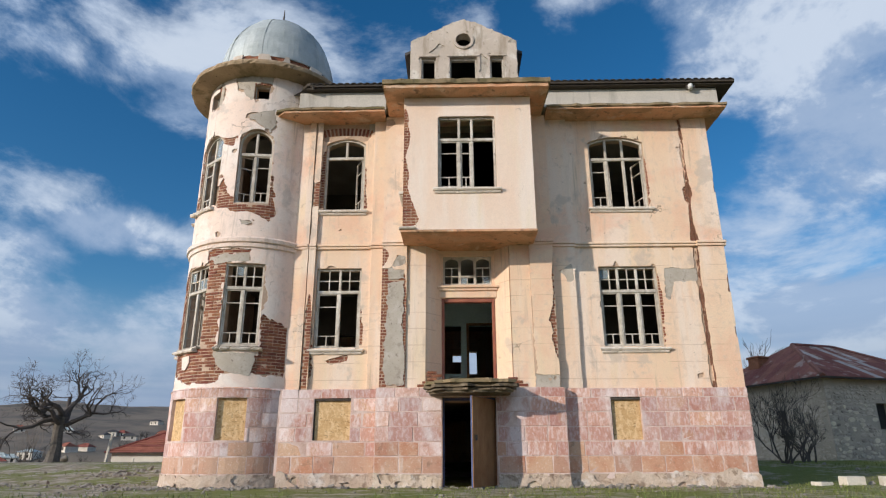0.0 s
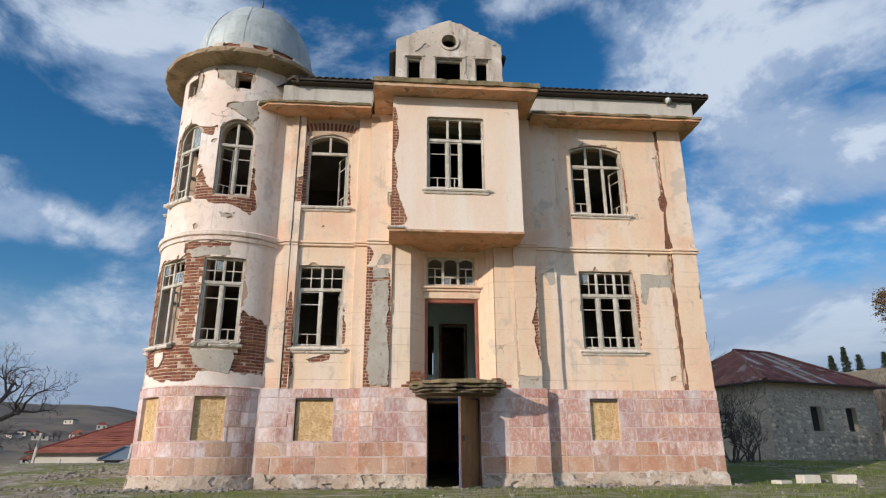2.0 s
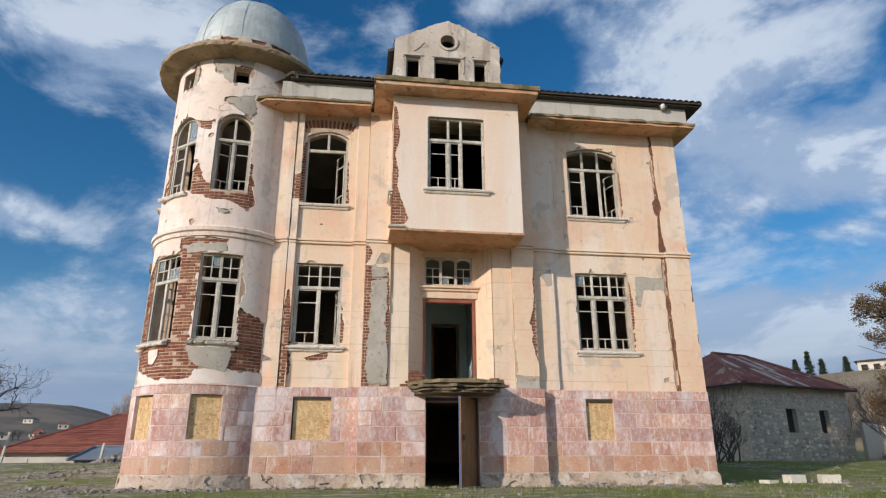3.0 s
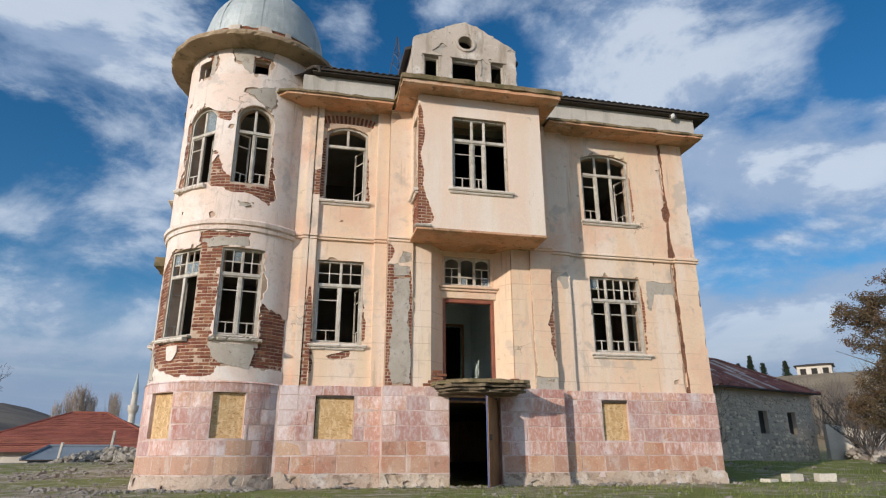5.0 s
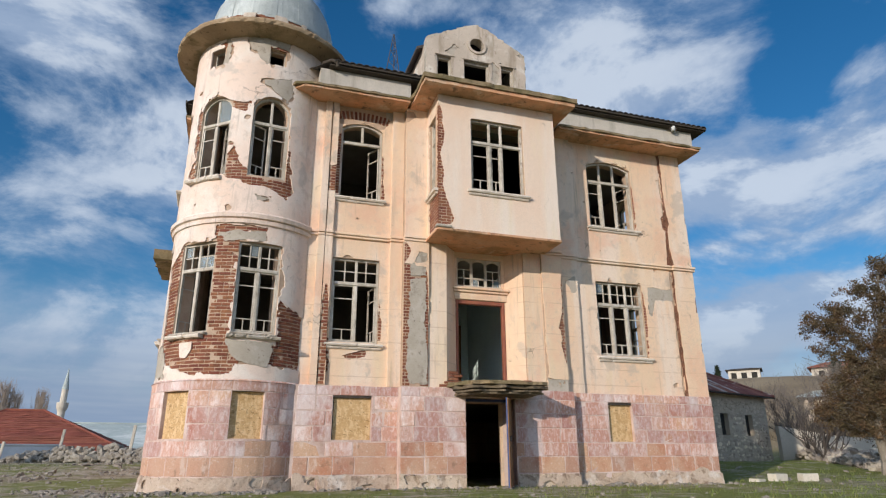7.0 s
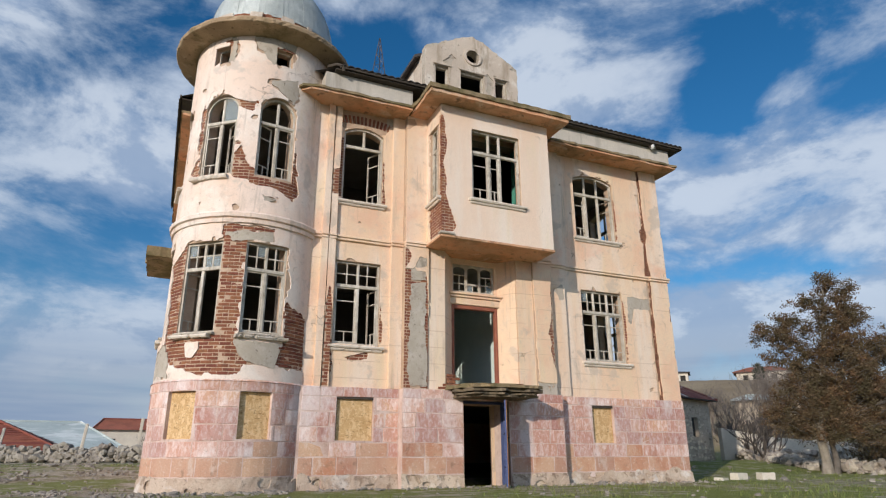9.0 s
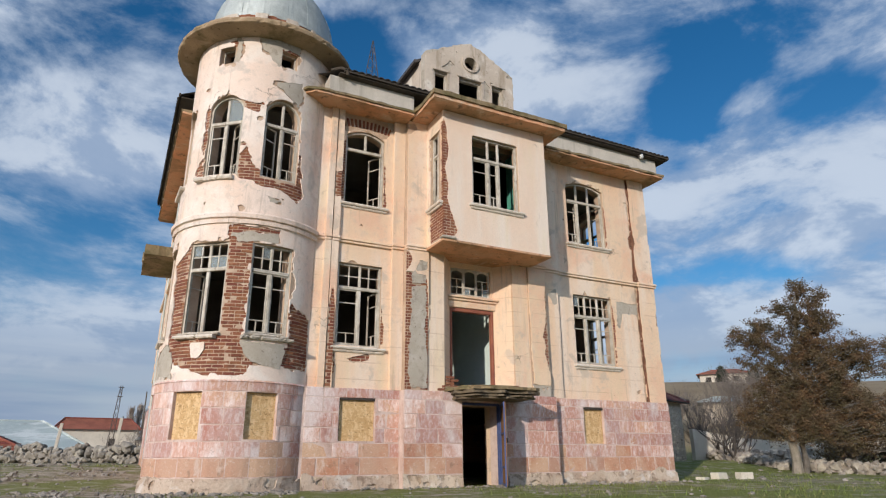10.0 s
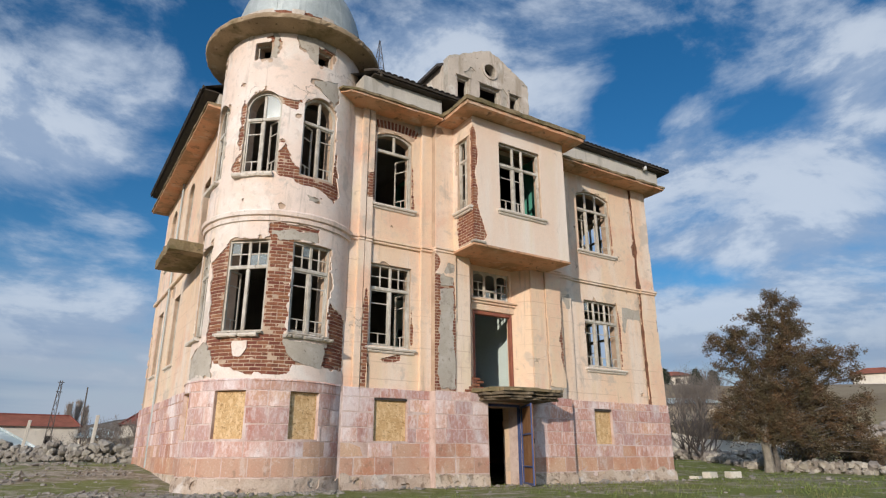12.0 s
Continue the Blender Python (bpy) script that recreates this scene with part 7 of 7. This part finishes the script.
LOBES = TOP_LOBES + LOW_LOBES
for side, z, r, n in LOBES:
    side, z = side * 0.92 - 0.03 * z, z * 0.93
    for _ in range(int(n * 0.9)):
        v = Vector((jr.gauss(0, 1), jr.gauss(0, 1), jr.gauss(0, 1))).normalized() * r * jr.uniform(0.35, 1.08)
        c = ACROSS * (side + v.x) + AWAY * v.y * 1.1 + Vector((0, 0, max(0.7, z + v.z * 0.85)))
        stem = max(1.2, c.z - jr.uniform(0.3, 1.0))
        root = Vector((0.065 * stem, -0.12 * stem, stem)).lerp(c, jr.uniform(0.62, 0.85))
        tube(limbs, [root, root.lerp(c, 0.5) + Vector((jr.gauss(0, 0.08), jr.gauss(0, 0.08), 0.05)), c], [0.020, 0.012, 0.005], 3, cap=False)
        for _ in range(4):
            leafy(leaves, c + Vector((jr.gauss(0, 0.12), jr.gauss(0, 0.12), jr.gauss(0.04, 0.12))), 0.14 + 0.08 * jr.random(), 34, 0.041, jr)
for _ in range(26):
    c = ACROSS * jr.uniform(-2.2, 3.6) + AWAY * jr.uniform(-1, 1) + Vector((0, 0, jr.uniform(2.0, 5.0)))
    p = Vector((0.065 * (c.z - 0.8), -0.12 * (c.z - 0.8), c.z - 0.8))
    bend = [p.lerp(c, f) + Vector((jr.gauss(0, 0.14), jr.gauss(0, 0.14), jr.gauss(-0.08, 0.12))) for f in (0.35, 0.7)]
    tube(limbs, [p, *bend, c], [0.035, 0.026, 0.016, 0.006], 4, cap=False)
tagged(part("crown_wood", limbs, BARK, jun), kind="stuff")
tagged(part("foliage", leaves, LEAF, jun, "rusty brown-green scale foliage"), kind="stuff")


def leafy_bush(x, y, seed, h, w, mat, label, clumps=60, size=0.08):
    rs = random.Random(seed)
    bush = base("dry_bush", pose(x, y, ground_height(x, y) - 0.05), None, label=label, category="bush")
    tw, lv = bmesh.new(), bmesh.new()
    for k in range(clumps):
        a, e = rs.uniform(0, 2 * math.pi), radians(rs.uniform(20, 88))
        q = Vector((math.cos(a) * math.cos(e) * w, math.sin(a) * math.cos(e) * w, math.sin(e) * h)) * rs.uniform(0.55, 1.05)
        tube(tw, [(q.x * 0.1, q.y * 0.1, 0), q * 0.35 + Vector((rs.uniform(-0.2, 0.2), rs.uniform(-0.2, 0.2), 0.1)), q * 0.7 + Vector((rs.uniform(-0.25, 0.25), rs.uniform(-0.25, 0.25), 0.15)), q], [0.025, 0.018, 0.012, 0.005], 3, cap=False)
        leafy(lv, q * 0.92, 0.4, 20, size, rs)
        leafy(lv, q * 0.7, 0.35, 10, size, rs)
    part("brushwood", tw, GREYTWIG, bush)
    part("foliage", lv, mat, bush)


bare_tree("bare_bush", 21.3, 9.4, 34, 0, 0.06, 1.3, 8, 3, "tangled leafless bush beside the yard wall", "bush", twig=TWIG, elev=(30, 80), kids=(3, 4))
leafy_bush(22.0, 4.2, 81, 1.9, 1.9, DRYLEAF, "sprawling bush with dry brown leaves", 80)
leafy_bush(20.5, 0.8, 82, 1.5, 2.0, LEAF, "low rusty-brown juniper bush", 70)
leafy_bush(24.5, 1.5, 83, 1.7, 2.4, DRYLEAF, "sprawling bush with dry brown leaves", 80)
leafy_bush(27.5, 12.2, 84, 3.4, 2.4, DRYLEAF, "tall bush with dry brown leaves", 90)
leafy_bush(30.5, 10.2, 85, 3.0, 2.6, LEAF, "rusty-brown bush near the rubble wall", 90)


def conifer(x, y, seed, h, w):
    rs = random.Random(seed)
    tree = base("pine_tree", pose(x, y, ground_height(x, y) - 0.1), None, label="dark green conifer on the hilltop", category="tree", group="hilltop conifers")
    part("trunk", finish(tube(bmesh.new(), [(0, 0, 0), (0, 0, h)], [0.18, 0.03], 6)), BARK, tree)
    lv = bmesh.new()
    for k in range(int(150 * w)):
        f = rs.random() ** 0.8
        a = rs.uniform(0, 6.3)
        r = w * (1 - f) ** 0.8 * rs.uniform(0.2, 1)
        leafy(lv, Vector((r * math.cos(a), r * math.sin(a), 0.5 + f * (h - 0.4))), 0.38, 14, 0.17, rs)
    part("foliage", lv, PINE, tree)


for k, (x, y) in enumerate(((102.9, 124.4), (105.1, 122.7), (107.2, 121.0), (111.0, 117.8), (87.6, 64.0), (91.5, 60.2), (93.4, 58.0))):
    conifer(x, y, 90 + k, vr.uniform(6.5, 9.0) * (0.4 if y < 70 else 1.0), vr.uniform(1.2, 2.0))
for k in range(46):
    a, r = radians(vr.uniform(-39, -19)), vr.uniform(140, 420)
    bare_tree("bare_tree", r * math.sin(a), r * math.cos(a), 120 + k, 1.5, 0.2, 2.6, 8, 2, "distant leafless tree among the village houses", mat=TWIG, twig=TWIG, elev=(30, 80), kids=(3, 4))

# ---- cut stones, scattered stones, grass ----
for x, y, w, h, a in ((9.25, 0.50, 0.50, 0.20, 8), (9.95, 0.10, 0.46, 0.20, -14), (8.55, 0.55, 0.40, 0.08, 20)):
    bm = bmesh.new()
    box(bm, -w / 2, w / 2, -0.15, 0.15, -0.03, h)
    bmesh.ops.bevel(bm, geom=bm.edges[:], offset=0.015, segments=1, affect="EDGES")
    for v in bm.verts:
        v.co += Vector((vr.uniform(-1, 1), vr.uniform(-1, 1), vr.uniform(-1, 1))) * 0.008
    ob = part("cut_stone", finish(bm), LIMEWASH)
    ob.matrix_basis = pose(x, y, ground_height(x, y), 0, 0, a)
    tagged(ob, "pale cut building stone lying on the grass", "stone block", "cut stones")

sr = random.Random(31)
heap = bmesh.new()


def strew(n, fx, fy, lo, hi):
    for _ in range(n):
        x, y = fx(), fy()
        s = sr.uniform(lo, hi) * (1 if sr.random() > 0.1 else 1.7)
        m = Matrix.LocRotScale((x, y, ground_height(x, y) + s * 0.12), Euler([sr.uniform(-0.4, 0.4), sr.uniform(-0.4, 0.4), sr.uniform(0, 6.3)]), (s * 1.3, s, s * 0.8))
        k0 = len(heap.verts)
        heap.from_mesh(STONES[sr.randrange(8)])
        heap.verts.ensure_lookup_table()
        for v in heap.verts[k0:]:
            v.co = m @ v.co


strew(260, lambda: sr.uniform(-8.5, 7.0), lambda: -0.15 - abs(sr.gauss(0, 0.35)), 0.03, 0.12)
strew(420, lambda: sr.uniform(-16, -7.0), lambda: sr.uniform(-4, 16), 0.015, 0.075)
for cx, cy in ((-9.5, 1.0), (-11.0, 5.5), (-8.8, 6.5), (-12.5, 1.5), (-10.0, 10.5)):
    strew(70, lambda: cx + sr.gauss(0, 0.5), lambda: cy + sr.gauss(0, 0.8), 0.02, 0.13)
strew(80, lambda: sr.uniform(-9, 14), lambda: sr.uniform(-6, -0.5), 0.03, 0.11)
strew(45, lambda: sr.uniform(8, 24), lambda: sr.uniform(-3, 9), 0.04, 0.2)
strew(160, lambda: TX + sr.uniform(-2.6, 1.0), lambda: TY - 2.1 + sr.uniform(-0.6, 0.5), 0.03, 0.12)
stones = part("scattered_stones", heap, RUBBLE)
tagged(stones, "broken stone and mortar scattered on the ground", "rubble", "", "stuff")

blades = bmesh.new()
gr = random.Random(9)
for _ in range(26000):
    x, y = gr.uniform(-14, 26), gr.uniform(-7.5, 10)
    if X0 - 0.6 < x < X1 + 0.1 and y > -0.15:
        continue
    green = noise.noise((x * 0.35, y * 0.35, 5)) + (0.25 if x > -2 else -0.12)
    if green < gr.uniform(-0.15, 0.35):
        continue
    z = ground_height(x, y) - 0.01
    h, a = gr.uniform(0.03, 0.10), gr.uniform(0, 6.3)
    dx, dy = math.cos(a) * 0.012, math.sin(a) * 0.012
    lx, ly = gr.uniform(-0.05, 0.05), gr.uniform(-0.05, 0.05)
    blades.faces.new([blades.verts.new(q) for q in ((x - dx, y - dy, z), (x + dx, y + dy, z), (x + lx, y + ly, z + h))])
tagged(part("grass", blades, GRASS), "short patchy winter grass", "grass", "", "stuff")

# ---- stones of the base ----
rng = random.Random(5)


def stone_mesh(w, d, h, mat, seed):
    bm = bmesh.new()
    box(bm, -w / 2, w / 2, 0, d, 0, h)
    bmesh.ops.bevel(bm, geom=bm.edges[:], offset=0.012, segments=1, affect="EDGES", clamp_overlap=True)
    r = random.Random(seed)
    for v in bm.verts:
        v.co += Vector((r.uniform(-1, 1) * 0.010, r.uniform(-1, 1) * 0.005, r.uniform(-1, 1) * 0.010))
    bmesh.ops.recalc_face_normals(bm, faces=bm.faces[:])
    return mesh_of("stone", bm, mat)


base_wall = bpy.data.objects["base_wall"]
middle = bpy.data.objects["middle_base"]


def course_material(i):
    return (FOOT, TAN, rng.choice((TAN, PINK, PINK)), PINK, PINK, PINK, PINK)[i]


def lay(x0, x1, y, parent, holes):
    for i, (z0, z1) in enumerate(zip(COURSES, COURSES[1:])):
        x = x0
        first = rng.uniform(0.3, 0.7)
        while x < x1 - 0.02:
            w = first if x == x0 else rng.uniform(0.45, 0.8)
            b = min(x1, x + w)
            if x1 - b < 0.22:
                b = x1
            spans = [(x, b)]
            for h0, h1, k0, k1 in holes:
                if min(z1, k1) - max(z0, k0) > 0.12:
                    spans = [s for a, c in spans for s in ((a, min(c, h0)), (max(a, h1), c)) if s[1] - s[0] > 0.06]
            for a, c in spans:
                ob = new("stone", stone_mesh(c - a - 0.014, 0.06, z1 - z0 - 0.013, course_material(i), rng.random()))
                ob.parent = parent
                ob.location = ((a + c) / 2, y + rng.uniform(-0.003, 0.003), z0 + 0.0065)
            x = b


lay(-4.62, -2.245, 0.0055, base_wall, BASE_HOLES)
lay(2.365, X1 + 0.01, 0.0055, base_wall, BASE_HOLES)
lay(-2.24, 2.36, MB, middle, [DOOR0])
flank = bpy.data.objects["left_base"]
lay(2.4, YB, 0.0, flank, [])
for ob in flank.children:
    x, y, z = ob.location
    ob.matrix_basis = pose(X0 - 0.056 + y, x, z, 0, 0, -90)

# tower base: a curved core and curved stones
TOSB = [(deg(a) - 0.35, deg(a) + 0.35, 1.07, 2.06) for a in (8.5, -42, -92)]
tower_base = part("tower_base", plate([(deg(-128), -0.5), (deg(58), -0.5), (deg(58), PL - 0.004), (deg(-128), PL - 0.004)], [arch(*o) for o in TOSB], 0.02, -0.35, tower_place, step=deg(6)), JOINT, mansion, "pale joints of the tower's stone base")
part("tower_base_top", lathe([(1.70, PL - 0.02), (1.885, PL - 0.02), (1.84, PL + 0.02), (1.70, PL + 0.03)], 60, -128, 56, TX, TY), PINK, mansion)
for o in TOSB:
    u = (o[0] + o[1]) / 2
    m = tower_m(math.degrees(u / TR), o[2], 0.10)
    ob = part("board", boxes((-0.345, 0.345, 0, 0.018, 0.004, 0.98)), OSB, mansion, "strand board nailed over the opening")
    ob.matrix_basis = m
for i, (z0, z1) in enumerate(zip(COURSES, COURSES[1:])):
    u = deg(-126)
    first = True
    while u < deg(52):
        b = u + (rng.uniform(0.2, 0.5) if first else rng.uniform(0.42, 0.72))
        first = False
        b = min(b, deg(54))
        spans = [(u, b)]
        for h0, h1, k0, k1 in TOSB:
            if min(z1, k1) - max(z0, k0) > 0.12:
                spans = [s for a, c in spans for s in ((a, min(c, h0)), (max(a, h1), c)) if s[1] - s[0] > 0.06]
        for a, c in spans:
            bm = bmesh.new()
            n = 4
            rows = []
            off = rng.uniform(0.026, 0.032)
            for k in range(n + 1):
                w = a + 0.011 + (c - a - 0.022) * k / n
                e = 0.008 if k in (0, n) else 0.0
                lo, hi = rng.uniform(-0.006, 0.010), rng.uniform(-0.006, 0.010)
                rows.append([bm.verts.new(tower_place(w, z, d)) for z, d in ((z0 + 0.010 + lo, 0.0), (z0 + 0.010 + lo, off - 0.008), (z0 + 0.018 + lo, off - e), (z1 - 0.018 - hi, off - e), (z1 - 0.010 - hi, off - 0.008), (z1 - 0.010 - hi, 0.0))])
            for p, q in zip(rows, rows[1:]):
                for j in range(5):
                    bm.faces.new((p[j], q[j], q[j + 1], p[j + 1]))
            bm.faces.new(rows[0][::-1])
            bm.faces.new(rows[-1])
            part("stone", finish(bm), course_material(i), tower_base)
        u = b

# ---- bricks laid bare ----
def brick_mesh(length, seed):
    bm = bmesh.new()
    box(bm, -length / 2 + 0.003, length / 2 - 0.003, 0, 0.06, 0.002, 0.064)
    bmesh.ops.bevel(bm, geom=bm.edges[:], offset=0.006, segments=1, affect="EDGES", clamp_overlap=True)
    r = random.Random(seed)
    for v in bm.verts:
        v.co += Vector((r.uniform(-1, 1), r.uniform(-1, 1), r.uniform(-1, 1))) * 0.004
    bmesh.ops.recalc_face_normals(bm, faces=bm.faces[:])
    return mesh_of("brick", bm, BRICK)


WHOLE = [brick_mesh(0.238, k) for k in range(5)]


def bricks(poly, parent, seat, skip=(), amp=0.03, grow=0.05, least=-1e9, most=1e9):
    """Bricks in courses inside an outline; seat(u, v) gives the pose of a brick's lower middle."""
    us, vs = [p[0] for p in poly], [p[1] for p in poly]
    k = math.floor(min(vs) / 0.08) - 1
    while k * 0.08 < max(vs) + 0.05:
        z = k * 0.08
        x = math.floor((min(us) - 0.3) / 0.25) * 0.25 + (0.125 if k % 2 else 0.0)
        while x < max(us) + 0.3:
            spans = [(x - 0.119, x + 0.119)] if rng.random() > 0.12 else [(x - 0.119, x - 0.006), (x + 0.006, x + 0.119)]
            for o in skip:
                if o[2] - 0.06 < z < o[3] - 0.01:
                    spans = [p for l, r in spans for p in ((l, min(r, o[0] - 0.004)), (max(l, o[1] + 0.004), r)) if p[1] - p[0] > 0.035]
            for l, r in [(max(l, least), min(r, most)) for l, r in spans if min(r, most) - max(l, least) > 0.035]:
                c, w = (l + r) / 2, r - l
                d = away(np.array([c - w * 0.33, c, c + w * 0.33]), np.full(3, z + 0.035), poly)
                if d.min() < grow:
                    ob = new("brick", rng.choice(WHOLE))
                    ob.parent, ob.matrix_basis = parent, seat(c, z) @ Matrix.Diagonal((w / 0.238, 1, 1, 1))
            x += 0.25
        k += 1


def tower_seat(u, v):
    a = math.degrees(u / TR)
    r = TR - 0.016 - rng.uniform(0, 0.018)
    return pose(TX + r * math.sin(radians(a)), TY - r * math.cos(radians(a)), v, rng.uniform(-1, 1), rng.uniform(-0.8, 0.8), a + rng.uniform(-1, 1))


def front_seat(u, v):
    return pose(u, 0.150 + rng.uniform(0, 0.008), v, 0, rng.uniform(-0.8, 0.8), rng.uniform(-1, 1))


def pilaster_seat(u, v):
    return pose(u, PY + 0.024 + rng.uniform(0, 0.008), v, 0, rng.uniform(-0.8, 0.8), rng.uniform(-1, 1))


def bay_seat(u, v):
    return pose(u, BY + 0.019 + rng.uniform(0, 0.008), v, 0, rng.uniform(-0.8, 0.8), rng.uniform(-1, 1))


def bay_side_seat(u, v):
    return pose(BX0 + 0.019 + rng.uniform(0, 0.008), u, v, 0, rng.uniform(-0.8, 0.8), -90 + rng.uniform(-1, 1))


tower_wall = bpy.data.objects["tower_wall"]
TBOX = [(min(u for u, _ in o), max(u for u, _ in o), min(v for _, v in o), max(v for _, v in o)) for o in THOLES]
for poly in (BIG, UP1, LOW1, LEFT1, BRK_A, BRK_B, BRK_C):
    bricks(poly, tower_wall, tower_seat, TBOX)
FBOX = [W1L, W2L, W1R, W2R]
for i in (1, 2, 3, 4, 7, 8, 12, 13, 14, 15):
    bricks(FRONT_TORN[i], core, front_seat, FBOX, grow=0.02)
pil = bpy.data.objects["pilaster"]
bricks([(-2.14, 2.3), (-2.04, 2.3), (-2.04, 5.85), (-2.14, 5.85)], pil, pilaster_seat, grow=0.06, least=-2.18)
bricks([(-1.68, 2.3), (-1.60, 2.3), (-1.60, 5.4), (-1.68, 5.4)], pil, pilaster_seat, grow=0.02, most=-1.54)
pil2 = bpy.data.objects["pilaster.001"]
bricks([(2.10, 3.0), (2.26, 3.0), (2.26, 5.2), (2.22, 5.2), (2.08, 3.95)], pil2, pilaster_seat, grow=0.02, most=2.275)
part("render_patch", sheet(1.68, 2.27, PL + 0.01, 2.66, 0.03, [], pocks(1.7, 2.26, 2.32, 2.6, 9, 71), PY + 0.014, PY + 0.034, flat_y, keep=[(1.66, 2.2), (2.3, 2.2), (2.3, 2.60), (1.66, 2.63)], amp=0.05), RENDER, mansion, "crumbling grey render at the pilaster foot")
part("render_patch", sheet(2.40, 2.88, 4.9, 5.62, 0.03, [], [], 0.038, 0.06, flat_y, keep=[(2.44, 5.28), (2.82, 5.55), (2.84, 5.02), (2.64, 4.97), (2.60, 5.16)], amp=0.015), RENDER, mansion, "grey cement render patch")
slim = bpy.data.objects["corner_pilaster.002"]
bricks([(-4.16, 2.32), (-4.02, 2.32), (-4.0, 3.2), (-4.04, 4.3), (-4.1, 4.8), (-4.16, 4.2)], slim, lambda u, v: pose(u, 0.050 + rng.uniform(0, 0.006), v, 0, rng.uniform(-1, 1), rng.uniform(-1, 1)), grow=0.03, least=-4.165, most=-4.008)
bricks([(-4.16, 7.2), (-4.02, 7.2), (-4.02, 7.95), (-4.16, 7.9)], slim, lambda u, v: pose(u, 0.050 + rng.uniform(0, 0.006), v, 0, rng.uniform(-1, 1), rng.uniform(-1, 1)), grow=0.03, least=-4.165, most=-4.008)
bay_core = bpy.data.objects["bay_wall"]
bricks(BAY_TORN[0], bay_core, bay_seat, grow=0.02, least=BX0 + 0.012)
bricks([(-1.08, 6.15), (-0.42, 6.15), (-0.36, 7.0), (-1.08, 7.0)], bay_core, bay_side_seat, grow=0.0, least=BY + 0.085)
bricks([(-1.14, 7.0), (-1.06, 7.0), (-1.06, 9.4), (-1.14, 9.4)], bay_core, bay_side_seat, grow=0.02, least=BY + 0.085, most=-1.005)
# loose brickwork at the foot of the upper door
for poly in ([(-1.12, 2.34), (-0.74, 2.34), (-0.74, 2.66), (-0.88, 2.70), (-1.0, 2.5)], [(0.95, 2.34), (1.4, 2.34), (1.12, 2.6), (0.98, 2.5)]):
    bricks(poly, core, lambda u, v: pose(u, -0.125 + rng.uniform(0, 0.010), v, 0, rng.uniform(-2, 2), rng.uniform(-2, 2)), grow=0.0)
# standing bricks of the arch
for k in range(15):
    a = radians(-24 + 48 * k / 14)
    c = (-3.34 + 2.35 * math.sin(a) * 0.76, 9.42 - 0.30 + 0.30 * math.cos(a * 1.8))
    ob = new("brick", rng.choice(WHOLE))
    ob.parent, ob.matrix_basis = core, pose(c[0] + 0.12 * math.sin(a), 0.135 + rng.uniform(0, 0.012), c[1] + 0.14, 0, 90 + math.degrees(a) * 0.8, 0)
part("render_patch", sheet(5.15, 6.12, 4.4, 5.45, 0.06, [], [], 0.142, 0.158, flat_y, keep=FRONT_TORN[5], amp=0.02), RENDER, mansion, "grey cement render patch")
part("render_patch", sheet(-2.7, -1.9, 9.3, TOP, 0.06, [], [], 0.145, 0.158, flat_y, keep=[(-2.75, 9.5), (-2.3, 9.7), (-2.3, 9.9), (-2.75, 9.9)], amp=0.02), RENDER, mansion, "grey cement render patch")

# crumbling render along the foot of the walls
FOOT_TOP = [(k * 0.35, 0.28 + 0.08 * math.sin(k * 1.9) + 0.06 * math.sin(k * 4.3)) for k in range(-30, 25)]


def foot(u0, u1, seed, place, holes=()):
    r = random.Random(seed)
    torn = [[(u + 0.10 * math.cos(q) * r.uniform(0.5, 1.8) * s, v + 0.07 * math.sin(q) * r.uniform(0.5, 1.5) * s) for q in (0.3, 1.2, 2.4, 3.5, 4.4, 5.5)]
            for u, v, s in ((r.uniform(u0, u1), r.uniform(-0.05, 0.34), r.uniform(0.3, 1.4)) for _ in range(int((u1 - u0) * 2.6)))]
    line = [p for p in FOOT_TOP if u0 - 0.4 < p[0] < u1 + 0.4]
    return sheet(u0, u1, -0.3, 0.45, 0.035, list(holes), torn, 0.0, 0.03, place, keep=[(u0 - 1, -0.6), (u1 + 1, -0.6)] + [(u1 + 1, 0.3)] + line[::-1] + [(u0 - 1, 0.3)], amp=0.07)


def flare(v):
    return 0.10 * max(0.0, 0.36 - v)


def foot_rough(u, v):
    return 0.018 * noise.noise((u * 4.0, v * 4.0, 2.0)) + 0.008 * noise.noise((u * 15.0, v * 15.0, 5.0))


part("foot_render", foot(-4.6, -2.25, 1, lambda u, v, d: (u, -0.022 + d - flare(v) + foot_rough(u, v) * (d < 0.01), v)), FOOT, base_wall, "crumbling lime render along the foot")
part("foot_render", foot(2.37, X1 + 0.02, 2, lambda u, v, d: (u, -0.022 + d - flare(v) + foot_rough(u, v) * (d < 0.01), v)), FOOT, base_wall, "crumbling lime render along the foot")
part("foot_render", foot(-2.25, DOOR0[0] - 0.02, 3, lambda u, v, d: (u, MB - 0.027 + d - flare(v) + foot_rough(u, v) * (d < 0.01), v)), FOOT, middle, "crumbling lime render along the foot")
part("foot_render", foot(DOOR0[1] + 0.02, 2.37, 4, lambda u, v, d: (u, MB - 0.027 + d - flare(v) + foot_rough(u, v) * (d < 0.01), v)), FOOT, middle, "crumbling lime render along the foot")
part("foot_render", foot(deg(-124), deg(50), 5, lambda u, v, d: tower_place(u, v, 0.05 - d + flare(v) - foot_rough(u, v) * (d < 0.01))), FOOT, tower_base, "crumbling lime render along the foot")
